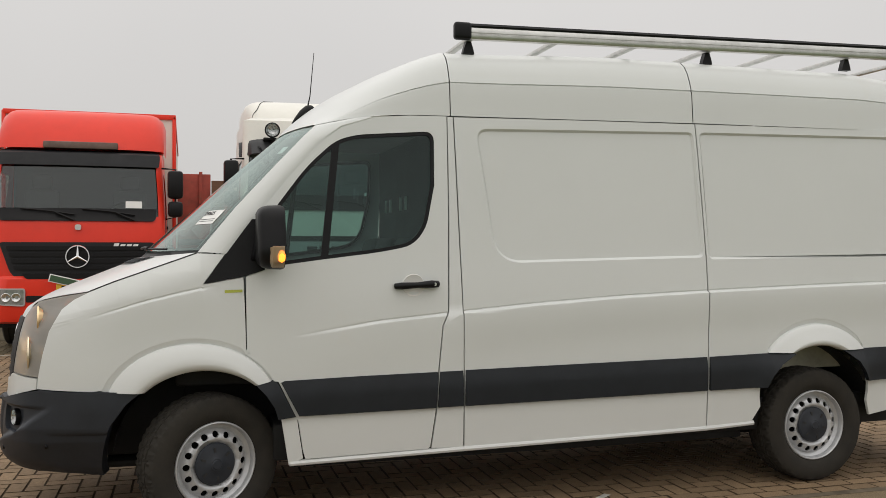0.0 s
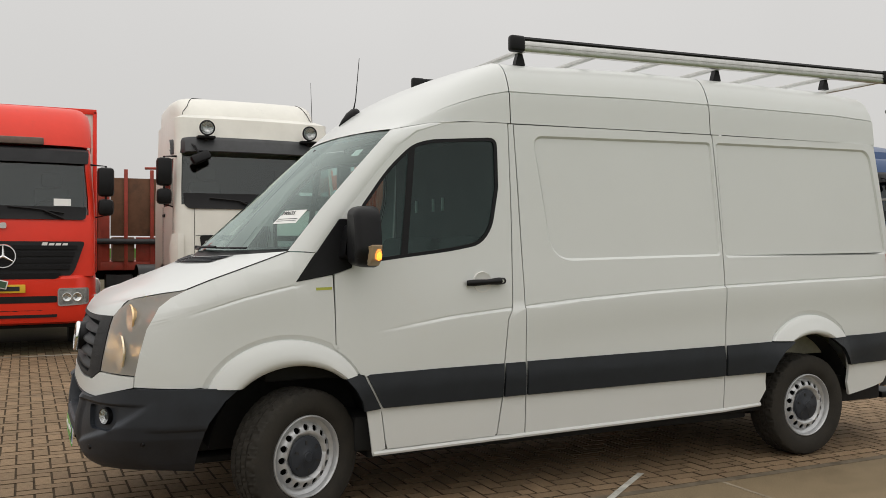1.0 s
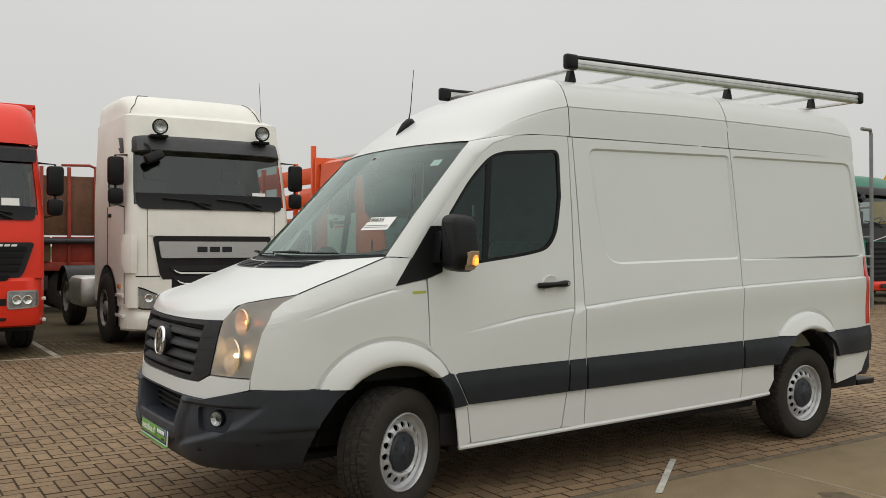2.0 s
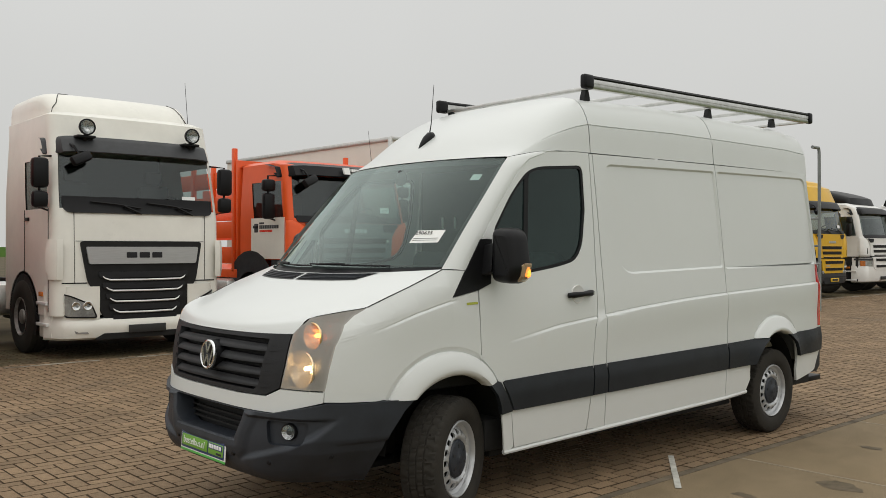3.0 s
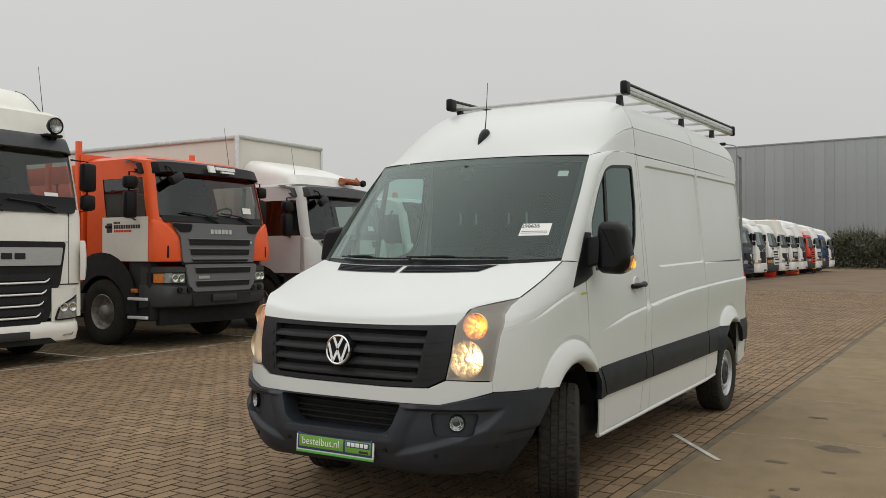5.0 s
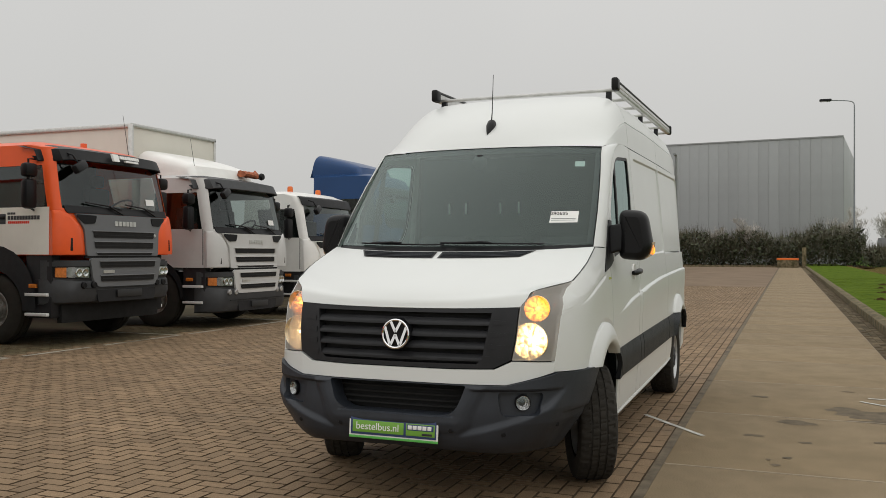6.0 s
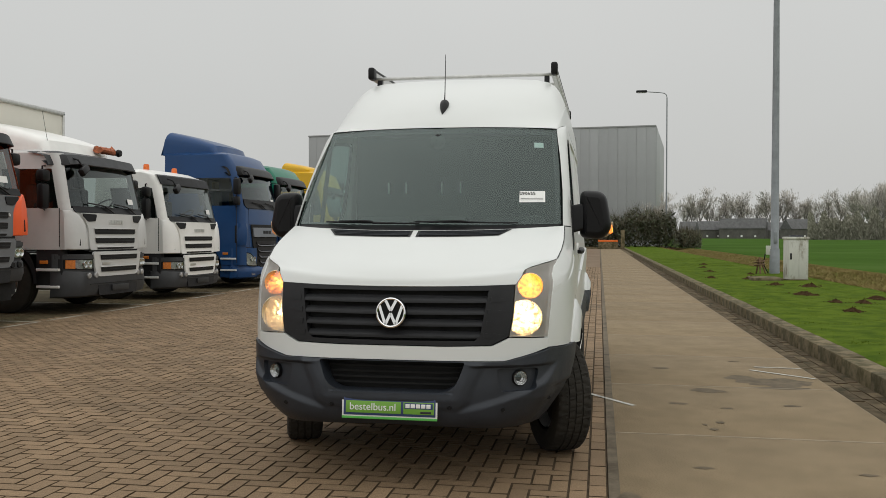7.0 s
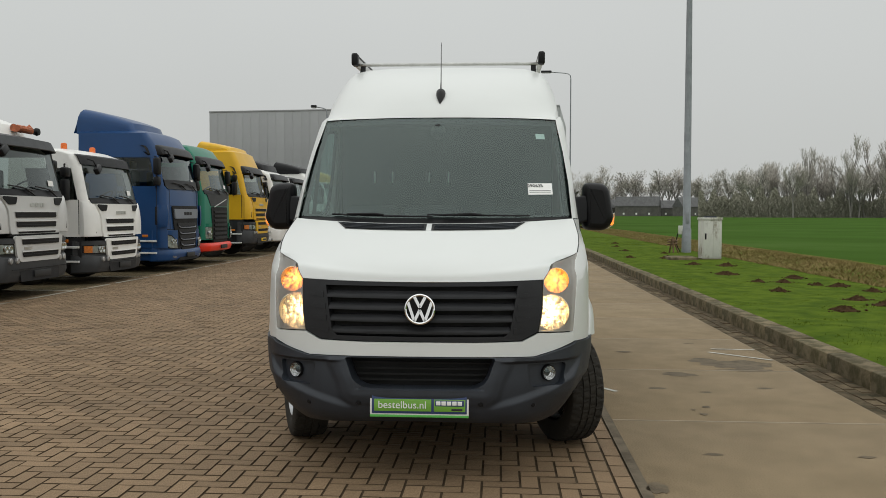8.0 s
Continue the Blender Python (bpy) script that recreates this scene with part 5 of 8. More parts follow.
for sg in (-1, 1):
    door_mirror(sg)
    fm = flank(sg)
    # door handle: bar over a round dish
    c = fm(1.215, 1.243, 0)
    lathe("handle_dish", [(0, -0.002), (0.05, -0.003), (0.060, -0.006), (0.064, 0.004)], mat("handle_dish_paint", (0.70, 0.69, 0.66), 0.35), VAN, "", 28, Matrix.Translation(c + Vector((-0.012, 0, 0.0))) @ pose(0, 0, 0, 0, 0, 0 if sg < 0 else 180))
    bm = bmesh.new()
    add_tube(bm, [(1.095, sg * (abs(c.y) + 0.012), 1.240), (1.13, sg * (abs(c.y) + 0.030), 1.242), (1.22, sg * (abs(c.y) + 0.036), 1.246), (1.30, sg * (abs(c.y) + 0.030), 1.250), (1.338, sg * (abs(c.y) + 0.012), 1.250)], [0.016, 0.020, 0.016, 0.022, 0.019], 10)
    hnd = part("door_handle", bm, M_BLACK, VAN, "black door handle")
    lathe("lock", [(0, -0.004), (0.009, -0.004), (0.010, 0.004)], M_ALU, hnd, "", 14, Matrix.Translation((1.315, sg * (abs(c.y) + 0.042), 1.250)))
    # tail lamp and rear bumper corner
    sheet("tail_lamp", [(4.70, 0.835), (4.772, 0.835), (4.748, 1.40), (4.705, 1.40)], lambda x, z, d: fm(x, z, d - 0.006), M_REDLENS, VAN, "red tail lamp")
    bm = bmesh.new()
    rows = []
    for z in (0.40, 0.46, 0.60, 0.80, 0.83):
        yy = 0.93 if z > 0.42 else 0.90
        rows.append([Vector((4.66, sg * yy * 0.985, z)), Vector((4.78, sg * (yy - 0.012), z)), Vector((4.84, sg * (yy - 0.06), z)), Vector((4.855, sg * (yy - 0.15), z)), Vector((4.86, sg * 0.3, z))])
    add_grid(bm, rows)
    part("rear_bumper", bm, M_TRIM, VAN)
    # lime sticker on the fender
    if sg < 0:
        sheet("eco_sticker", [(0.195, 1.215), (0.285, 1.218), (0.285, 1.232), (0.195, 1.230)], lambda x, z, d: fm(x, z, d - 0.0025), M_LIME, VAN, rim=False)
tube("tow_bar", [(4.6, -0.25, 0.40), (4.95, -0.25, 0.40), (5.02, -0.25, 0.44)], 0.03, M_BLACK, VAN)
box("rear_step", (4.80, -0.80, 0.285), (5.06, 0.80, 0.335), M_BLACK, VAN, "black rear step")

ant = tube("aerial_foot", [(0.650, 0, 2.240), (0.680, 0, 2.268), (0.72, 0, 2.303), (0.755, 0, 2.330), (0.780, 0, 2.342), (0.792, 0, 2.345)], [0.003, 0.017, 0.031, 0.034, 0.024, 0.008], M_BLACK, VAN, n=14)
tube("aerial_rod", [(0.748, 0, 2.34), (0.765, 0, 2.42), (0.79, 0, 2.70)], [0.0055, 0.0035, 0.002], M_BLACK, ant, n=6)

# ---- cab interior ----
bm = bmesh.new()
rows = []
for x, z in ((0.50, 0.95), (0.50, 1.22), (0.44, 1.345), (0.30, 1.375), (0.10, 1.395), (-0.02, 1.395)):
    rows.append([Vector((x, y, z)) for y in (-0.86, -0.6, -0.2, 0.2, 0.6, 0.86)])
add_grid(bm, rows)
part("dashboard", bm, M_DASH, VAN, "dark grey dashboard")
def van_seat(y, w):
    seat = empty("seat")
    seat.parent = VAN
    box("cushion", (0.78, y - w / 2, 0.84), (1.26, y + w / 2, 0.98), M_SEAT, seat, bevel=0.04)
    box("backrest", (-0.07, -w / 2, 0.0), (0.07, w / 2, 0.58), M_SEAT, seat, bevel=0.05, m=pose(1.20, y, 0.95, 0, 14, 0))
    box("pedestal", (0.85, y - w / 2 + 0.05, 0.5), (1.22, y + w / 2 - 0.05, 0.85), M_UNDER_SHADE, seat)
for y, w in ((-0.46, 0.50), (0.12, 0.44), (0.58, 0.44)):
    van_seat(y, w)
bm = bmesh.new()
ring = []
for k in range(32):
    a = 2 * math.pi * k / 32
    ring.append([Vector(((0.195 + 0.014 * math.cos(b)) * math.cos(a), (0.195 + 0.014 * math.cos(b)) * math.sin(a), 0.014 * math.sin(b))) for b in [2 * math.pi * j / 8 for j in range(8)]])
add_grid(bm, ring + [ring[0]], close=True)
for a in (90, 210, 330):
    add_tube(bm, [(0.03 * math.cos(radians(a)), 0.03 * math.sin(radians(a)), -0.02), (0.19 * math.cos(radians(a)), 0.19 * math.sin(radians(a)), 0)], 0.014, 6)
add_box(bm, (-0.06, -0.06, -0.03), (0.06, 0.06, 0.0), 0.02)
bmesh.ops.transform(bm, matrix=pose(0.60, -0.44, 1.30, 0, 48, 0), verts=bm.verts)
part("steering_wheel", bm, M_BLACK, VAN)
box("headliner", (0.95, -0.78, 2.15), (1.42, 0.78, 2.18), M_INSIDE, VAN)

# ---- roof rack ----
RACK = empty("roof_rack", "aluminium roof rack with black edge strips on the van roof", "roof rack", m=pose(0, VAN_Y, 0.031))
def rack_z(x):
    return 2.665 + 0.072 * (x - 1.5) / 3.4
for sg in (-1, 1):
    y = sg * 0.760
    def along(x, o, dz):
        return Vector((x, y + sg * o, rack_z(x) + dz))
    bm = bmesh.new()
    sec = [(-0.025, 0.0), (0.012, 0.0), (0.016, 0.006), (0.016, 0.028), (0.012, 0.031), (0.012, 0.036), (0.016, 0.039), (0.016, 0.062), (0.010, 0.070), (-0.02, 0.070)]
    add_grid(bm, [[along(x, o, dz) for o, dz in sec] for x in (1.56, 2.5, 3.5, 4.86)], close=True)
    rail = part("side_rail", bm, M_ALU, RACK, "ribbed aluminium side rail")
    bm = bmesh.new()
    add_grid(bm, [[along(x, o, dz) for o, dz in ((-0.022, 0.068), (0.014, 0.068), (0.018, 0.078), (0.010, 0.092), (-0.016, 0.092), (-0.024, 0.080))] for x in (1.54, 2.5, 3.5, 4.88)], close=True)
    part("edge_strip", bm, M_BLACK, rail, "black rubber edge strip")
    for x0, x1 in ((1.495, 1.60), (4.84, 4.91)):
        bm = bmesh.new()
        add_box(bm, (x0, y - 0.030, rack_z(x0) - 0.004), (x1, y + 0.024, rack_z(x0) + 0.098), 0.018, seg=3)
        part("end_cap", bm, M_BLACK, rail)
for k in range(7):
    x = 1.60 + 0.535 * k
    bm = bmesh.new()
    z = rack_z(x)
    add_box(bm, (x - 0.020, -0.745, z - 0.002), (x + 0.020, 0.745, z + 0.022), 0.004)
    part("cross_bar", bm, M_ALU, RACK)
    if k in (0, 3, 5):
        for sg in (-1, 1):
            bm = bmesh.new()
            rows = [[Vector((x + a * w, sg * (0.70 + b * 0.02), zz)) for a, b in ((-1, -1), (1, -1), (1, 1), (-1, 1))] for w, zz in ((0.035, z - 0.075), (0.030, z - 0.05), (0.014, z + 0.0))]
            vs = add_grid(bm, rows, close=True)
            bm.faces.new(vs[0]), bm.faces.new(vs[-1])
            part("foot", bm, M_BLACK, RACK, smooth=False)
# ladder on the rear door
lad = empty("rear_ladder", "", "")
lad.parent = VAN
lad["label"] = "galvanised ladder on the rear door"
for y in (-0.835, -0.52):
    tube("rail", [(4.80, y, 2.50), (4.925, y, 2.50), (4.94, y, 2.46), (4.96, y, 0.95)], 0.016, M_POLE_VAN, lad, n=8)
for k in range(4):
    tube("rung", [(4.945, -0.835, 1.05 + 0.26 * k), (4.945, -0.52, 1.05 + 0.26 * k)], 0.010, M_POLE_VAN, lad, n=8)
for z in (1.4,):
    tube("bracket", [(4.68, -0.82, z), (4.95, -0.835, z)], 0.012, M_POLE_VAN, lad, n=6)

# ---- lorries: x across, nose towards -y, origin on the ground under the nose ----
def paint(name, c, rough=0.32):
    return mat(name, c, rough, vary=0.08, scale=1.5, coat=0.05, spec=0.35, dirt=(tuple(v * 0.6 + 0.02 for v in c), 2.5, 0.60, 0.35))

P_RED = paint("red_paint", (0.78, 0.040, 0.018))
P_ORANGE = paint("orange_red_paint", (0.80, 0.105, 0.020))
P_CREAM = paint("cream_paint", (0.80, 0.785, 0.72))
P_WHITE = paint("lorry_white", (0.83, 0.825, 0.80))
P_SILVER = paint("silver_paint", (0.57, 0.57, 0.56))
P_BLUE = paint("blue_paint", (0.013, 0.055, 0.165))
P_GREEN = paint("green_paint", (0.01, 0.17, 0.10))
P_YELLOW = paint("yellow_paint", (0.72, 0.42, 0.02))
M_STRIP2 = mat("grey_grille_bar", (0.24, 0.26, 0.30), 0.4, metal=0.3)
P_GREY = paint("slate_paint", (0.150, 0.157, 0.165), 0.42)
P_NAVY = paint("navy_paint", (0.02, 0.03, 0.06))
P_DGREEN = paint("bottle_green_paint", (0.015, 0.075, 0.03))
M_LGLASS = glass("lorry_glass", (0.56, 0.62, 0.60), gloss=0.075, sheen=(0.82, 0.88, 0.88))
M_HEAD = mat("lorry_headlamp", (0.46, 0.46, 0.46), 0.15, metal=0.4, vary=0.4, scale=14)
M_BOXSIDE = mat("box_panel", (0.66, 0.64, 0.57), 0.5, vary=0.06, scale=1.2, dirt=((0.42, 0.39, 0.32), 1.5, 0.60, 0.4))
M_RUST = mat("rusty_red", (0.33, 0.045, 0.025), 0.6, vary=0.35, scale=3, dirt=((0.16, 0.06, 0.03), 4.0, 0.54, 0.7))
M_BEACON = mat("beacon_orange", (0.80, 0.16, 0.02), 0.3)
M_BAND = mat("brushed_band", (0.50, 0.50, 0.50), 0.35, metal=0.7, vary=0.08, scale=6, stretch=(1, 1, 12))
M_BRIGHT = mat("bright_trim", (0.78, 0.78, 0.77), 0.3, metal=0.2)
M_YPLATE = mat("plate_yellow", (0.75, 0.48, 0.03), 0.5)
M_PRINT = mat("sign_print", (0.045, 0.045, 0.05), 0.6)
M_DUSTY = mat("dusty_brown_plastic", (0.17, 0.12, 0.10), 0.7, vary=0.3, scale=8)
M_SPOTREF = mat("lamp_mirror", (0.50, 0.50, 0.50), 0.14, metal=1.0, vary=0.6, scale=18, bump=0.6, bump_scale=24)
M_DGREY = mat("bumper_grey", (0.034, 0.036, 0.039), 0.55, vary=0.2)

WHEEL = {}

def lorry_wheel(parent, x, y, sg, r=0.53):
    ob = empty("wheel")
    ob.parent = parent
    if not WHEEL:
        bm = bmesh.new()
        add_lathe(bm, [(0.27, -0.13), (0.31, -0.15), (0.40, -0.155), (0.49, -0.145), (0.525, -0.12), (0.53, -0.09), (0.53, -0.055), (0.518, -0.05), (0.518, -0.04), (0.53, -0.035), (0.53, 0.035), (0.518, 0.04), (0.518, 0.05), (0.53, 0.055), (0.53, 0.09), (0.49, 0.145), (0.31, 0.15), (0.27, 0.13)], 40)
        t = part("tyre", bm, M_RUBBER, ob)
        bm = bmesh.new()
        add_lathe(bm, [(0.285, -0.145), (0.275, -0.150), (0.262, -0.13), (0.25, -0.06), (0.20, -0.035), (0.165, -0.045), (0.155, -0.07), (0.12, -0.075), (0.105, -0.13), (0.07, -0.145), (0, -0.145)], 32)
        for k in range(10):
            a = 2 * math.pi * k / 10
            add_lathe(bm, [(0, -0.085), (0.015, -0.085), (0.017, -0.06)], 8, Matrix.Translation((0.138 * math.cos(a), 0, 0.138 * math.sin(a))))
        q = part("rim", bm, mat("lorry_rim", (0.30, 0.29, 0.27), 0.5, metal=0.3, vary=0.5, scale=9), ob, "dull steel rim")
        WHEEL["parts"] = (t.data, q.data)
    else:
        for nm, me in zip(("tyre", "rim"), WHEEL["parts"]):
            c = new(nm, me)
            c.parent = ob
    ob.matrix_basis = pose(x, y, r, 0, 7 * (x + y), 90 if sg > 0 else -90)
    return ob

def side_wheel(parent, x, y, sg):
    lorry_wheel(parent, x, y, sg)

def pieces(a, b, h):
    """A run cut into short blocks with gaps between them."""
    n = max(1, round((b - a) / h))
    q = (b - a) / n
    return [(a + q * k, a + q * (k + 0.80)) for k in range(n)]

def lorry(x0, label, c, y0=13.3):
    """c: settings of one lorry (paint, heights, style of the front, load)."""
    t = empty("lorry", label, "truck", "lorries parked in the row", m=pose(1.02 * x0 + 0.09, 1.02 * y0 - 0.04, 0) @ Matrix.Scale(1.02, 4))
    fine = c.get("fine", True)
    st = c["style"]
    P, low = c["paint"], c.get("low", c["paint"])
    w, depth = c.get("w", 1.235), c.get("depth", 2.2)
    zb, z0, z1, top = c.get("base", 0.98), c["ws0"], c["ws1"], c["top"]
    bow, rad = 0.10, 0.15
    PROF = [(0.2, 0.03), (zb, 0.0), (z0 - 0.05, 0.02), (z0, 0.05), (z1, 0.22), (z1 + 0.15, 0.28), (top, c.get("lean", 0.50))]
    def front_y(z):
        return lerp_table(PROF, z)
    def half_w(z):
        return w - 0.05 * step(z0, top, z)
    def fr(x, z, d=0.0):
        return Vector((x, front_y(z) + bow * (x / w) ** 2 + d, z))
    # shell of the cab, in rings from the floor to the roof
    side_y = [0.27, 0.48, 0.80, 1.22, 1.36, depth]
    def ring(z, inset=0.0):
        hw, f = half_w(z) - inset, front_y(z) + inset
        pts = [(-hw, depth - inset)] + [(-hw, f + y) for y in side_y[-2::-1]]
        for k in range(5):
            a = math.pi - k * math.pi / 8
            pts.append((-hw + rad + rad * math.cos(a), f + bow * ((hw - rad) / w) ** 2 + rad - rad * math.sin(a)))
        xs_ = [-(hw - rad) + 2 * (hw - rad) * k / 8 for k in range(1, 8)]
        pts += [(x, f + bow * (x / w) ** 2) for x in xs_]
        pts += [(-x, y) for x, y in pts[:10][::-1]]
        return [Vector((x, y, z)) for x, y in pts]
    zs = [zb, zb + 0.3, z0 - 0.12, z0, z0 + 0.25, z1 - 0.12, z1, z1 + 0.15, (z1 + 0.15 + top) / 2, top]
    rings = [ring(z) for z in zs]
    n = len(rings[0])
    bm, gl, sd = bmesh.new(), bmesh.new(), {-1: bmesh.new(), 1: bmesh.new()}
    vs = [[bm.verts.new(p) for p in r] for r in rings]
    inner = [ring(z, 0.012) for z in zs]
    def put(b, i, k):
        b.faces.new([b.verts.new(p) for p in (inner[i][k], inner[i][k + 1], inner[i + 1][k + 1], inner[i + 1][k])])
    for i in range(len(zs) - 1):
        for k in range(n - 1):
            if 3 <= i <= 5 and 9 <= k <= n - 11:
                put(gl, i, k)
                continue
            if 3 <= i <= 4 and (k in (2, 3, 4) or k in (n - 6, n - 5, n - 4)):
                put(sd[-1 if k < n / 2 else 1], i, k)
                continue
            bm.faces.new((vs[i][k], vs[i][k + 1], vs[i + 1][k + 1], vs[i + 1][k]))
    for i in range(len(zs) - 1):
        bm.faces.new((vs[i][0], vs[i + 1][0], vs[i + 1][-1], vs[i][-1]))
    roof_mid = [Vector((p.x * 0.9, depth * 0.05 + p.y * 0.95 if p.y > 1 else p.y + 0.12, top + 0.06)) for p in rings[-1]]
    rv = [bm.verts.new(p) for p in roof_mid]
    for k in range(n - 1):
        bm.faces.new((vs[-1][k], vs[-1][k + 1], rv[k + 1], rv[k]))
    bm.faces.new(rv)
    cab = part("cab", bm, P, t, c.get("cab_label", ""))
    bmesh.ops.remove_doubles(gl, verts=gl.verts, dist=0.001)
    part("windscreen", gl, M_LGLASS, t, "dark windscreen")
    for sg in (-1, 1):
        bmesh.ops.remove_doubles(sd[sg], verts=sd[sg].verts, dist=0.001)
        part("door_window", sd[sg], M_LGLASS, t)
    # inside of the cab
    bm = bmesh.new()
    add_box(bm, (-w + 0.08, 0.30, zb + 0.05), (w - 0.08, depth - 0.05, z0 - 0.25), 0.02)
    add_box(bm, (-w + 0.06, depth - 0.09, z0 - 0.3), (w - 0.06, depth - 0.03, z1 + 0.1), 0.01)
    part("cab_lining", bm, M_INSIDE, t)
    box("dashboard", (-w + 0.08, 0.16, z0 - 0.28), (w - 0.08, 0.55, z0 - 0.02), M_DASH, t, bevel=0.05)
    if fine:
        for x in (-0.62, 0.62):
            seat = box("seat", (x - 0.24, 1.05, z0 - 0.3), (x + 0.24, 1.22, z0 + 0.42), M_SEAT, t, bevel=0.05)
            box("headrest", (x - 0.14, 1.08, z0 + 0.44), (x + 0.14, 1.18, z0 + 0.64), M_SEAT, seat, bevel=0.04)
        bm = bmesh.new()
        rg = []
        for k in range(24):
            a = 2 * math.pi * k / 24
            rg.append([Vector(((0.22 + 0.016 * math.cos(b)) * math.cos(a), (0.22 + 0.016 * math.cos(b)) * math.sin(a), 0.016 * math.sin(b))) for b in [2 * math.pi * j / 6 for j in range(6)]])
        add_grid(bm, rg + [rg[0]], close=True)
        add_tube(bm, [(-0.2, 0, 0), (0.2, 0, 0)], 0.02, 6)
        bmesh.ops.transform(bm, matrix=pose(0.60, 0.62, z0 + 0.08, -38, 0, 0), verts=bm.verts)
        part("steering_wheel", bm, M_BLACK, t)
    # black band under the glass and wipers
    sc_ = {"daf": (0.06, 0.17, 0.14), "axor": (0.07, 0.11, 0.06)}.get(st, (0.07, 0.04, 0.08))
    sheet("scuttle", round_loop([(-w + 0.13, z0 - sc_[0]), (w - 0.13, z0 - sc_[0]), (w - 0.12, z0 + sc_[1]), (-w + 0.12, z0 + sc_[1])], [sc_[2], sc_[2], 0.01, 0.01], 5), lambda x, z, d: fr(x, z, d - 0.012), M_BLACK, t, da=0.12, db=0.1)
    if fine:
        for a, b in ((-0.75, -0.05), (0.05, 0.75)):
            bm = bmesh.new()
            add_tube(bm, [fr(a, z0 + 0.10, -0.04), fr((a + b) / 2, z0 + 0.07, -0.045), fr(b, z0 + 0.02, -0.04)], 0.013, 6)
            add_tube(bm, [fr(b, z0 - 0.06, -0.03), fr((a + b) / 2 + 0.1, z0 + 0.05, -0.055)], 0.014, 6)
            part("wiper", bm, M_BLACK, t)
    # sun visor
    if c.get("flush"):
        vz = (0.04, 0.20, 0.11) if st == "axor" else (0.04, 0.17, 0.03)
        sheet("sun_visor", round_loop([(-w + 0.09, z1 - vz[0]), (w - 0.09, z1 - vz[0]), (w - 0.07, z1 + vz[1]), (-w + 0.07, z1 + vz[1])], [0.03, 0.03, vz[2], vz[2]], 5), lambda x, z, d: fr(x, z, d - 0.035 + 0.25 * max(0, abs(x) / w - 0.86)), c["flush"], t, "dark band above the windscreen", da=0.12, db=0.2)
    if c.get("visor"):
        bm = bmesh.new()
        rows = []
        for z, o in ((z1 + 0.21, 0.01), (z1 + 0.19, -0.07), (z1 + 0.14, -0.10), (z1 - 0.02, -0.125), (z1 - 0.035, -0.11), (z1 + 0.05, -0.02)):
            rows.append([fr(x, z, o) + Vector((0, 0.30 * step(0.84, 1.0, abs(x) / (w + 0.01)), -0.03 * step(0.7, 1.0, abs(x) / w))) for x in [math.sin(math.pi / 2 * (-1 + k / 12)) * (w + 0.01) for k in range(25)]])
        add_grid(bm, rows)
        part("sun_visor", bm, c["visor"], t, "dark sun visor")
    # bumper, lower panel, lamps
    bz0, bz1 = c.get("bump", (0.55, 0.98))
    BM = c.get("bumper", M_DGREY)
    bm = bmesh.new()
    rows = []
    for z, o in ((bz0, 0.05), (bz0 + 0.03, -0.04), (bz0 + 0.15, -0.085), (bz1 - 0.04, -0.07), (bz1, -0.03), (bz1 + 0.005, 0.1)):
        row = []
        for k in range(-12, 13):
            u = k / 12
            x = u * (w + 0.015)
            yy = bow * u * u + 0.34 * max(0, (abs(u) - 0.78) / 0.22) ** 2.2
            row.append(Vector((x, yy + o, z)))
        row = [Vector((row[0].x, 0.47, z))] + row + [Vector((row[-1].x, 0.47, z))]
        rows.append(row)
    add_grid(bm, rows)
    part("front_bumper", bm, BM, t)
    for sg in (-1, 1):
        hz = c.get("lampz", (bz1 - 0.02, bz1 + 0.17))
        hx = c.get("lampx", (0.72, 1.17))
        ld = 0.035 if c["style"] == "axor" else 0.0
        def hl(x, z, d, sg=sg):
            u = abs(x) / w
            return Vector((x, bow * u * u + 0.34 * max(0, (u - 0.78) / 0.22) ** 2.2 - 0.055 + d, z))
        if c["style"] == "daf":
            lp = round_loop([(sg * hx[0], hz[0]), (sg * (hx[1] - 0.06), hz[0] + 0.015), (sg * hx[1], hz[0] + 0.10), (sg * hx[1], hz[1]), (sg * (hx[1] - 0.10), hz[1] - 0.03), (sg * (hx[0] + 0.07), hz[0] + 0.17)], 0.03, 3)
        else:
            lp = round_loop([(sg * hx[0], hz[0]), (sg * hx[1], hz[0] + 0.02), (sg * hx[1], hz[1]), (sg * hx[0], hz[1])], 0.03, 3)
        lamp = sheet("headlamp", lp, lambda x, z, d: hl(x, z, d - 0.010 - ld), M_HEAD, t, "clear lorry headlamp", da=0.06, db=0.06, depth=0.06)
        if fine:
            sheet("lens", shrink(lp, 0.004), lambda x, z, d: hl(x, z, d - 0.026 - ld), M_CLEAR, lamp, da=0.06, db=0.08, rim=False)
            sheet("bezel", shrink(lp, -0.014), lambda x, z, d: hl(x, z, d - 0.014 - ld), M_BAND if st == "axor" else M_BLACK, lamp, holes=[shrink(lp, 0.006)], da=0.1, db=0.1, depth=0.03)
            for kx in ((0.30, 0.68) if c["style"] != "scania" else (0.22, 0.52)):
                q = hl(sg * (hx[0] + (hx[1] - hx[0]) * kx * 0.9), (hz[0] + hz[1]) / 2, -0.018 - ld)
                lathe("reflector", [(0.0, 0.012), (0.03, 0.006), (0.056, -0.006), (0.062, -0.004), (0.062, 0.02)], M_CHROME, lamp, "", 16, Matrix.Translation(q))
        lx = hx[1] - (0.070 if c["style"] == "scania" else 0.13)
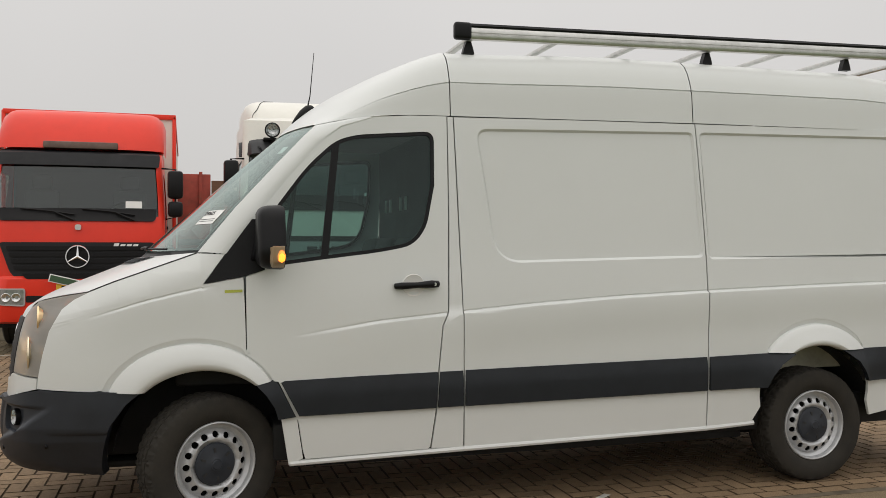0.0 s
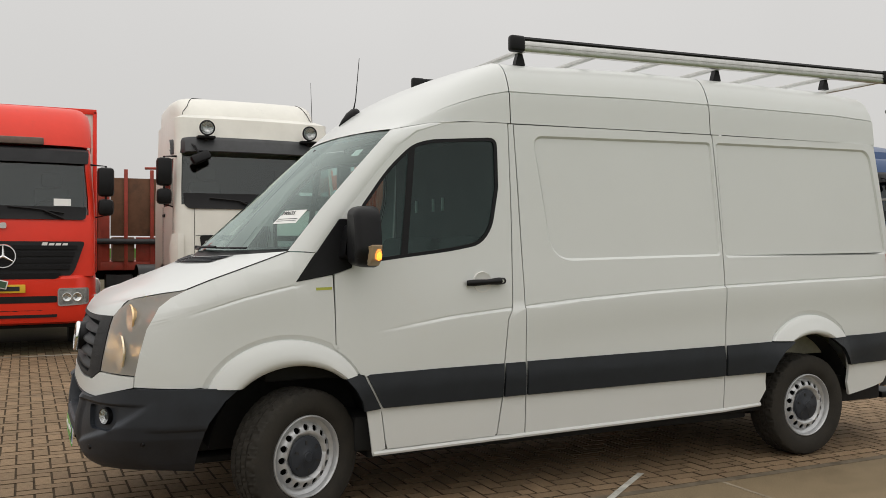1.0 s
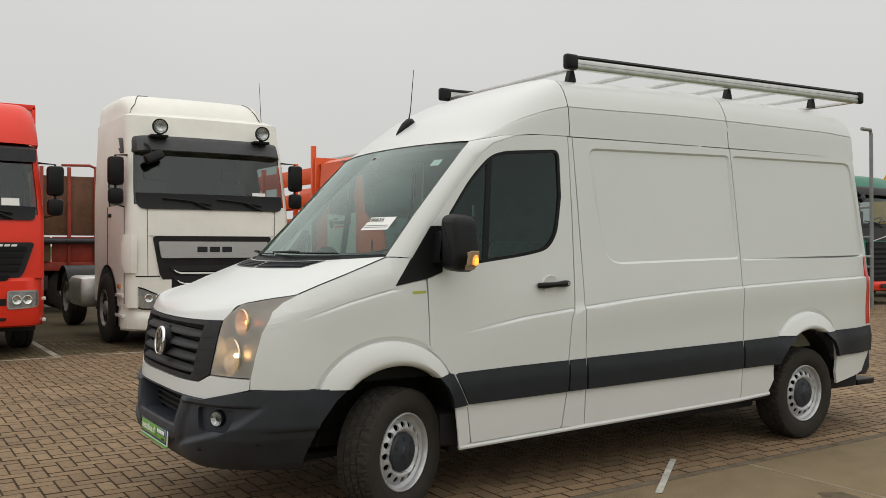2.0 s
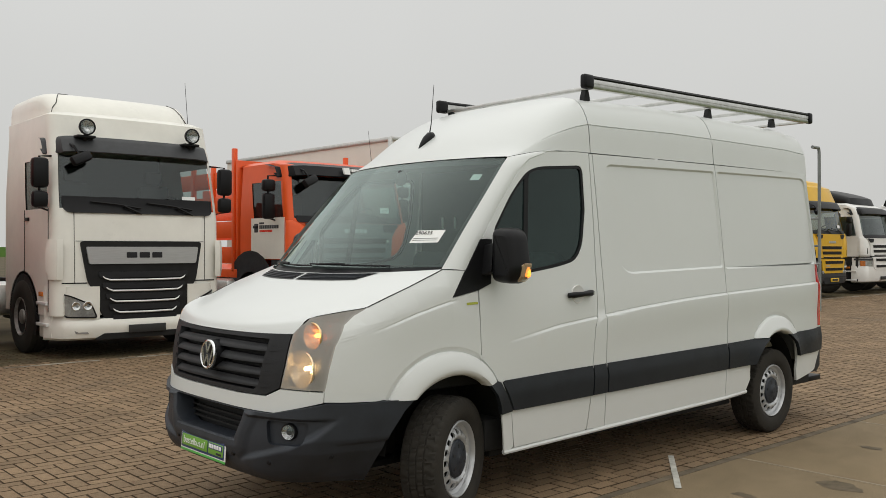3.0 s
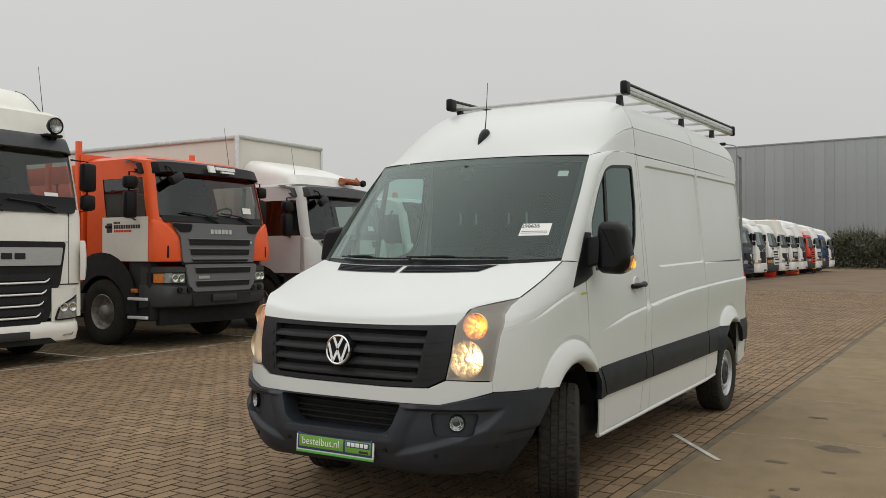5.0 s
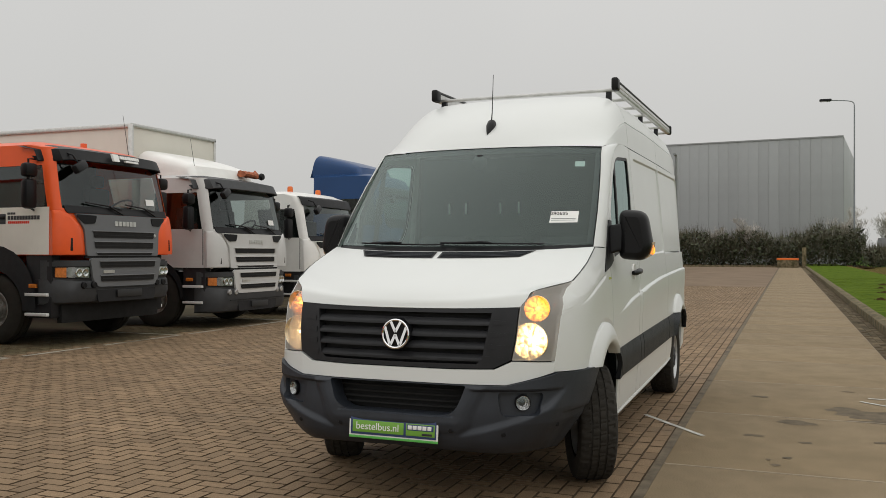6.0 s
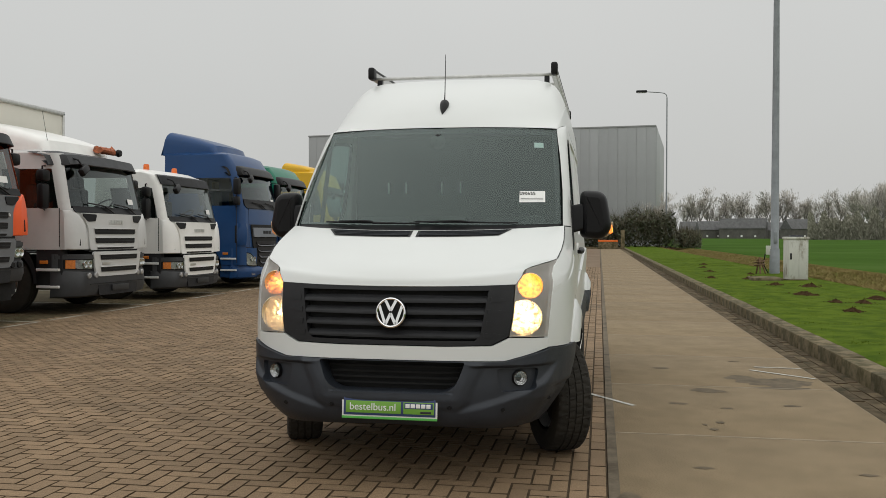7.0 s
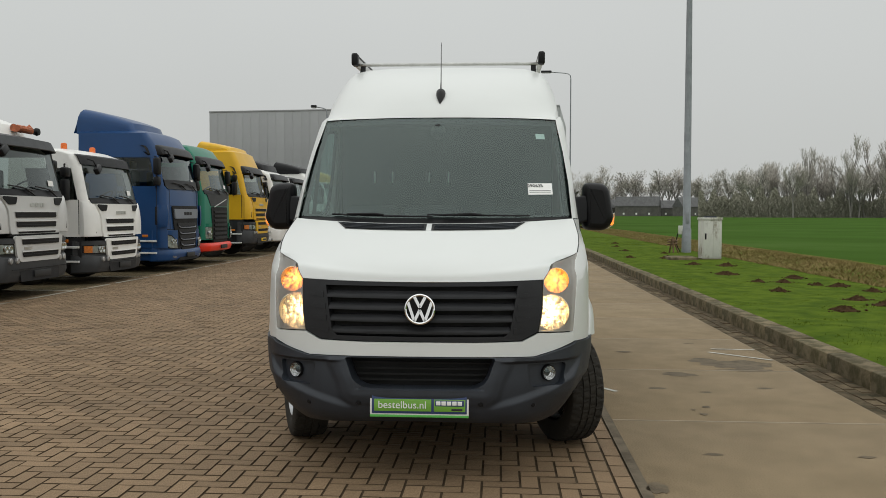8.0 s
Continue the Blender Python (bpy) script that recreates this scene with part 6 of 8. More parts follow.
        if c.get("amber", True):
            sheet("indicator", [(sg * lx, hz[0] + 0.015), (sg * hx[1], hz[0] + 0.02), (sg * hx[1], hz[1] - 0.006), (sg * lx, hz[1] - 0.006)], lambda x, z, d: hl(x, z, d - 0.030), M_AMBER, lamp, "amber indicator lens", da=0.06, db=0.1)
        if c["style"] == "scania":
            sheet("lamp_brow", [(sg * (hx[0] - 0.02), hz[1] + 0.012), (sg * (w + 0.005), hz[1] + 0.012), (sg * (w + 0.005), hz[1] + 0.075), (sg * (hx[0] - 0.02), hz[1] + 0.085)], lambda x, z, d: hl(x, z, d - 0.028), M_DGREY, t, da=0.06, db=0.1)
        sheet("lamp_surround", [(sg * (hx[0] - 0.05), hz[0] - 0.03), (sg * (w + 0.01), hz[0] - 0.03), (sg * (w + 0.01), hz[1] + 0.10), (sg * (hx[0] - 0.05), hz[1] + 0.10)], lambda x, z, d: hl(x, z, d + 0.01), low, t, da=0.06, db=0.2)
        if fine and c["style"] == "scania":
            for kx in (0.70, 0.88):
                p = hl(sg * kx, bz1 - 0.085, -0.035)
                lathe("spot_lamp", [(0, -0.012), (0.040, -0.014), (0.052, -0.004), (0.055, 0.03)], M_HEAD if c.get("lit_spots", True) else M_BLACK, t, "", 14, Matrix.Translation(p))
            # bumper seam and recessed step below the plate
            panel_y = lambda x, z, d: Vector((x, bow * (x / w) ** 2 - 0.088 + d, z))
            if sg > 0:
                sheet("bumper_step", round_loop([(-0.62, bz0 + 0.02), (0.62, bz0 + 0.02), (0.66, bz0 + 0.20), (-0.66, bz0 + 0.20)], 0.02, 3), panel_y, M_GRILLE, t, da=0.1, db=0.1)
                box("bumper_seam", (-w + 0.30, -0.092, bz0 + 0.225), (w - 0.30, -0.080, bz0 + 0.235), M_UNDER_SHADE, t, bevel=0)
    pz = bz0 + (0.44 if c["style"] == "axor" else 0.08)
    plate = box("number_plate", (-0.27, -0.115, pz), (0.27, -0.088, pz + 0.11), c.get("plate", M_INK), t, bevel=0.004)
    if c.get("plate"):
        box("print_bar", (-0.20, -0.118, pz + 0.025), (0.20, -0.113, pz + 0.085), M_INK, plate, bevel=0)
    def panel(name, pts, material, d=-0.02, r=0.02, lab="", parent=t, depth_=0.04):
        return sheet(name, round_loop(pts, r, 3), lambda x, z, dd: fr(x, z, dd + d), material, parent, lab, da=0.15, db=0.2, depth=depth_)
    def cheek(sg, D, material):
        """The bulging panel between grille and door, its inner edge rising in a curve to the pillar."""
        bm = bmesh.new()
        rows = []
        inner = [(0.0, 0.79), (0.30, 0.80), (0.42, 0.84), (0.52, 0.92), (0.60, 1.04), (0.655, 1.16)]
        za, zz = 1.35 + D, z0 - 0.045
        for i in range(15):
            f = i / 14
            z = za + (zz - za) * f
            hw, fy = half_w(z), front_y(z)
            x_in = lerp_table(inner, f * 0.655)
            cy = fy + bow * ((hw - rad) / w) ** 2 + rad
            line = [Vector((x_in + (hw - rad - x_in) * k / 4, 0, z)) for k in range(4)] if x_in < hw - rad else []
            for p in line:
                p.y = fy + bow * (p.x / w) ** 2
            for k in range(9):
                a = radians(90 * k / 8)
                p = Vector((hw - rad + rad * math.sin(a), cy - rad * math.cos(a), z))
                if p.x >= x_in - 0.001:
                    line.append(p)
            while len(line) < 13:
                line.insert(0, line[0].copy())
            line.append(Vector((hw, max(0.27, line[-1].y + 0.02), z)))
            o = 0.062 * math.sin(math.pi * min(1.0, 0.30 + f * 0.68)) ** 0.6 + 0.012
            row = []
            n_ = len(line)
            for q, p in enumerate(line):
                d = Vector((p.x - (hw - rad - 0.15), p.y - (cy + 0.15), 0)).normalized()
                row.append(p + d * (o if 1 < q < n_ - 2 else o * 0.55 if 0 < q < n_ - 1 else 0.004))
            rows.append([Vector((sg * p.x, p.y, p.z)) for p in row])
        rows = [[p + Vector((0, 0.03, 0)) for p in rows[0]]] + rows + [[p + Vector((0, 0.03, 0.01)) for p in rows[-1]]]
        add_grid(bm, rows)
        bmesh.ops.remove_doubles(bm, verts=bm.verts, dist=0.0004)
        ck = part("corner_panel", bm, material, t)
        # air slot in the panel, a near-black block standing for its shade
        bm = bmesh.new()
        add_box(bm, (-0.022, -0.012, 0), (0.022, 0.012, 0.19), 0.010)
        bmesh.ops.transform(bm, matrix=Matrix.Translation((sg * 1.085, fr(1.085, 1.5, 0).y - 0.070, 1.405 + D)) @ pose(0, 0, 0, -3, 0, sg * 24), verts=bm.verts)
        part("corner_slot_shade", bm, M_UNDER_SHADE, ck)
    if st == "scania":
        gm = c.get("grille", P)
        D = c.get("sink", 0.0)
        panel("grille_panel", [(-0.79, 1.33 + D), (0.79, 1.33 + D), (0.82, 1.72 + D), (0.98, z0 - 0.075), (-0.98, z0 - 0.075), (-0.82, 1.72 + D)], gm, -0.040, 0.04)
        panel("lower_grille", [(-0.63, 0.865 + D), (0.63, 0.865 + D), (0.72, 0.96 + D), (0.79, 1.30 + D), (-0.79, 1.30 + D), (-0.72, 0.96 + D)], gm, -0.105, 0.06)
        # slots are near-black sheets on the panel, in place of shaded openings
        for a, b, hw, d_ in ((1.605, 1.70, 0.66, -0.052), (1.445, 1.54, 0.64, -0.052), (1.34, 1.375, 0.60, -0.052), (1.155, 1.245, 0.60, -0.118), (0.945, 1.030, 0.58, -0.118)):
            gs = panel("grille_slot", [(-hw, a + D), (hw, a + D), (hw + 0.015, b + D), (-hw - 0.015, b + D)], M_UNDER_SHADE, d_, 0.02, depth_=0.004)
            if fine:
                panel("slot_mesh", [(-hw + 0.01, a + D + 0.035), (hw - 0.01, a + D + 0.035), (hw - 0.01, a + D + 0.045), (-hw + 0.01, a + D + 0.045)], M_GRILLE, d_ - 0.006, 0.002, parent=gs, depth_=0.004)
            # the lip of the bar above the slot
            bm = bmesh.new()
            add_tube(bm, [fr(x * (hw + 0.03), b + D + 0.004, d_ - 0.004) for x in (-1, -0.6, -0.2, 0.2, 0.6, 1)], 0.009, 6)
            part("grille_lip", bm, gm, t)
        if fine:
            for xa, xb in pieces(-0.24, 0.24, 0.08):
                panel("maker_mark", [(xa, 1.79 + D), (xb, 1.79 + D), (xb, 1.862 + D), (xa, 1.862 + D)], M_ALU, -0.050, 0.008, depth_=0.012)
            lathe("badge", [(0, -0.008), (0.022, -0.008), (0.028, 0.004)], M_ALU, t, "", 14, Matrix.Translation(fr(0.70, 1.655 + D, -0.05)))
            panel("model_mark", [(-0.55, 1.07 + D), (-0.33, 1.07 + D), (-0.33, 1.115 + D), (-0.55, 1.115 + D)], M_ALU, -0.116, 0.005, depth_=0.008)
        for sg in (-1, 1):
            panel("air_scoop", [(sg * 0.64, z0 - 0.215), (sg * 0.83, z0 - 0.225), (sg * 0.97, z0 - 0.12), (sg * 0.96, z0 - 0.085), (sg * 0.60, z0 - 0.095)], M_BLACK, -0.052, 0.03, depth_=0.01)
            cheek(sg, D, c.get("corner", P))
        panel("under_grille", [(-0.80, 1.295 + D), (0.80, 1.295 + D), (0.80, 1.34 + D), (-0.80, 1.34 + D)], M_UNDER_SHADE, -0.03, 0.01)
    elif st == "daf":
        panel("grille_back", [(-0.47, 0.435), (0.47, 0.435), (0.62, 0.62), (0.74, 0.98), (0.80, 1.06), (0.90, 1.625), (-0.90, 1.625), (-0.80, 1.06), (-0.74, 0.98), (-0.62, 0.62)], M_UNDER_SHADE, -0.030, 0.05, "black radiator grille")
        panel("name_band", [(-0.79, 1.31), (0.79, 1.31), (0.83, 1.55), (-0.83, 1.55)], c.get("band", M_BAND), -0.056, 0.03, "brushed metal band")
        if fine:
            for xa, xb in pieces(-0.28, 0.28, 0.187):
                panel("maker_mark", [(xa, 1.395), (xb, 1.395), (xb, 1.475), (xa, 1.475)], M_GRILLE, -0.063, 0.012, depth_=0.012)
        for k in range(5):
            z = 0.475 + 0.152 * k
            hw = 0.36 + 0.047 * k
            panel("grille_slat", [(-hw - 0.10, z + 0.035), (hw + 0.10, z + 0.035), (hw + 0.12, z + 0.115), (-hw - 0.12, z + 0.115)], M_GRILLE, -0.055, 0.03)
            bm = bmesh.new()
            add_tube(bm, [fr(sx_ * (hw + 0.055 * q), z + 0.006 * abs(sx_) + (0.030 * q + 0.012 * q * q), -0.072 + 0.02 * q) for sx_, q in ((-1, 1.2), (-1, 0.6), (-0.95, 0), (-0.5, 0), (0, 0), (0.5, 0), (0.95, 0), (1, 0.6), (1, 1.2))], [0.006, 0.010, 0.013, 0.013, 0.013, 0.013, 0.013, 0.010, 0.006], 6)
            part("chrome_strip", bm, c.get("strip", M_BRIGHT), t)
        for sg in (-1, 1):
            panel("body_gap", [(sg * 0.80, 1.040), (sg * 1.13, 1.040), (sg * 1.13, 1.056), (sg * 0.80, 1.056)], M_UNDER_SHADE, -0.006, 0.001, depth_=0.004)
        panel("lower_intake", [(-0.72, 0.265), (0.72, 0.265), (0.60, 0.345), (-0.60, 0.345)], M_UNDER_SHADE, -0.095, 0.02, "black lower intake")
        panel("upper_seam", [(-0.95, 1.625), (0.95, 1.625), (0.95, 1.632), (-0.95, 1.632)], M_INK, -0.004, 0.001)
        for sg in (-1, 1):
            panel("fog_lamp", [(sg * 0.80, 0.345), (sg * 0.97, 0.355), (sg * 1.00, 0.415), (sg * 0.84, 0.405)], M_HEAD, -0.09, 0.015)
            # upright air guide standing off the corner, with a slot behind it
            bm = bmesh.new()
            gx, gy = w - 0.01, fr(w, 1.3, 0).y + 0.06
            rows = []
            for k in range(10):
                f = k / 9
                z = 1.10 + 0.55 * f
                o = 0.055 * math.sin(math.pi * (0.06 + 0.88 * f)) ** 0.35
                rows.append([Vector((sg * (gx - 0.10), gy - 0.105 - o * 0.5, z)), Vector((sg * (gx - 0.02), gy - 0.085 - o, z)), Vector((sg * (gx + 0.02 + o * 0.6), gy - 0.03 - o * 0.6, z)), Vector((sg * (gx + 0.02 + o), gy + 0.06, z)), Vector((sg * (gx + 0.005 + o * 0.8), gy + 0.10, z)), Vector((sg * (gx - 0.01), gy + 0.09, z))])
            add_grid(bm, rows)
            ag = part("air_guide", bm, P, t)
            # near-black block in place of the slot's shade
            bm = bmesh.new()
            add_box(bm, (min(sg * (w + 0.004), sg * (w - 0.02)), gy + 0.11, 1.16), (max(sg * (w + 0.004), sg * (w - 0.02)), gy + 0.17, 1.60), 0.004)
            part("guide_slot_shade", bm, M_UNDER_SHADE, ag)
            panel("panel_seam", [(sg * 0.960, 1.05), (sg * 0.966, 1.05), (sg * 0.972, z0 - 0.06), (sg * 0.966, z0 - 0.06)], M_INK, -0.004, 0.001)
    elif st == "axor":
        panel("grille_back", [(-0.80, 1.035), (0.80, 1.035), (0.88, 1.12), (1.02, 1.53), (-1.02, 1.53), (-0.88, 1.12)], M_GRILLE, -0.03, 0.05, "black plastic grille")
        panel("lower_bar", [(-0.66, 1.02), (0.66, 1.02), (0.72, 1.10), (-0.72, 1.10)], M_BLACK, -0.075, 0.03)
        for k in range(4):
            z = 1.15 + 0.09 * k
            hw = lerp_table([(1.1, 0.80), (1.5, 0.94)], z)
            panel("grille_slat", [(-hw, z), (hw, z), (hw + 0.01, z + 0.055), (-hw - 0.01, z + 0.055)], M_BLACK, -0.055, 0.012)
        bm = bmesh.new()
        rg = []
        for k in range(32):
            a = 2 * math.pi * k / 32
            rg.append([fr((0.150 + 0.012 * math.cos(b)) * math.cos(a), 1.33 + (0.150 + 0.012 * math.cos(b)) * math.sin(a), -0.075 + 0.012 * math.sin(b)) for b in [2 * math.pi * j / 6 for j in range(6)]])
        add_grid(bm, rg + [rg[0]], close=True)
        for a in (90, 210, 330):
            add_tube(bm, [fr(0, 1.33, -0.08), fr(0.15 * math.cos(radians(a)), 1.33 + 0.15 * math.sin(radians(a)), -0.075)], [0.020, 0.006], 6)
        part("badge", bm, M_CHROME, t, "round chrome badge")
        for k in range(4):
            xa = 0.46 + 0.085 * k
            panel("name_mark", [(xa, 1.455), (xa + 0.066, 1.455), (xa + 0.086, 1.505 + (0.012 if k == 0 else 0)), (xa + 0.020, 1.505 + (0.012 if k == 0 else 0))], M_PAPER, -0.045, 0.008, depth_=0.012)
        dp = box("dealer_plate", (-0.22, -0.012, -0.055), (0.20, 0.0, 0.055), M_PAPER, t, "pale dealer plate leaning on the bumper", bevel=0.004, m=pose(-0.14, -0.15, 0.99, 0, 14, 0))
        box("print_bar", (-0.205, -0.016, -0.042), (0.185, -0.011, 0.042), mat("dealer_green", (0.045, 0.10, 0.05), 0.5), dp, bevel=0, m=pose(-0.14, -0.15, 0.99, 0, 14, 0))
        panel("cap_badge", [(-0.04, 1.70), (0.04, 1.70), (0.04, 1.78), (-0.04, 1.78)], M_ALU, -0.04, 0.03)
        # bumper slots, their inner shade drawn as near-black sheets
        panel("bumper_slot_shade", [(-0.66, 0.70), (0.66, 0.70), (0.66, 0.79), (-0.66, 0.79)], M_UNDER_SHADE, -0.10, 0.02)
        panel("bumper_slot_shade", [(-0.66, 0.50), (0.66, 0.50), (0.66, 0.60), (-0.66, 0.60)], M_UNDER_SHADE, -0.10, 0.02)
    else:
        panel("grille_back", [(-0.62, 0.62), (0.62, 0.62), (0.72, 1.62), (-0.72, 1.62)], M_UNDER_SHADE, -0.02, 0.06, "black grille")
        for k in range(7):
            z = 0.70 + 0.125 * k
            panel("grille_slat", [(-0.58, z), (0.58, z), (0.59, z + 0.07), (-0.59, z + 0.07)], M_GRILLE, -0.05, 0.012)
        bm = bmesh.new()
        add_tube(bm, [fr(-0.55, 1.62, -0.03), fr(0.55, 1.85, -0.03)], 0.014, 6)
        part("badge_bar", bm, M_ALU, t)
        panel("upper_grille_panel", [(-0.73, 1.645), (0.73, 1.645), (0.98, z0 - 0.07), (-0.98, z0 - 0.07)], M_DGREY, -0.012, 0.03, "dark grey panel below the windscreen")
    # roof: air deflector or spoiler
    sp = c.get("spoiler")
    if sp:
        zt, mt, y_a, y_b = sp
        bm = bmesh.new()
        rows = []
        for f in [k / 8 for k in range(9)]:
            z = top + 0.02 + (zt - top) * (math.sin(f * math.pi / 2) if y_b - y_a < 1 else 0.25 + 0.75 * f ** 0.75 if f else 0.0)
            y = y_a + (y_b - y_a) * f ** 1.2
            hw = (w - 0.02) * (0.99 + 0.02 * f) if st == "axor" else (w - 0.10) * (0.90 + 0.10 * f)
            rows.append([Vector((math.copysign(min(1, abs(u) * 1.12) ** 0.9, u) * hw, y + 0.22 * abs(u) ** 3, z - (z - top) * max(0, abs(u) - 0.70) ** 2.2 * 9)) for u in [k / 14 for k in range(-14, 15)]])
        if c.get("fairing"):
            rows += [[p + Vector((0, d, h)) for p in rows[8]] for d, h in ((0.35, 0.012), (0.95, 0.0))]
        add_grid(bm, rows)
        add_grid(bm, [[rows[-1][k], Vector((rows[-1][k].x * 0.95, rows[-1][k].y + 0.1, top))] for k in range(29)])
        for e_ in (0, -1):
            add_grid(bm, [[r_[e_] for r_ in rows], [Vector((r_[e_].x, r_[e_].y, top - 0.02)) for r_ in rows]])
        defl = part("roof_deflector", bm, mt, t)
        if st == "axor":
            box("vent_strip", (-0.50, y_a - 0.045, top + 0.015), (0.50, y_a + 0.05, top + 0.115), M_DUSTY, defl, "dull brown strip at the foot of the deflector", bevel=0.02)
        elif fine and st == "daf":
            # black tube drawn as the gap's shadow at the deflector's foot
            add = bmesh.new()
            add_tube(add, [p + Vector((0, -0.006, 0.004)) for p in rows[0]], 0.012, 6)
            part("deflector_gap_shade", add, M_INK, defl)
            if c.get("spots"):
                for run in (((1, 1), (2, 2), (3, 3), (5, 4), (7, 5), (8, 7)), ((1, 26), (3, 25), (5, 24), (7, 23))):
                    add = bmesh.new()
                    add_tube(add, [rows[j][k] + Vector((0, -0.003, 0.006)) for j, k in run], 0.006, 5)
                    part("deflector_seam", add, M_INK, defl)
    for x in c.get("beacons", ()):
        b = lathe("beacon", [(0, 0.14), (0.05, 0.13), (0.062, 0.10), (0.065, 0.0), (0, 0.0)], M_BEACON, t, "orange beacon", 14, Matrix.Translation((x, 0.75, top + 0.05)) @ pose(0, 0, 0, 90, 0, 0))
    for x in c.get("spots", ()):
        m = Matrix.Translation((x, 0.13, z1 + 0.315))
        sl = lathe("spot_lamp", [(0, 0.10), (0.07, 0.08), (0.105, 0.02), (0.116, -0.02), (0.114, -0.040), (0.098, -0.042), (0.094, -0.03)], M_BLACK, t, "round driving lamp", 20, m)
        lathe("reflector", [(0, 0.02), (0.045, 0.005), (0.075, -0.015), (0.096, -0.032)], M_SPOTREF, sl, "", 20, m)
        lathe("lens", [(0, -0.050), (0.05, -0.046), (0.097, -0.036)], M_CLEAR, sl, "", 20, m)
        tube("bracket", [(x, 0.20, z1 + 0.14), (x, 0.15, z1 + 0.24)], 0.03, M_BLACK, sl)
        box("bracket_foot", (x - 0.13, 0.12, z1 + 0.165), (x + 0.13, 0.30, z1 + 0.205), M_BLACK, sl, bevel=0.015)
    if c.get("bundle"):
        bm = bmesh.new()
        rows = []
        for i in range(9):
            f = i / 8
            rows.append([Vector((c["bundle"] - 0.28 + 0.56 * f, 0.50 + 0.11 * math.cos(a) * (0.6 + 0.4 * math.sin(3 * f + 1)), top + 0.14 + (0.10 * math.sin(a) + 0.06) * (0.55 + 0.6 * abs(noise.noise(Vector((f * 4, a, 2))))))) for a in [2 * math.pi * k / 10 for k in range(10)]])
        vs_ = add_grid(bm, rows, close=True)
        bm.faces.new(vs_[0]), bm.faces.new(vs_[-1])
        part("roof_bundle", bm, mat("orange_tarp", (0.42, 0.12, 0.05), 0.7, vary=0.5, scale=6, dirt=((0.10, 0.05, 0.03), 5.0, 0.52, 0.8)), t, "crumpled orange-brown bundle tied on the roof", smooth=False)
        lathe("roof_lamp", [(0, -0.05), (0.06, -0.045), (0.075, 0.0), (0.05, 0.06), (0, 0.07)], M_BLACK, t, "", 14, Matrix.Translation((c["bundle"] + 0.36, 0.46, top + 0.17)))
    if c.get("aerial"):
        tube("aerial", [(c["aerial"], 0.7, top), (c["aerial"] + 0.02, 0.85, top + 0.75)], [0.006, 0.003], M_BLACK, t, n=5)
    # mirrors
    for sg in (-1, 1):
        mx, my = (sg * (w + 0.20), 0.36 + front_y(z0 + 0.3)) if st == "scania" else (sg * (w + 0.14), 0.12 + front_y(z0 + 0.3))
        up, lo_ = ((0.27, 0.68), (0.0, 0.23)) if c["style"] != "scania" else ((0.44, 0.64), (-0.02, 0.41))
        mir = box("mirror", (mx - 0.11, my - 0.09, z0 + up[0]), (mx + 0.11, my + 0.06, z0 + up[1]), M_BLACK, t, "black wing mirror", bevel=0.05)
        box("wide_mirror", (mx - 0.105, my - 0.08, z0 + lo_[0]), (mx + 0.105, my + 0.055, z0 + lo_[1]), M_BLACK, mir, bevel=0.05)
        if fine:
            bm = bmesh.new()
            add_tube(bm, [(sg * (w - 0.05), my + 0.12, z0 + 0.72), (mx, my, z0 + 0.70), (mx, my, z0 + 0.0), (sg * (w - 0.05), my + 0.12, z0 - 0.04)], 0.016, 6)
            part("mirror_arm", bm, M_BLACK, mir)
            if sg < 0 and c["style"] != "axor":
                bm = bmesh.new()
                add_box(bm, (-0.15, -0.055, -0.07), (0.15, 0.055, 0.07), 0.035)
                bmesh.ops.transform(bm, matrix=Matrix.Translation((-0.88, front_y(z1) - 0.16, z1 - 0.13)) @ pose(0, 0, 0, -20, -24, 14), verts=bm.verts)
                add_tube(bm, [(-0.90, front_y(z1) - 0.15, z1 - 0.08), (-0.96, front_y(z1) - 0.10, z1 + 0.04), (-0.98, front_y(z1) + 0.02, z1 + 0.08)], 0.016, 6)
                part("front_mirror", bm, M_BLACK, mir)
    # door: seam, handle, mark
    if fine:
        for sg in (-1, 1):
            xx = sg * (w + 0.003)
            for ya in (0.29, 1.32):
                box("door_seam", (xx - 0.004, ya, zb + 0.05), (xx + 0.004, ya + 0.012, z0), M_INK, t, bevel=0)
            box("door_handle", (xx - 0.02, 1.12, z0 - 0.16), (xx + 0.02, 1.28, z0 - 0.11), M_BLACK, t)
    for nm, y_a, y_b, za, zz, mt in c.get("marks", ()):
        xx = -(w + 0.004) - (0.003 if nm != "door_panel" else 0)
        for ya, yb in (pieces(y_a, y_b, zz - za) if nm == "print_bar" else [(y_a, y_b)]):
            box(nm, (xx - 0.004, ya, za), (xx + 0.004, yb, zz), mt, t, bevel=0)
    for nm, x_a, x_b, za, zz, mt, d in c.get("front_marks", ()):
        for xa, xb in (pieces(x_a, x_b, zz - za) if nm == "print_bar" else [(x_a, x_b)]):
            panel(nm, [(xa, za), (xb, za), (xb, zz), (xa, zz)], mt, d, 0.004)
    # notice behind the glass
    if fine:
        sheet("price_notice", [(0.62, z0 + 0.12), (0.84, z0 + 0.12), (0.84, z0 + 0.22), (0.62, z0 + 0.22)], lambda x, z, d: fr(x, z, d - 0.004), M_PAPER, t, "white paper notice", da=0.3, db=0.3, rim=False)
    # chassis, steps, mudguards, wheels
    length = c.get("length", 6.5)
    bm = bmesh.new()
    for sg in (-1, 1):
        add_box(bm, (sg * 0.42 - 0.05, 0.5, 0.72), (sg * 0.42 + 0.05, length, 0.98), 0.01)
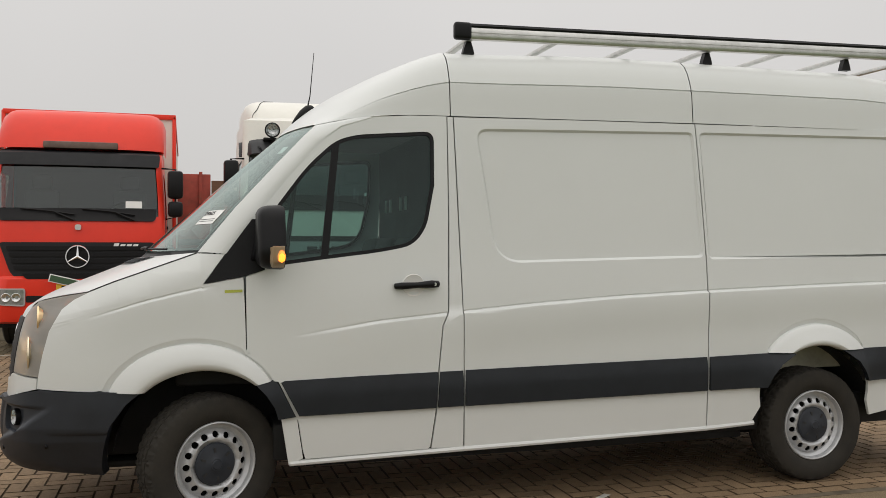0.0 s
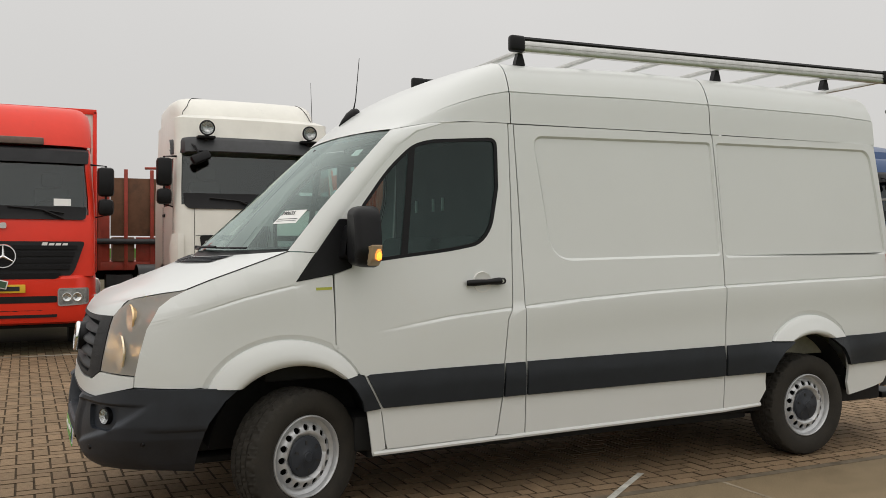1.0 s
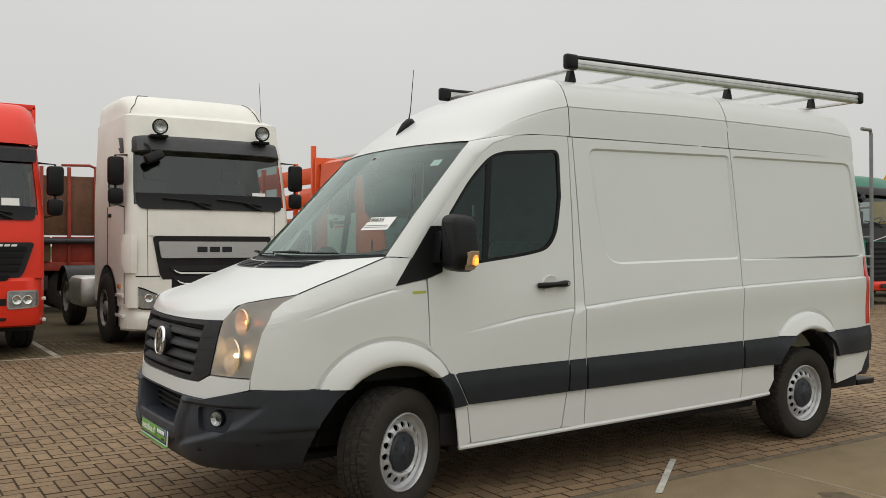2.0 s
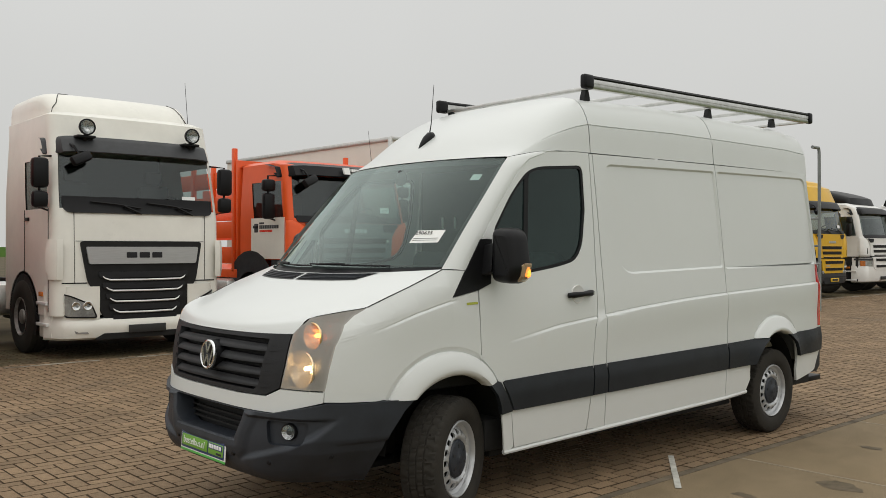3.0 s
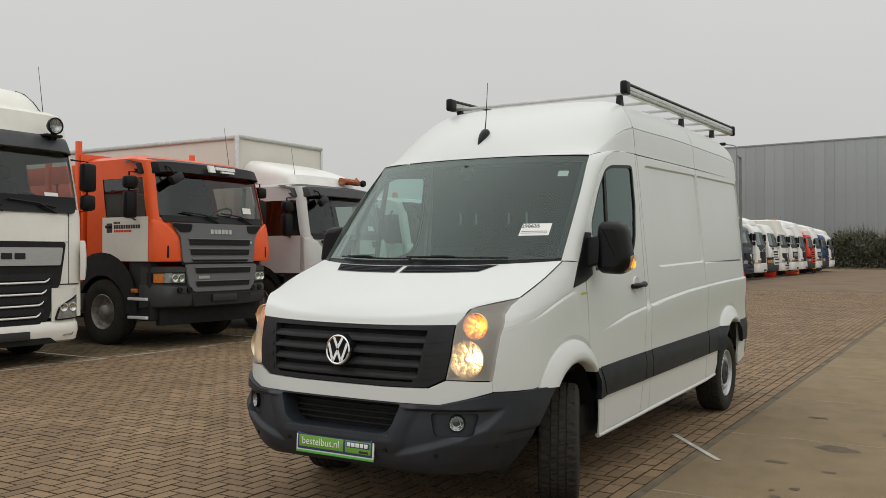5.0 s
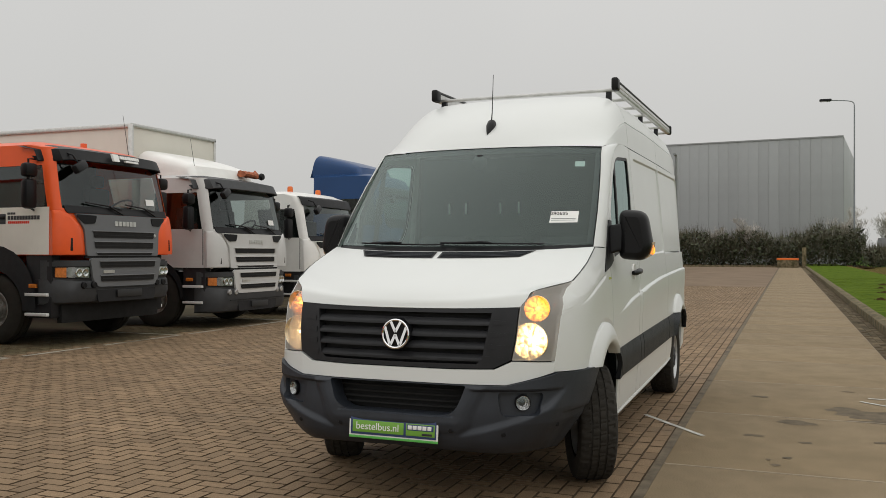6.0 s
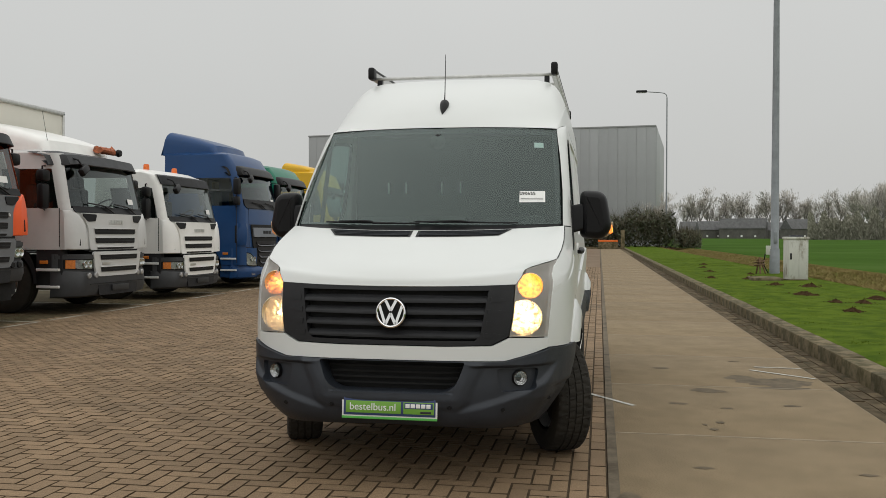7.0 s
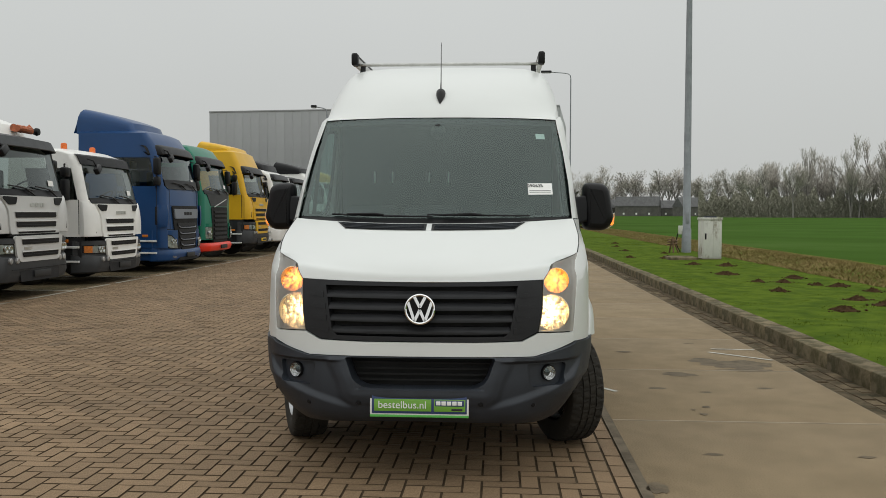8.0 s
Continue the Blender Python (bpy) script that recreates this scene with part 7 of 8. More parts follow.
    part("chassis_rail", bm, M_UNDER_SHADE, t)
    box("sump", (-0.45, 0.35, 0.42), (0.45, 1.9, 0.95), M_UNDER_SHADE, t)
    box("front_axle", (-0.95, c.get("axle", 1.38) - 0.07, 0.40), (0.95, c.get("axle", 1.38) + 0.07, 0.56), M_UNDER_SHADE, t)
    box("underrun_beam", (-1.05, 0.22, 0.34), (1.05, 0.32, 0.62), M_UNDER_SHADE, t)
    # added unseen blocks that close the underside and darken the ground beneath
    if fine:
        box("added_gearbox", (-0.40, 1.9, 0.45), (0.40, 3.2, 0.95), M_UNDER_SHADE, t, bevel=0.05)
        box("added_battery_box", (-1.05, 2.15, 0.40), (-0.48, 3.1, 0.95), M_UNDER_SHADE, t, bevel=0.03)
        box("added_air_tank", (0.48, 2.15, 0.40), (1.05, 3.1, 0.95), M_UNDER_SHADE, t, bevel=0.10)
        box("added_drive_axle", (-0.95, length - 1.12, 0.38), (0.95, length - 0.88, 0.70), M_UNDER_SHADE, t, bevel=0.05)
    axle = c.get("axle", 1.38)
    for sg in (-1, 1):
        bm = bmesh.new()
        arch = [Vector((sg * (w - 0.30), axle + 0.60 * math.cos(radians(a)), 0.52 + 0.60 * math.sin(radians(a)))) for a in range(0, 181, 15)]
        arch2 = [Vector((sg * w, p.y, p.z)) for p in arch]
        arch3 = [Vector((sg * w, axle + 0.68 * math.cos(radians(a)), 0.52 + 0.68 * math.sin(radians(a)))) for a in range(0, 181, 15)]
        if c["style"] in ("scania", "axor"):
            r_o = max(0.72, 0.97 + c.get("sink", -0.23))
            arch2 = [Vector((sg * (w + 0.012), p.y, p.z)) for p in arch2]
            arch3 = [Vector((sg * (w + 0.012), axle + (0.06 + 0.82 * r_o) * math.cos(radians(a)), 0.52 + r_o * math.sin(radians(a)) ** 0.8)) for a in range(0, 181, 15)]
        add_grid(bm, [arch, arch2, arch3])
        part("mudguard", bm, M_GRILLE, t)
        bm = bmesh.new()
        xa, xb = sorted((sg * (w - 0.20), sg * (w - 0.02)))
        low_cab = zb < 0.9
        add_box(bm, (xa, 0.26, 0.28 if low_cab else 0.42), (xb, axle - 0.62, zb + 0.02), 0.03)
        stp = part("step_box", bm, P if c["style"] == "daf" else M_GRILLE, t)
        for zz in (0.45, 0.74):
            box("tread", (sg * w - 0.035, 0.30, zz), (sg * w + 0.035, axle - 0.66, zz + 0.045), M_BRIGHT, stp, bevel=0.006)
        box("side_lamp", (sg * w - 0.02, 0.52, 0.86), (sg * w + 0.015, 0.66, 0.92), M_AMBER, stp, bevel=0.006)
        # flat near-black sheet on the cab side stands in for the arch's shade
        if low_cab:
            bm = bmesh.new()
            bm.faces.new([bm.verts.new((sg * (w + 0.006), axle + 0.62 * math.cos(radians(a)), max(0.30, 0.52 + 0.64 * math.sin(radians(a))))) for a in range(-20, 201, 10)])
            part("arch_shade", bm, M_UNDER_SHADE, t, smooth=False)
        side_wheel(t, sg * (w - (0.10 if low_cab else 0.16)), axle, sg)
        side_wheel(t, sg * (w - 0.20), length - 1.0, sg)
        if fine:
            box("fuel_tank", (sg * (w - 0.08) - 0.28, depth + 0.15, 0.48), (sg * (w - 0.08) + 0.28, depth + 1.15, 0.98), M_ALU, t, "aluminium fuel tank", bevel=0.10)
    load = c.get("load")
    if load == "box":
        zt = c["box_top"]
        bx = box("box_body", (-1.27, depth + 0.12, 1.05), (1.27, depth + c.get("box_len", 5.5), zt), M_BOXSIDE, t, "plain pale box body", bevel=0.02)
        for sg in (-1, 1):
            box("corner_post", (sg * 1.275 - 0.04, depth + 0.09, 1.05), (sg * 1.275 + 0.02, depth + 0.19, zt + 0.01), c.get("post", M_ALU), bx, bevel=0.02)
            box("top_rail", (sg * 1.275 - 0.03, depth + 0.12, zt - 0.06), (sg * 1.275 + 0.015, depth + c.get("box_len", 5.5), zt + 0.025), c.get("post", M_ALU), bx, bevel=0.01)
        box("front_rail", (-1.29, depth + 0.09, zt - 0.05), (1.29, depth + 0.16, zt + 0.03), c.get("post", M_ALU), bx, bevel=0.01)
    elif load == "stakes":
        fm_ = empty("stake_body")
        fm_.parent = t
        hp = P_ORANGE
        box("headboard", (-1.24, depth + 0.10, 1.1), (1.24, depth + 0.16, 3.10), hp, fm_, "orange steel headboard", bevel=0.01)
        box("deck", (-1.26, depth + 0.10, 1.0), (1.26, length, 1.15), hp, fm_, bevel=0.01)
        for sg in (-1, 1):
            for k in range(6):
                y = depth + 0.2 + 0.8 * k
                box("stake", (sg * 1.22 - 0.04, y, 1.1), (sg * 1.22 + 0.04, y + 0.08, 3.32 if k == 0 else 3.05), hp, fm_, bevel=0.006)
            for k in range(4):
                box("board", (sg * 1.20 - 0.02, depth + 0.2, 1.25 + 0.46 * k), (sg * 1.20 + 0.02, length, 1.55 + 0.46 * k), hp, fm_, bevel=0.006)
        # holes drawn as white plates, the daylight behind put into their colour
        for i in range(9):
            for j in range(3):
                box("mesh_hole_daylight", (-1.02 + 0.09 * j, depth + 0.092, 2.05 + 0.10 * i), (-0.96 + 0.09 * j, depth + 0.102, 2.11 + 0.10 * i), M_PAPER, fm_, bevel=0)
    elif load == "tractor":
        lathe("fifth_wheel", [(0, -0.08), (0.48, -0.08), (0.50, 0.0), (0, 0.02)], M_UNDER_SHADE, t, "", 24, Matrix.Translation((0, length - 1.2, 1.05)) @ pose(0, 0, 0, 90, 0, 0))
        for sg in (-1, 1):
            bm = bmesh.new()
            a0 = [Vector((sg * (w - 0.55), length - 1.0 + 0.62 * math.cos(radians(a)), 0.5 + 0.62 * math.sin(radians(a)))) for a in range(10, 171, 16)]
            add_grid(bm, [a0, [p + Vector((sg * 0.55, 0, 0)) for p in a0]])
            part("rear_mudguard", bm, M_BLACK, t)
    return t

def front_bars(z):
    """Writing that stands as plain bars on a sun visor."""
    return [("print_bar", -0.04, 0.40, z + 0.010, z + 0.060, M_PAPER, -0.205), ("print_bar", 0.06, 0.36, z - 0.035, z - 0.005, M_PAPER, -0.205), ("emblem", -0.20, -0.08, z - 0.04, z + 0.075, M_PAPER, -0.205)]

lorry(-1.53, "red cab lorry with black grille and a pale box body", dict(paint=P_RED, style="axor", ws0=1.90, ws1=2.66, top=2.86, w=1.16, depth=1.75, base=1.05, bump=(0.40, 1.06), bumper=P_RED, lampz=(0.66, 0.88), lampx=(0.68, 1.06), amber=False, flush=M_GRILLE, spoiler=(3.47, P_RED, 0.36, 0.95), load="box", box_top=3.60, box_len=6.0, post=P_RED, plate=M_YPLATE, length=7.5))
lorry(1.94, "cream white tractor lorry with chrome-striped black grille and roof lamps", dict(paint=P_CREAM, style="daf", ws0=2.08, ws1=2.90, top=3.40, lean=0.38, depth=2.25, base=0.60, bump=(0.26, 0.55), bumper=P_CREAM, lampz=(0.575, 0.90), lampx=(0.70, 1.14), amber=False, visor=M_DGREY, fairing=True, spoiler=(3.78, P_CREAM, 0.58, 1.15), spots=(-0.78, 0.78), aerial=1.0, load="tractor", length=6.0))
lorry(5.68, "orange and grey flatbed lorry with a staked orange body", dict(paint=P_ORANGE, style="scania", grille=P_GREY, low=M_DGREY, sink=0.0, ws0=2.03, ws1=2.78, top=2.97, depth=1.75, base=1.34, bump=(0.62, 0.98), lampz=(1.0, 1.165), lampx=(0.77, 1.18), lit_spots=False, visor=M_BLACK, load="stakes", length=8.0, beacons=(), aerial=0.9,
      marks=[("door_panel", 0.285, 1.36, 1.35, 2.045, P_CREAM), ("emblem", 1.12, 1.25, 1.80, 1.95, M_PRINT), ("print_bar", 0.46, 1.09, 1.862, 1.922, M_PRINT), ("print_bar", 0.93, 1.09, 1.940, 1.972, M_PRINT), ("print_bar", 0.66, 1.08, 1.805, 1.842, P_RED)], front_marks=front_bars(2.835)))
lorry(9.13, "silver grey lorry with a white box body and roof deflector", dict(paint=P_SILVER, style="scania", grille=P_SILVER, low=M_DGREY, sink=-0.235, ws0=1.81, ws1=2.60, top=2.76, depth=1.75, base=1.105, bump=(0.28, 0.74), lampz=(0.765, 0.93), lampx=(0.77, 1.18), visor=M_DGREY, spoiler=(3.30, P_WHITE, 0.55, 1.70), load="box", box_top=3.78, box_len=7.0, length=8.5, aerial=-0.9, bundle=0.55), y0=13.17)
lorry(12.62, "white day-cab lorry with beacons and a slatted white grille", dict(paint=P_WHITE, style="scania", grille=P_WHITE, low=M_DGREY, sink=-0.37, ws0=1.71, ws1=2.46, top=2.68, depth=1.75, base=0.97, bump=(0.23, 0.60), lampz=(0.63, 0.79), lampx=(0.77, 1.18), flush=M_GRILLE, beacons=(-0.9, 0.35), length=7.0), y0=13.22)
lorry(16.52, "dark blue tractor lorry with a high roof spoiler", dict(paint=P_BLUE, style="daf", ws0=2.10, ws1=2.92, top=3.40, depth=2.25, base=0.60, bump=(0.26, 0.55), bumper=P_BLUE, lampz=(0.575, 0.92), lampx=(0.72, 1.13), amber=False, visor=M_BLACK, spoiler=(3.98, P_BLUE, 0.80, 2.1), load="tractor", length=6.0, strip=M_STRIP2, band=M_STRIP2), y0=13.18)
lorry(19.65, "green tractor lorry with grey grille and red bumper lip", dict(paint=P_GREEN, style="volvo", ws0=2.05, ws1=2.85, top=3.30, depth=2.2, base=0.70, bump=(0.35, 0.60), bumper=P_RED, lampz=(0.72, 1.05), lampx=(0.82, 1.14), amber=False, visor=M_BLACK, load="tractor", length=6.0))
lorry(24.0, "yellow high-roofed tractor lorry with black bumper", dict(paint=P_YELLOW, style="scania", grille=P_YELLOW, low=M_DGREY, sink=-0.1, ws0=2.05, ws1=2.80, top=3.45, depth=2.2, base=1.24, bump=(0.42, 0.88), lampz=(0.90, 1.06), lampx=(0.77, 1.18), visor=M_BLACK, spoiler=(3.80, P_YELLOW, 0.6, 1.6), load="tractor", length=6.0, plate=M_YPLATE))
FAR = [(27.75, P_WHITE, M_BLACK, "scania", P_WHITE, 3.0, 3.55, "white"), (30.7, P_SILVER, P_SILVER, "volvo", M_DGREY, 2.9, 0, "silver"), (34.2, P_WHITE, M_BLACK, "axor", M_DGREY, 3.2, 3.7, "white"), (37.7, P_WHITE, P_WHITE, "scania", P_DGREEN, 2.9, 0, "white and green"),
       (41.2, P_CREAM, P_YELLOW, "volvo", P_CREAM, 3.0, 3.7, "cream"), (44.7, P_NAVY, P_NAVY, "axor", P_NAVY, 3.0, 0, "navy"), (48.2, P_WHITE, P_WHITE, "volvo", P_WHITE, 3.1, 3.7, "white"), (51.7, P_WHITE, P_WHITE, "scania", M_DGREY, 3.2, 0, "white"), (55.2, P_CREAM, P_CREAM, "axor", P_CREAM, 3.6, 0, "cream"),
       (58.7, P_WHITE, P_WHITE, "daf", P_WHITE, 3.2, 3.8, "white"), (62.2, P_WHITE, P_WHITE, "volvo", P_WHITE, 3.4, 3.9, "white"), (65.7, P_RED, P_RED, "scania", M_DGREY, 2.9, 0, "red"), (69.2, P_WHITE, P_WHITE, "daf", P_WHITE, 3.3, 3.8, "white"), (72.7, P_BLUE, P_BLUE, "scania", M_DGREY, 3.0, 0, "blue"), (76.2, P_WHITE, P_WHITE, "volvo", P_WHITE, 3.1, 3.7, "white")]
for x, p, sp, stl, lw, tp, zt, col in FAR:
    lorry(x, col + " lorry parked far along the row", dict(paint=p, style=stl, low=lw, bumper=lw, fine=False, sink=-0.05, base=1.26 if stl == "scania" else 0.98, ws0=1.95, ws1=2.72, top=tp, depth=2.1, bump=(0.40, 0.95), visor=M_BLACK if x < 40 else None, spoiler=(zt, sp, 0.5, 1.7) if zt else None, length=6.5, beacons=(0.2,) if x in (48.2, 55.2, 65.7) else ()))
# rusty staked trailer behind the first lorries
tr = empty("stake_trailer", "rusty red trailer with steel stakes behind the lorries", "trailer", m=pose(1.0, 21.9, 0))
M_PLY = mat("weathered_ply", (0.15, 0.075, 0.040), 0.8, vary=0.3, scale=2.0, dirt=((0.07, 0.04, 0.025), 3.0, 0.52, 0.6))
box("side_board", (-1.9, 0.0, 1.15), (-0.42, 0.06, 3.25), M_RUST, tr, bevel=0.01)
box("ply_board", (-0.40, 0.0, 1.75), (1.2, 0.05, 3.10), M_PLY, tr, "weathered brown plywood panel", bevel=0.006)
box("tool_locker", (-0.36, -0.06, 1.15), (0.12, 0.4, 1.72), M_PLY, tr, bevel=0.02)
box("tail_board", (0.16, 0.0, 1.15), (1.2, 0.06, 1.72), M_RUST, tr, bevel=0.01)
box("deck", (-1.9, -0.02, 0.95), (1.2, 2.4, 1.15), M_RUST, tr, bevel=0.01)
for k in range(6):
    box("stake", (-1.85 + 0.58 * k, -0.07, 0.95), (-1.77 + 0.58 * k, 0.0, 3.9 if k in (0, 1) else 3.3), M_RUST, tr, bevel=0.006)
tube("end_hoop", [(0.35, -0.03, 3.34), (0.95, -0.03, 3.36), (1.10, -0.03, 3.30), (1.16, -0.03, 3.15), (1.16, -0.03, 1.2)], 0.03, M_RUST, tr)
tube("guard_rail", [(-1.9, -0.12, 1.62), (1.2, -0.12, 1.62)], 0.07, M_DGREY, tr, n=10)
box("chassis_beam", (-1.9, 0.5, 0.72), (1.2, 0.62, 0.95), M_UNDER_SHADE, tr, bevel=0.01)
box("axle_box", (-0.5, 0.1, 0.5), (0.1, 0.5, 0.85), M_DGREY, tr, bevel=0.03)
for x in (-1.3, 0.6):
    lorry_wheel(tr, x, 0.3, -1).matrix_basis = pose(x, 0.25, 0.53)
    lorry_wheel(tr, x, 2.1, -1).matrix_basis = pose(x, 2.1, 0.53, 0, 0, 180)

# small things by the far lorries
stp = empty("step_stool", "red steel step stool beside the far lorries", "step", m=pose(54.9, 14.24, 0))
for k in range(2):
    box("tread", (-0.3, -0.3 + 0.3 * k, 0.30 + 0.30 * k), (0.3, 0.0 + 0.3 * k, 0.36 + 0.30 * k), P_RED, stp)
for x in (-0.28, 0.28):
    box("side", (x - 0.03, -0.3, 0), (x + 0.03, 0.3, 0.34), P_RED, stp)
    box("post", (x - 0.03, 0.24, 0.3), (x + 0.03, 0.3, 0.95), P_RED, stp)
bn = empty("waste_bin", "orange-red wheeled waste bin by the far lorries", "bin", m=pose(62.1, 14.14, 0))
box("body", (-0.4, -0.4, 0.05), (0.4, 0.4, 1.25), P_ORANGE, bn, bevel=0.05)
box("lid", (-0.44, -0.44, 1.25), (0.44, 0.44, 1.36), P_ORANGE, bn, bevel=0.04)
ct = empty("tool_cart", "yellow tool cart by the far lorries", "cart", m=pose(68.8, 14.04, 0))
box("tray", (-0.7, -0.4, 0.35), (0.7, 0.4, 0.95), P_YELLOW, ct, bevel=0.03)
for x in (-0.5, 0.5):
    lathe("wheel", [(0, -0.05), (0.18, -0.05), (0.2, 0.0), (0.18, 0.05), (0, 0.05)], M_RUBBER, ct, "", 16, Matrix.Translation((x, -0.35, 0.2)))
    lathe("wheel", [(0, -0.05), (0.18, -0.05), (0.2, 0.0), (0.18, 0.05), (0, 0.05)], M_RUBBER, ct, "", 16, Matrix.Translation((x, 0.35, 0.2)))
tube("handle", [(0.7, 0, 0.9), (1.0, 0, 1.2)], 0.03, P_YELLOW, ct)

# ---- distance: hall, hedge, lamp posts, cabinet, trees, houses ----
M_CLAD = mat("steel_cladding", (0.36, 0.37, 0.375), 0.5, vary=0.08, scale=0.15, bump=0.1, bump_scale=3, rand=0.05)
M_SEAM = mat("cladding_seam", (0.32, 0.325, 0.33), 0.6)
M_TRESTLE = mat("rusty_trestle", (0.15, 0.09, 0.05), 0.85, vary=0.4, scale=8)
M_POLE = mat("galvanised_pole", (0.27, 0.29, 0.31), 0.6, metal=0.2, vary=0.2, scale=3)
M_CABINET = mat("weathered_cabinet", (0.60, 0.60, 0.55), 0.6, vary=0.1, scale=4, dirt=((0.20, 0.17, 0.11), 2.6, 0.52, 0.85), stretch=(1, 1, 0.5))
# bark and twig tones are paled to carry the haze of distance
M_HAZED_BARK = mat("hazed_bark", (0.26, 0.245, 0.225), 0.95, spec=0.1, vary=0.3, scale=5)
M_HAZED_TWIG = mat("hazed_twig", (0.50, 0.470, 0.430), 0.95, spec=0.1, rand=0.15, island=True)
M_BUSH = mat("bush_leaf", (0.050, 0.060, 0.027), 0.7, rand=0.5, island=True)
M_BUSH2 = mat("bush_twig", (0.105, 0.095, 0.060), 0.9, rand=0.4, island=True)
M_HOUSE = mat("far_house", (0.11, 0.105, 0.095), 0.8, vary=0.3, scale=0.3)
M_ROOF = mat("far_roof", (0.10, 0.10, 0.10), 0.7, vary=0.3, scale=0.5)

# hall with vertical cladding panels
hall = empty("industrial_hall", "large grey steel-clad hall with vertical panels", "building", m=pose(112, VAN_Y - 8.25, 0))
HL, HH, SK = 49.0, 15.7, 5.0
hall.matrix_basis = pose(112, VAN_Y - 8.25, 0, 0, 0, -math.degrees(math.atan2(SK, HL)))
box("core", (0.25, 0.15, 0), (30, HL - 0.15, HH - 0.2), M_SEAM, hall, bevel=0)
pw = HL / 40
panel_mesh = None
for k in range(40):
    if panel_mesh is None:
        ob = box("panel", (0, 0.006, 0.0), (0.25, pw - 0.006, HH - 0.05), M_CLAD, hall, bevel=0.012)
        panel_mesh = ob.data
    else:
        ob = new("panel", panel_mesh)
        ob.parent = hall
    ob.location = (0, k * pw, 0)
box("coping", (-0.06, -0.05, HH - 0.10), (0.5, HL + 0.05, HH + 0.10), M_SEAM, hall, bevel=0.02)
box("side_wall", (0.2, -0.10, 0), (30, 0.12, HH - 0.05), M_CLAD, hall, bevel=0.02)

# leafy and twiggy scrub
def scrub(name, label, x0, x1, y0, y1, h, leaves, twigs, seed, bumps=0.5, leaf=0.16):
    r = random.Random(seed)
    ob = empty(name, label, "hedge", m=pose(x0, y0, 0))
    def height(x, y):
        return h * (0.72 + bumps * noise.noise(Vector((x * 0.22 + seed, y * 0.22, 0))) + 0.3 * noise.noise(Vector((x * 0.8, y * 0.8, seed))))
    for nm, count, material, hi in (("foliage", leaves, M_BUSH, 1.0), ("brush", twigs, M_BUSH2, 1.25)):
        verts, faces = [], []
        for i in range(count):
            x, y = r.uniform(0, x1 - x0), r.uniform(0, y1 - y0)
            z = height(x, y) * hi * (r.random() ** 0.7)
            j = len(verts)
            if nm == "foliage":
                a, b = r.uniform(0, 6.283), r.uniform(-1, 1)
                u = Vector((math.cos(a), math.sin(a), b)) * leaf * r.uniform(0.6, 1.6)
                v = Vector((-math.sin(a), math.cos(a), r.uniform(-1, 1))) * leaf * r.uniform(0.4, 1.0)
                p = Vector((x, y, z))
                verts += [p - u, p + v, p + u, p - v]
                faces.append((j, j + 1, j + 2, j + 3))
            else:
                d = Vector((r.uniform(-0.5, 0.5), r.uniform(-0.5, 0.5), 1.0)) * r.uniform(0.4, 1.3)
                p = Vector((x, y, z * 0.8))
                q = Vector((-d.y, d.x, 0)).normalized() * 0.02
                verts += [p - q, p + q, p + d]
                faces.append((j, j + 1, j + 2))
        me = bpy.data.meshes.new(nm)
        me.from_pydata([tuple(v) for v in verts], [], faces)
        me.materials.append(material)
        c = new(nm, me)
        c.parent = ob
        tagged(c, "", "", "", "stuff")
    return ob
scrub("hedge", "dark overgrown hedge in front of the hall", 93, 97, VAN_Y - 9.5, VAN_Y + 34, 4.4, 15000, 26000, 2)
scrub("far_scrub", "low brown scrub on the ditch bank by the lamp post", 92, 104, VAN_Y - 12.0, VAN_Y - 10.0, 1.7, 1200, 2500, 5, leaf=0.12)
tagged(box("end_kerb", (90.0, KERB_Y, -0.2), (90.4, 60, 0.15), M_KERB, bevel=0.02), "low kerb closing the end of the yard", "kerb", "", "structure")
flat("back_soil", 90.3, VAN_Y - 10, 112, 70, 0.03, M_SOIL, "dark soil strip under the hedge", "ground")

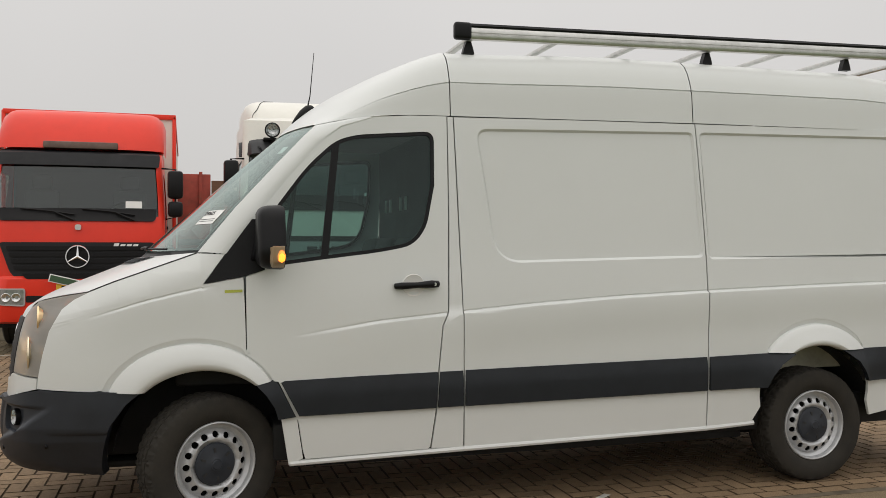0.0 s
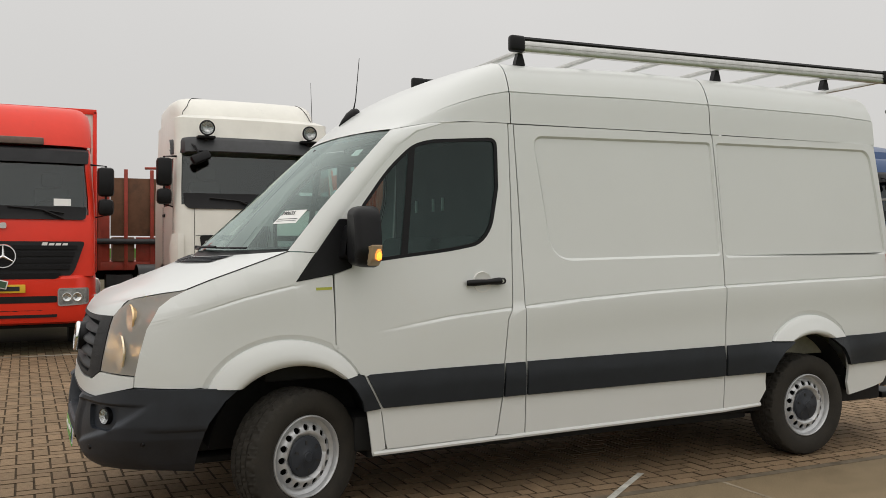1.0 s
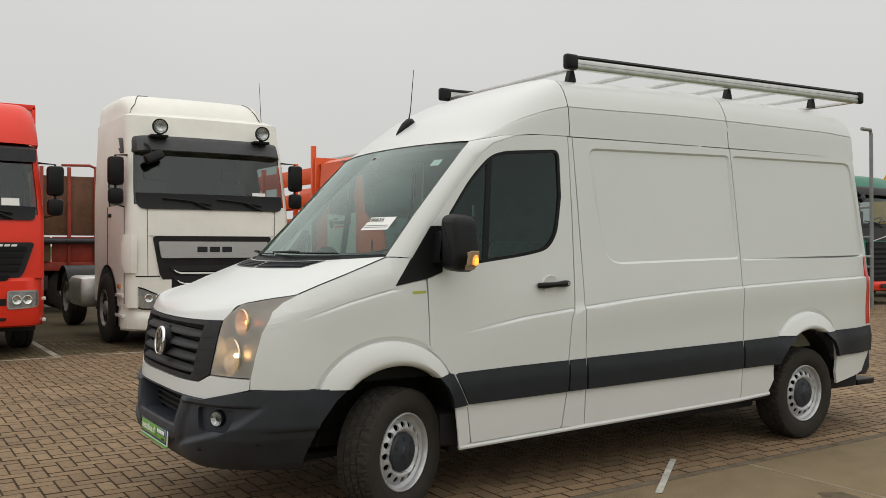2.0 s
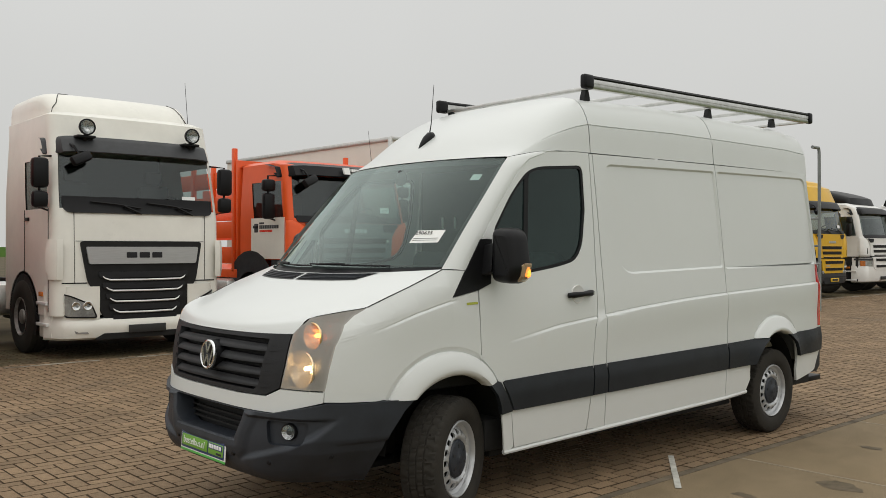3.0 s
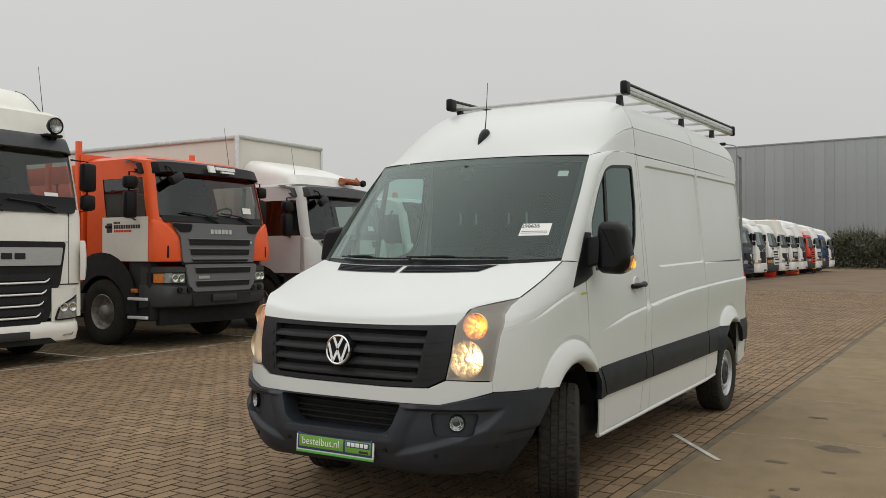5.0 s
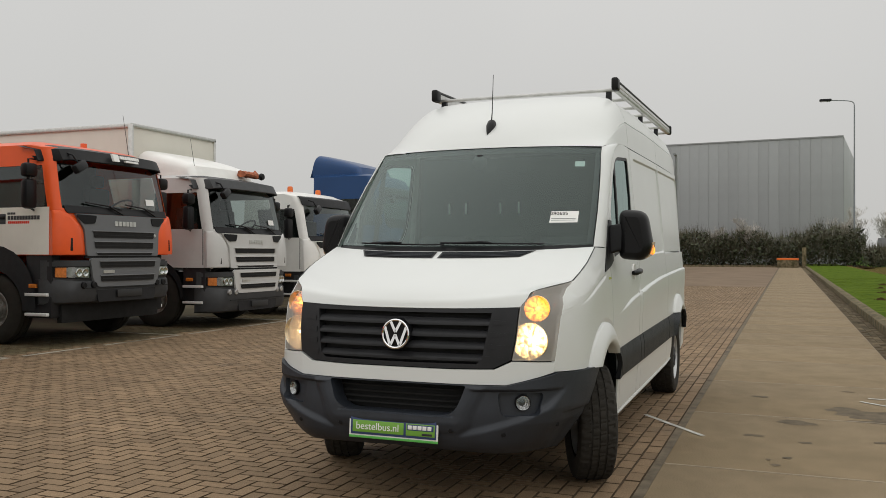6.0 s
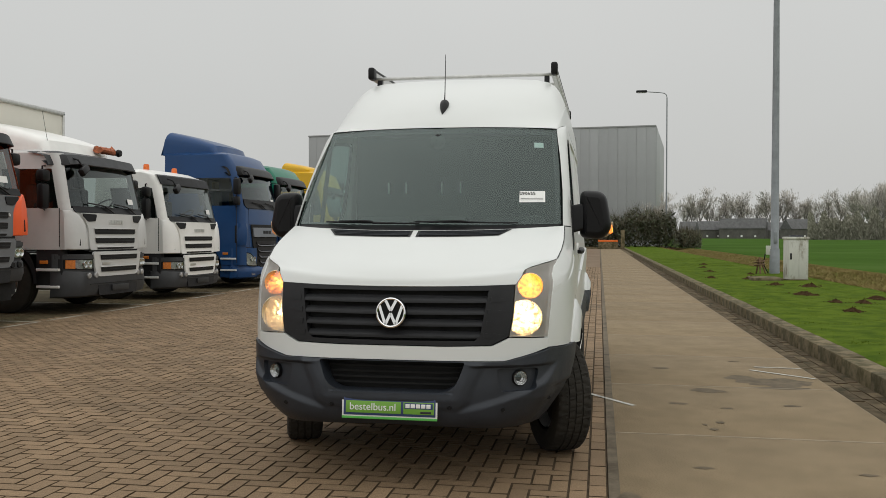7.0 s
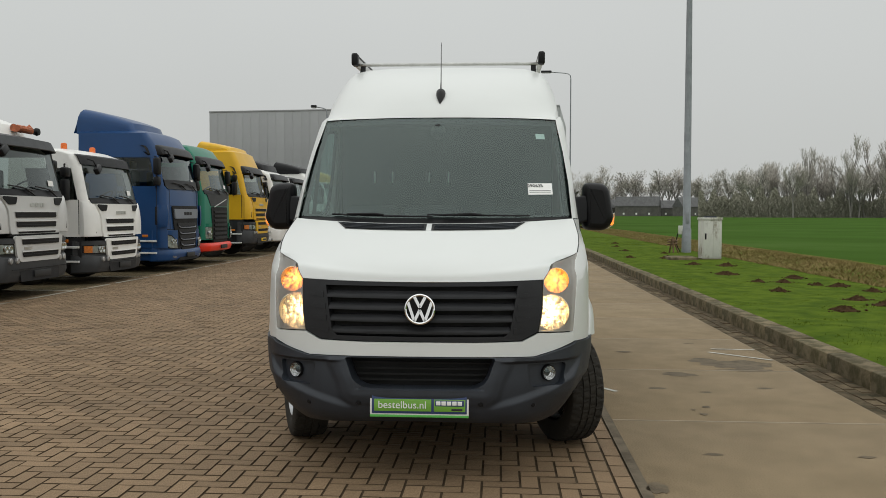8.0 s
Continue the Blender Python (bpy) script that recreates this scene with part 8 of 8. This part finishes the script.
# bare trees: tapered trunk, limbs and many fine twigs
def bare_tree(name, x, y, h, seed, spread=0.35, poplar=False, label=""):
    r = random.Random(seed)
    t = empty(name, label, "tree", "bare trees along the skyline", m=pose(x, y, -0.3))
    limbs, twigs = bmesh.new(), []
    def grow(p, d, length, rad, depth_):
        q = p + d * length
        mid = (p + q) / 2 + Vector((r.uniform(-1, 1), r.uniform(-1, 1), 0)) * length * 0.05
        if depth_ <= 2:
            add_tube(limbs, [p, mid, q], [rad, rad * 0.85, rad * 0.65], 5, cap=False)
        else:
            s = Vector((-d.y, d.x, 0.1)).normalized() * max(rad, 0.034)
            twigs.append((p - s, p + s, q))
        if depth_ >= 5:
            return
        for k in range(({0: 10, 1: 6, 2: 5, 3: 4, 4: 4} if poplar else {0: 7, 1: 6, 2: 5, 3: 4, 4: 4})[depth_]):
            a = r.uniform(0, 6.283)
            sp = spread * (0.55 if poplar else 1.0) * (1.0 + 0.5 * depth_ * 0.3)
            nd = (d + Vector((math.cos(a), math.sin(a), r.uniform(0.0, 1.2) if poplar else r.uniform(-0.1, 0.5))) * sp * r.uniform(0.6, 1.6)).normalized()
            f = r.uniform(0.12 if poplar and depth_ == 0 else 0.35, 1.0)
            grow(p + d * length * f, nd, length * r.uniform(0.45, 0.72), rad * 0.5, depth_ + 1)
    grow(Vector((0, 0, 0)), Vector((r.uniform(-0.05, 0.05), r.uniform(-0.05, 0.05), 1)).normalized(), h * (0.62 if poplar else 0.45), h * 0.014, 0)
    part("trunk", limbs, M_HAZED_BARK, t)
    verts, faces = [], []
    for a, b, c in twigs:
        j = len(verts)
        verts += [tuple(a), tuple(b), tuple(c)]
        faces.append((j, j + 1, j + 2))
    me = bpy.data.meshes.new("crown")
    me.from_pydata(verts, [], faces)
    me.materials.append(M_HAZED_TWIG)
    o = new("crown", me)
    o.parent = t
    return t

protos = [bare_tree("bare_tree", 0, 0, 12, 21 + k, 0.42 + 0.05 * k, label="leafless grey-brown tree on the field edge") for k in range(4)]
pops = [bare_tree("poplar", 0, 0, 17, 41 + k, 0.34, True, label="tall slender leafless poplar on the field edge") for k in range(2)]
rt = random.Random(8)
AX = (-5.8, VAN_Y - 0.4)
FAR_K = 2.1   # the far field edge lies about half a kilometre off
def place(proto, bearing, dist, s, first=[]):
    a = radians(bearing)
    if dist > 150:
        dist, s = dist * FAR_K, s * FAR_K
    x, y = AX[0] + dist * math.cos(a), AX[1] - dist * math.sin(a)
    m = pose(x, y, -0.3, 0, 0, rt.uniform(0, 360))
    if proto not in first:
        first.append(proto)
        proto.matrix_basis = m @ Matrix.Scale(s, 4)
    else:
        o = copy_thing(proto, m)
        o.scale = (s, s, s)
b = 5.4
while b < 31:
    tall = 1.0 + 0.9 * step(15.5, 18, b)
    dist = 330 - 110 * step(14.5, 17.5, b) + rt.uniform(-20, 20)
    if b > 16.5 and rt.random() < 0.6:
        place(rt.choice(pops), b, dist, rt.uniform(0.62, 0.88) * (1.0 if b > 18.5 else 0.8))
    else:
        place(rt.choice(protos), b, dist, rt.uniform(0.95, 1.35) * (1.25 - 0.33 * step(14, 17.5, b)))
    b += rt.uniform(0.3, 0.75) if b < 15.5 else rt.uniform(0.22, 0.42)
place(protos[1], 4.0, 108, 0.62)
place(protos[2], -1.5, 100.5, 0.55)
place(protos[0], -3.0, 101, 0.42)

def wood(name, b0, b1, dist, h, count, seed, label):
    """Dense undergrowth at the foot of the trees."""
    r = random.Random(seed)
    verts, faces = [], []
    for i in range(count):
        bb, dd = radians(r.uniform(b0, b1)), (dist + r.uniform(-8, 8)) * FAR_K
        x, y = AX[0] + dd * math.cos(bb), AX[1] - dd * math.sin(bb)
        z = FAR_K * h * max(0.42, 0.62 + 0.5 * noise.noise(Vector((bb * 30, 0, seed))) + 0.4 * noise.noise(Vector((bb * 130, 1, seed)))) * r.random() ** 2.0 - 0.3
        a = r.uniform(0, 6.283)
        u, v = Vector((math.cos(a), math.sin(a), r.uniform(-0.3, 0.3))) * r.uniform(0.05, 0.14), Vector((r.uniform(-0.8, 0.8), r.uniform(-0.8, 0.8), 1)) * r.uniform(0.12, 0.45)
        u, v = u * FAR_K, v * FAR_K
        p = Vector((x, y, z))
        j = len(verts)
        verts += [tuple(p - u), tuple(p + v), tuple(p + u), tuple(p - v)]
        faces.append((j, j + 1, j + 2, j + 3))
    me = bpy.data.meshes.new(name)
    me.from_pydata(verts, [], faces)
    # pale brush tone carries the same distance haze
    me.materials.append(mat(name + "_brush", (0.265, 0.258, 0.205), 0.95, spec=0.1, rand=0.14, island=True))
    return tagged(new(name, me), label, "undergrowth", "", "stuff")
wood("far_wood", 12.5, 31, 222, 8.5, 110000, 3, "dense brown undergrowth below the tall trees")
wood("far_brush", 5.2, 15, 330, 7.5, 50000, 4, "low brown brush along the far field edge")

def far_house(bearing, dist, wd, h, rz, label):
    a = radians(bearing)
    dist, wd, h = dist * FAR_K, wd * FAR_K, h * FAR_K * 0.8
    o = empty("house", label, "house", "houses beyond the field", m=pose(AX[0] + dist * math.cos(a), AX[1] - dist * math.sin(a), -0.3, 0, 0, rz))
    box("wall", (-5, -wd / 2, 0), (5, wd / 2, h * 0.55), M_HOUSE, o, bevel=0)
    bm = bmesh.new()
    e = wd / 2 + 0.4
    p = [bm.verts.new(q) for q in ((-5.5, -e, h * 0.5), (5.5, -e, h * 0.5), (5.5, e, h * 0.5), (-5.5, e, h * 0.5), (0, -e, h), (0, e, h))]
    for f in ((0, 4, 5, 3), (1, 2, 5, 4), (0, 1, 4), (2, 3, 5), (0, 3, 2, 1)):
        bm.faces.new([p[i] for i in f])
    part("roof", bm, M_ROOF, o, smooth=False)
    for k in range(3):
        y = -wd / 2 + wd * (k + 0.7) / 3.4
        box("window", (-5.06, y - 0.6, 1.0), (-4.98, y + 0.6, 2.3), M_PAPER, o, bevel=0)
for bb, dd, wd, h, rz in ((7.2, 300, 12, 7, 10), (8.8, 295, 14, 8, -20), (10.4, 300, 18, 6.5, 5), (12.0, 290, 10, 7.5, 30), (13.2, 300, 12, 6.5, -8), (6.0, 305, 10, 7, 0)):
    far_house(bb, dd, wd, h, rz, "dark roofed farmhouse beyond the green field")

# street lamps
def street_lamp(x, y, h, arm, label):
    o = empty("street_lamp", label, "street lamp", "street lamps of the yard", m=pose(x, y, 0))
    tube("post", [(0, 0, 0), (0, 0, 0.9), (0, 0, 0.92), (0, 0, h - 0.6)], [0.15, 0.14, 0.10, 0.065], M_POLE, o, n=12)
    tube("arm", [(0, 0, h - 0.62), (0, 0.02 * arm, h - 0.3), (0, 0.12 * arm, h - 0.1), (0, 0.35 * arm, h), (0, arm, h + 0.12)], 0.05, M_POLE, o)
    hd = box("lamp_head", (-0.22, min(arm, arm * 1.55), h + 0.05), (0.22, max(arm, arm * 1.55), h + 0.30), M_GRILLE, o, "dark lamp head", bevel=0.08)
    box("lamp_glass", (-0.17, min(arm * 1.06, arm * 1.5), h + 0.0), (0.17, max(arm * 1.06, arm * 1.5), h + 0.07), M_HEAD, hd, bevel=0.03)
    return o
street_lamp(97, VAN_Y - 8.55, 17.6, 2.2, "tall galvanised street lamp on the verge by the hall")
street_lamp(79, 21.9, 11.6, 1.0, "tall street lamp before the grey hall")
mast = empty("lamp_mast", "tall tapered grey lighting mast on the verge", "mast", m=pose(25.3, VAN_Y - 6.9, 0.05))
tube("shaft", [(0, 0, 0), (0, 0, 0.9), (0, 0, 0.95), (0, 0, 6.5), (0, 0, 12.5)], [0.165, 0.16, 0.135, 0.11, 0.075], M_POLE, mast, n=14)
box("service_hatch", (-0.15, -0.06, 1.1), (-0.11, 0.06, 1.5), M_POLE, mast)
box("junction_box", (-0.05, 0.13, 0.72), (0.08, 0.27, 1.02), M_CABINET, mast, "grey junction box on the mast")
tube("cable", [(0.0, 0.3, 0.75), (0.05, 0.35, 0.4), (0.0, 0.2, 0.1)], 0.02, M_BLACK, mast)
cab_ = empty("power_cabinet", "weathered white electricity cabinet on a concrete foot", "cabinet", m=pose(20.5, VAN_Y - 6.57, 0.08, 0, 0, 8) @ Matrix.Diagonal((0.8, 0.8, 0.88, 1)))
box("foot", (-0.30, -0.36, -0.1), (0.30, 0.36, 0.12), M_KERB, cab_)
box("housing", (-0.28, -0.34, 0.12), (0.28, 0.34, 1.40), M_CABINET, cab_, bevel=0.015)
box("lid", (-0.31, -0.37, 1.39), (0.31, 0.37, 1.47), M_CABINET, cab_, bevel=0.02)
box("vent_cap", (-0.12, -0.2, 1.46), (0.12, 0.2, 1.52), M_TRIM, cab_)
for y in (-0.168, 0.168):
    box("door", (-0.295, y - 0.158, 0.17), (-0.275, y + 0.158, 1.35), M_CABINET, cab_, bevel=0.006)
box("handle", (-0.315, 0.24, 0.75), (-0.29, 0.30, 0.95), M_BLACK, cab_)
tri = empty("cable_stand", "small rusty trestle with a coiled cable beside the mast", "trestle", m=pose(24.9, VAN_Y - 6.35, 0.05) @ Matrix.Scale(0.85, 4))
for a, c in (((-0.25, 0, 0), (0, 0, 0.75)), ((0.25, 0.1, 0), (0, 0, 0.75)), ((0.0, -0.28, 0), (0, 0, 0.75))):
    tube("leg", [a, c], 0.035, M_TRESTLE, tri, n=6)
tube("cable_coil", [(0.2 * math.cos(k * 0.7), 0.2 * math.sin(k * 0.7), 0.42 + 0.012 * k) for k in range(20)], 0.025, M_TRESTLE, tri, n=6)
tagged(box("concrete_slab", (20.2, VAN_Y - 6.20, 0.05), (21.4, VAN_Y - 5.40, 0.215), M_KERB, bevel=0.02), "weathered concrete slab lying in the grass", "slab")
blk = empty("barrier_block", "concrete barrier block with an orange top", "barrier", m=pose(88.5, VAN_Y - 2.0, 0))
box("block", (-0.4, -1.0, 0), (0.4, 1.0, 0.75), M_KERB, blk)
box("cap", (-0.42, -1.02, 0.75), (0.42, 1.02, 0.95), M_BEACON, blk)
tagged(box("gate_post", (87.8, VAN_Y - 3.7, 0), (88.2, VAN_Y - 3.3, 2.0), M_KERB), "short weathered concrete post at the lane end", "post")

# ---- paving pieces: herringbone bricks, edge courses and gutter ----
BW = 0.105
M_ARRIS = mat("sand_filled_edge", (0.086, 0.061, 0.038), 0.95, spec=0.1, vary=0.4, scale=20)

def brick_shape(lx, ly, g=0.0032, c=0.0038):
    return [(g, g, -0.016), (lx - g, g, -0.016), (lx - g, ly - g, -0.016), (g, ly - g, -0.016),
            (g + c, g + c, 0), (lx - g - c, g + c, 0), (lx - g - c, ly - g - c, 0), (g + c, ly - g - c, 0)]
BRICK_FACES = [(4, 5, 6, 7), (0, 1, 5, 4), (1, 2, 6, 5), (2, 3, 7, 6), (3, 0, 4, 7)]

class Pile:
    def __init__(self):
        self.verts, self.faces = [], []
    def add(self, x, y, lx, ly, z=0.0, tilt=(0, 0)):
        j = len(self.verts)
        self.verts += [(x + a, y + b, c + z + (tilt[0] * (a - lx / 2) + tilt[1] * (b - ly / 2) if c == 0 else 0)) for a, b, c in brick_shape(lx, ly)]
        self.faces += [tuple(j + i for i in f) for f in BRICK_FACES]
    def make(self, name, material, parent, label):
        me = bpy.data.meshes.new(name)
        me.from_pydata(self.verts, [], self.faces)
        me.materials.append(material)
        me.materials.append(M_ARRIS)
        me.polygons.foreach_set("material_index", [0 if k % 5 == 0 else 1 for k in range(len(self.faces))])
        ob = new(name, me)
        ob.parent = parent
        return tagged(ob, label, "", "", "stuff")

rb = random.Random(11)
single = {}
for nm, lx, ly in (("h", 2 * BW, BW), ("v", BW, 2 * BW)):
    me = bpy.data.meshes.new("brick")
    me.from_pydata(brick_shape(lx, ly), [], BRICK_FACES)
    me.materials.append(M_BRICK1)
    me.materials.append(M_ARRIS)
    me.polygons.foreach_set("material_index", [0, 1, 1, 1, 1])
    single[nm] = me
field, bay = Pile(), Pile()
Y0 = EDGE_Y + 0.006 + 2 * BW
n_single = 0
for i in range(int(NEAR[0] / BW), int(NEAR[1] / BW)):
    for j in range(-1, int((NEAR[2] - Y0) / BW)):
        c = (i - j) % 4
        if j < 0:
            if c == 3:
                field.add(i * BW, Y0, BW, BW, rb.uniform(-0.001, 0.001))
            continue
        if c not in (0, 3):
            continue
        x, y = i * BW, Y0 + j * BW
        lx, ly = (2 * BW, BW) if c == 0 else (BW, 2 * BW)
        z = rb.uniform(-0.0015, 0.0015) + 0.0015 * noise.noise(Vector((x * 0.6, y * 0.6, 0)))
        if -2.0 < x < 0.35 and 5.05 < y < 7.65 and n_single < 300:
            ob = new("brick", single["h" if c == 0 else "v"])
            ob.parent = YARD
            ob.location = (x, y, z)
            n_single += 1
        else:
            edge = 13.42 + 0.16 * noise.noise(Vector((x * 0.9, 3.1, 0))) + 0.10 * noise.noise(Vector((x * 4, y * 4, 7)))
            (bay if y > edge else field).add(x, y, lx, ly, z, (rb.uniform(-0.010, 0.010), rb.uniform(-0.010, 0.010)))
x = NEAR[0]
while x < NEAR[1]:
    field.add(x, EDGE_Y + 0.006, 2 * BW, BW, rb.uniform(-0.002, 0.002))
    field.add(x + BW, EDGE_Y + 0.006 + BW, 2 * BW, BW, rb.uniform(-0.002, 0.002))
    x += 2 * BW
field.make("bricks", M_BRICK, YARD, "brown herringbone paving bricks")
bay.make("bay_bricks", M_MOSS_SHADE, YARD, "mossy paving bricks in the parking bays, darkened for the lorries' shade")
gut = Pile()
for r in range(3):
    x = -8 + (r % 2) * BW
    while x < 60:
        gut.add(x, KERB_Y + 0.004 + r * 0.114, 2 * BW, 0.114, rb.uniform(-0.006, 0.004) - 0.006, (rb.uniform(-0.02, 0.02), rb.uniform(-0.02, 0.02)))
        x += 2 * BW
GUT = tagged(box("gutter", (-60, KERB_Y - 0.02, -0.29), (YARD_X1, GUTTER_Y, -0.014), M_GUTTER, bevel=0), "dark mossy brick gutter along the kerb", "gutter", "", "structure")
gut.make("gutter_bricks", M_GUTTER, GUT, "dark mossy gutter bricks")
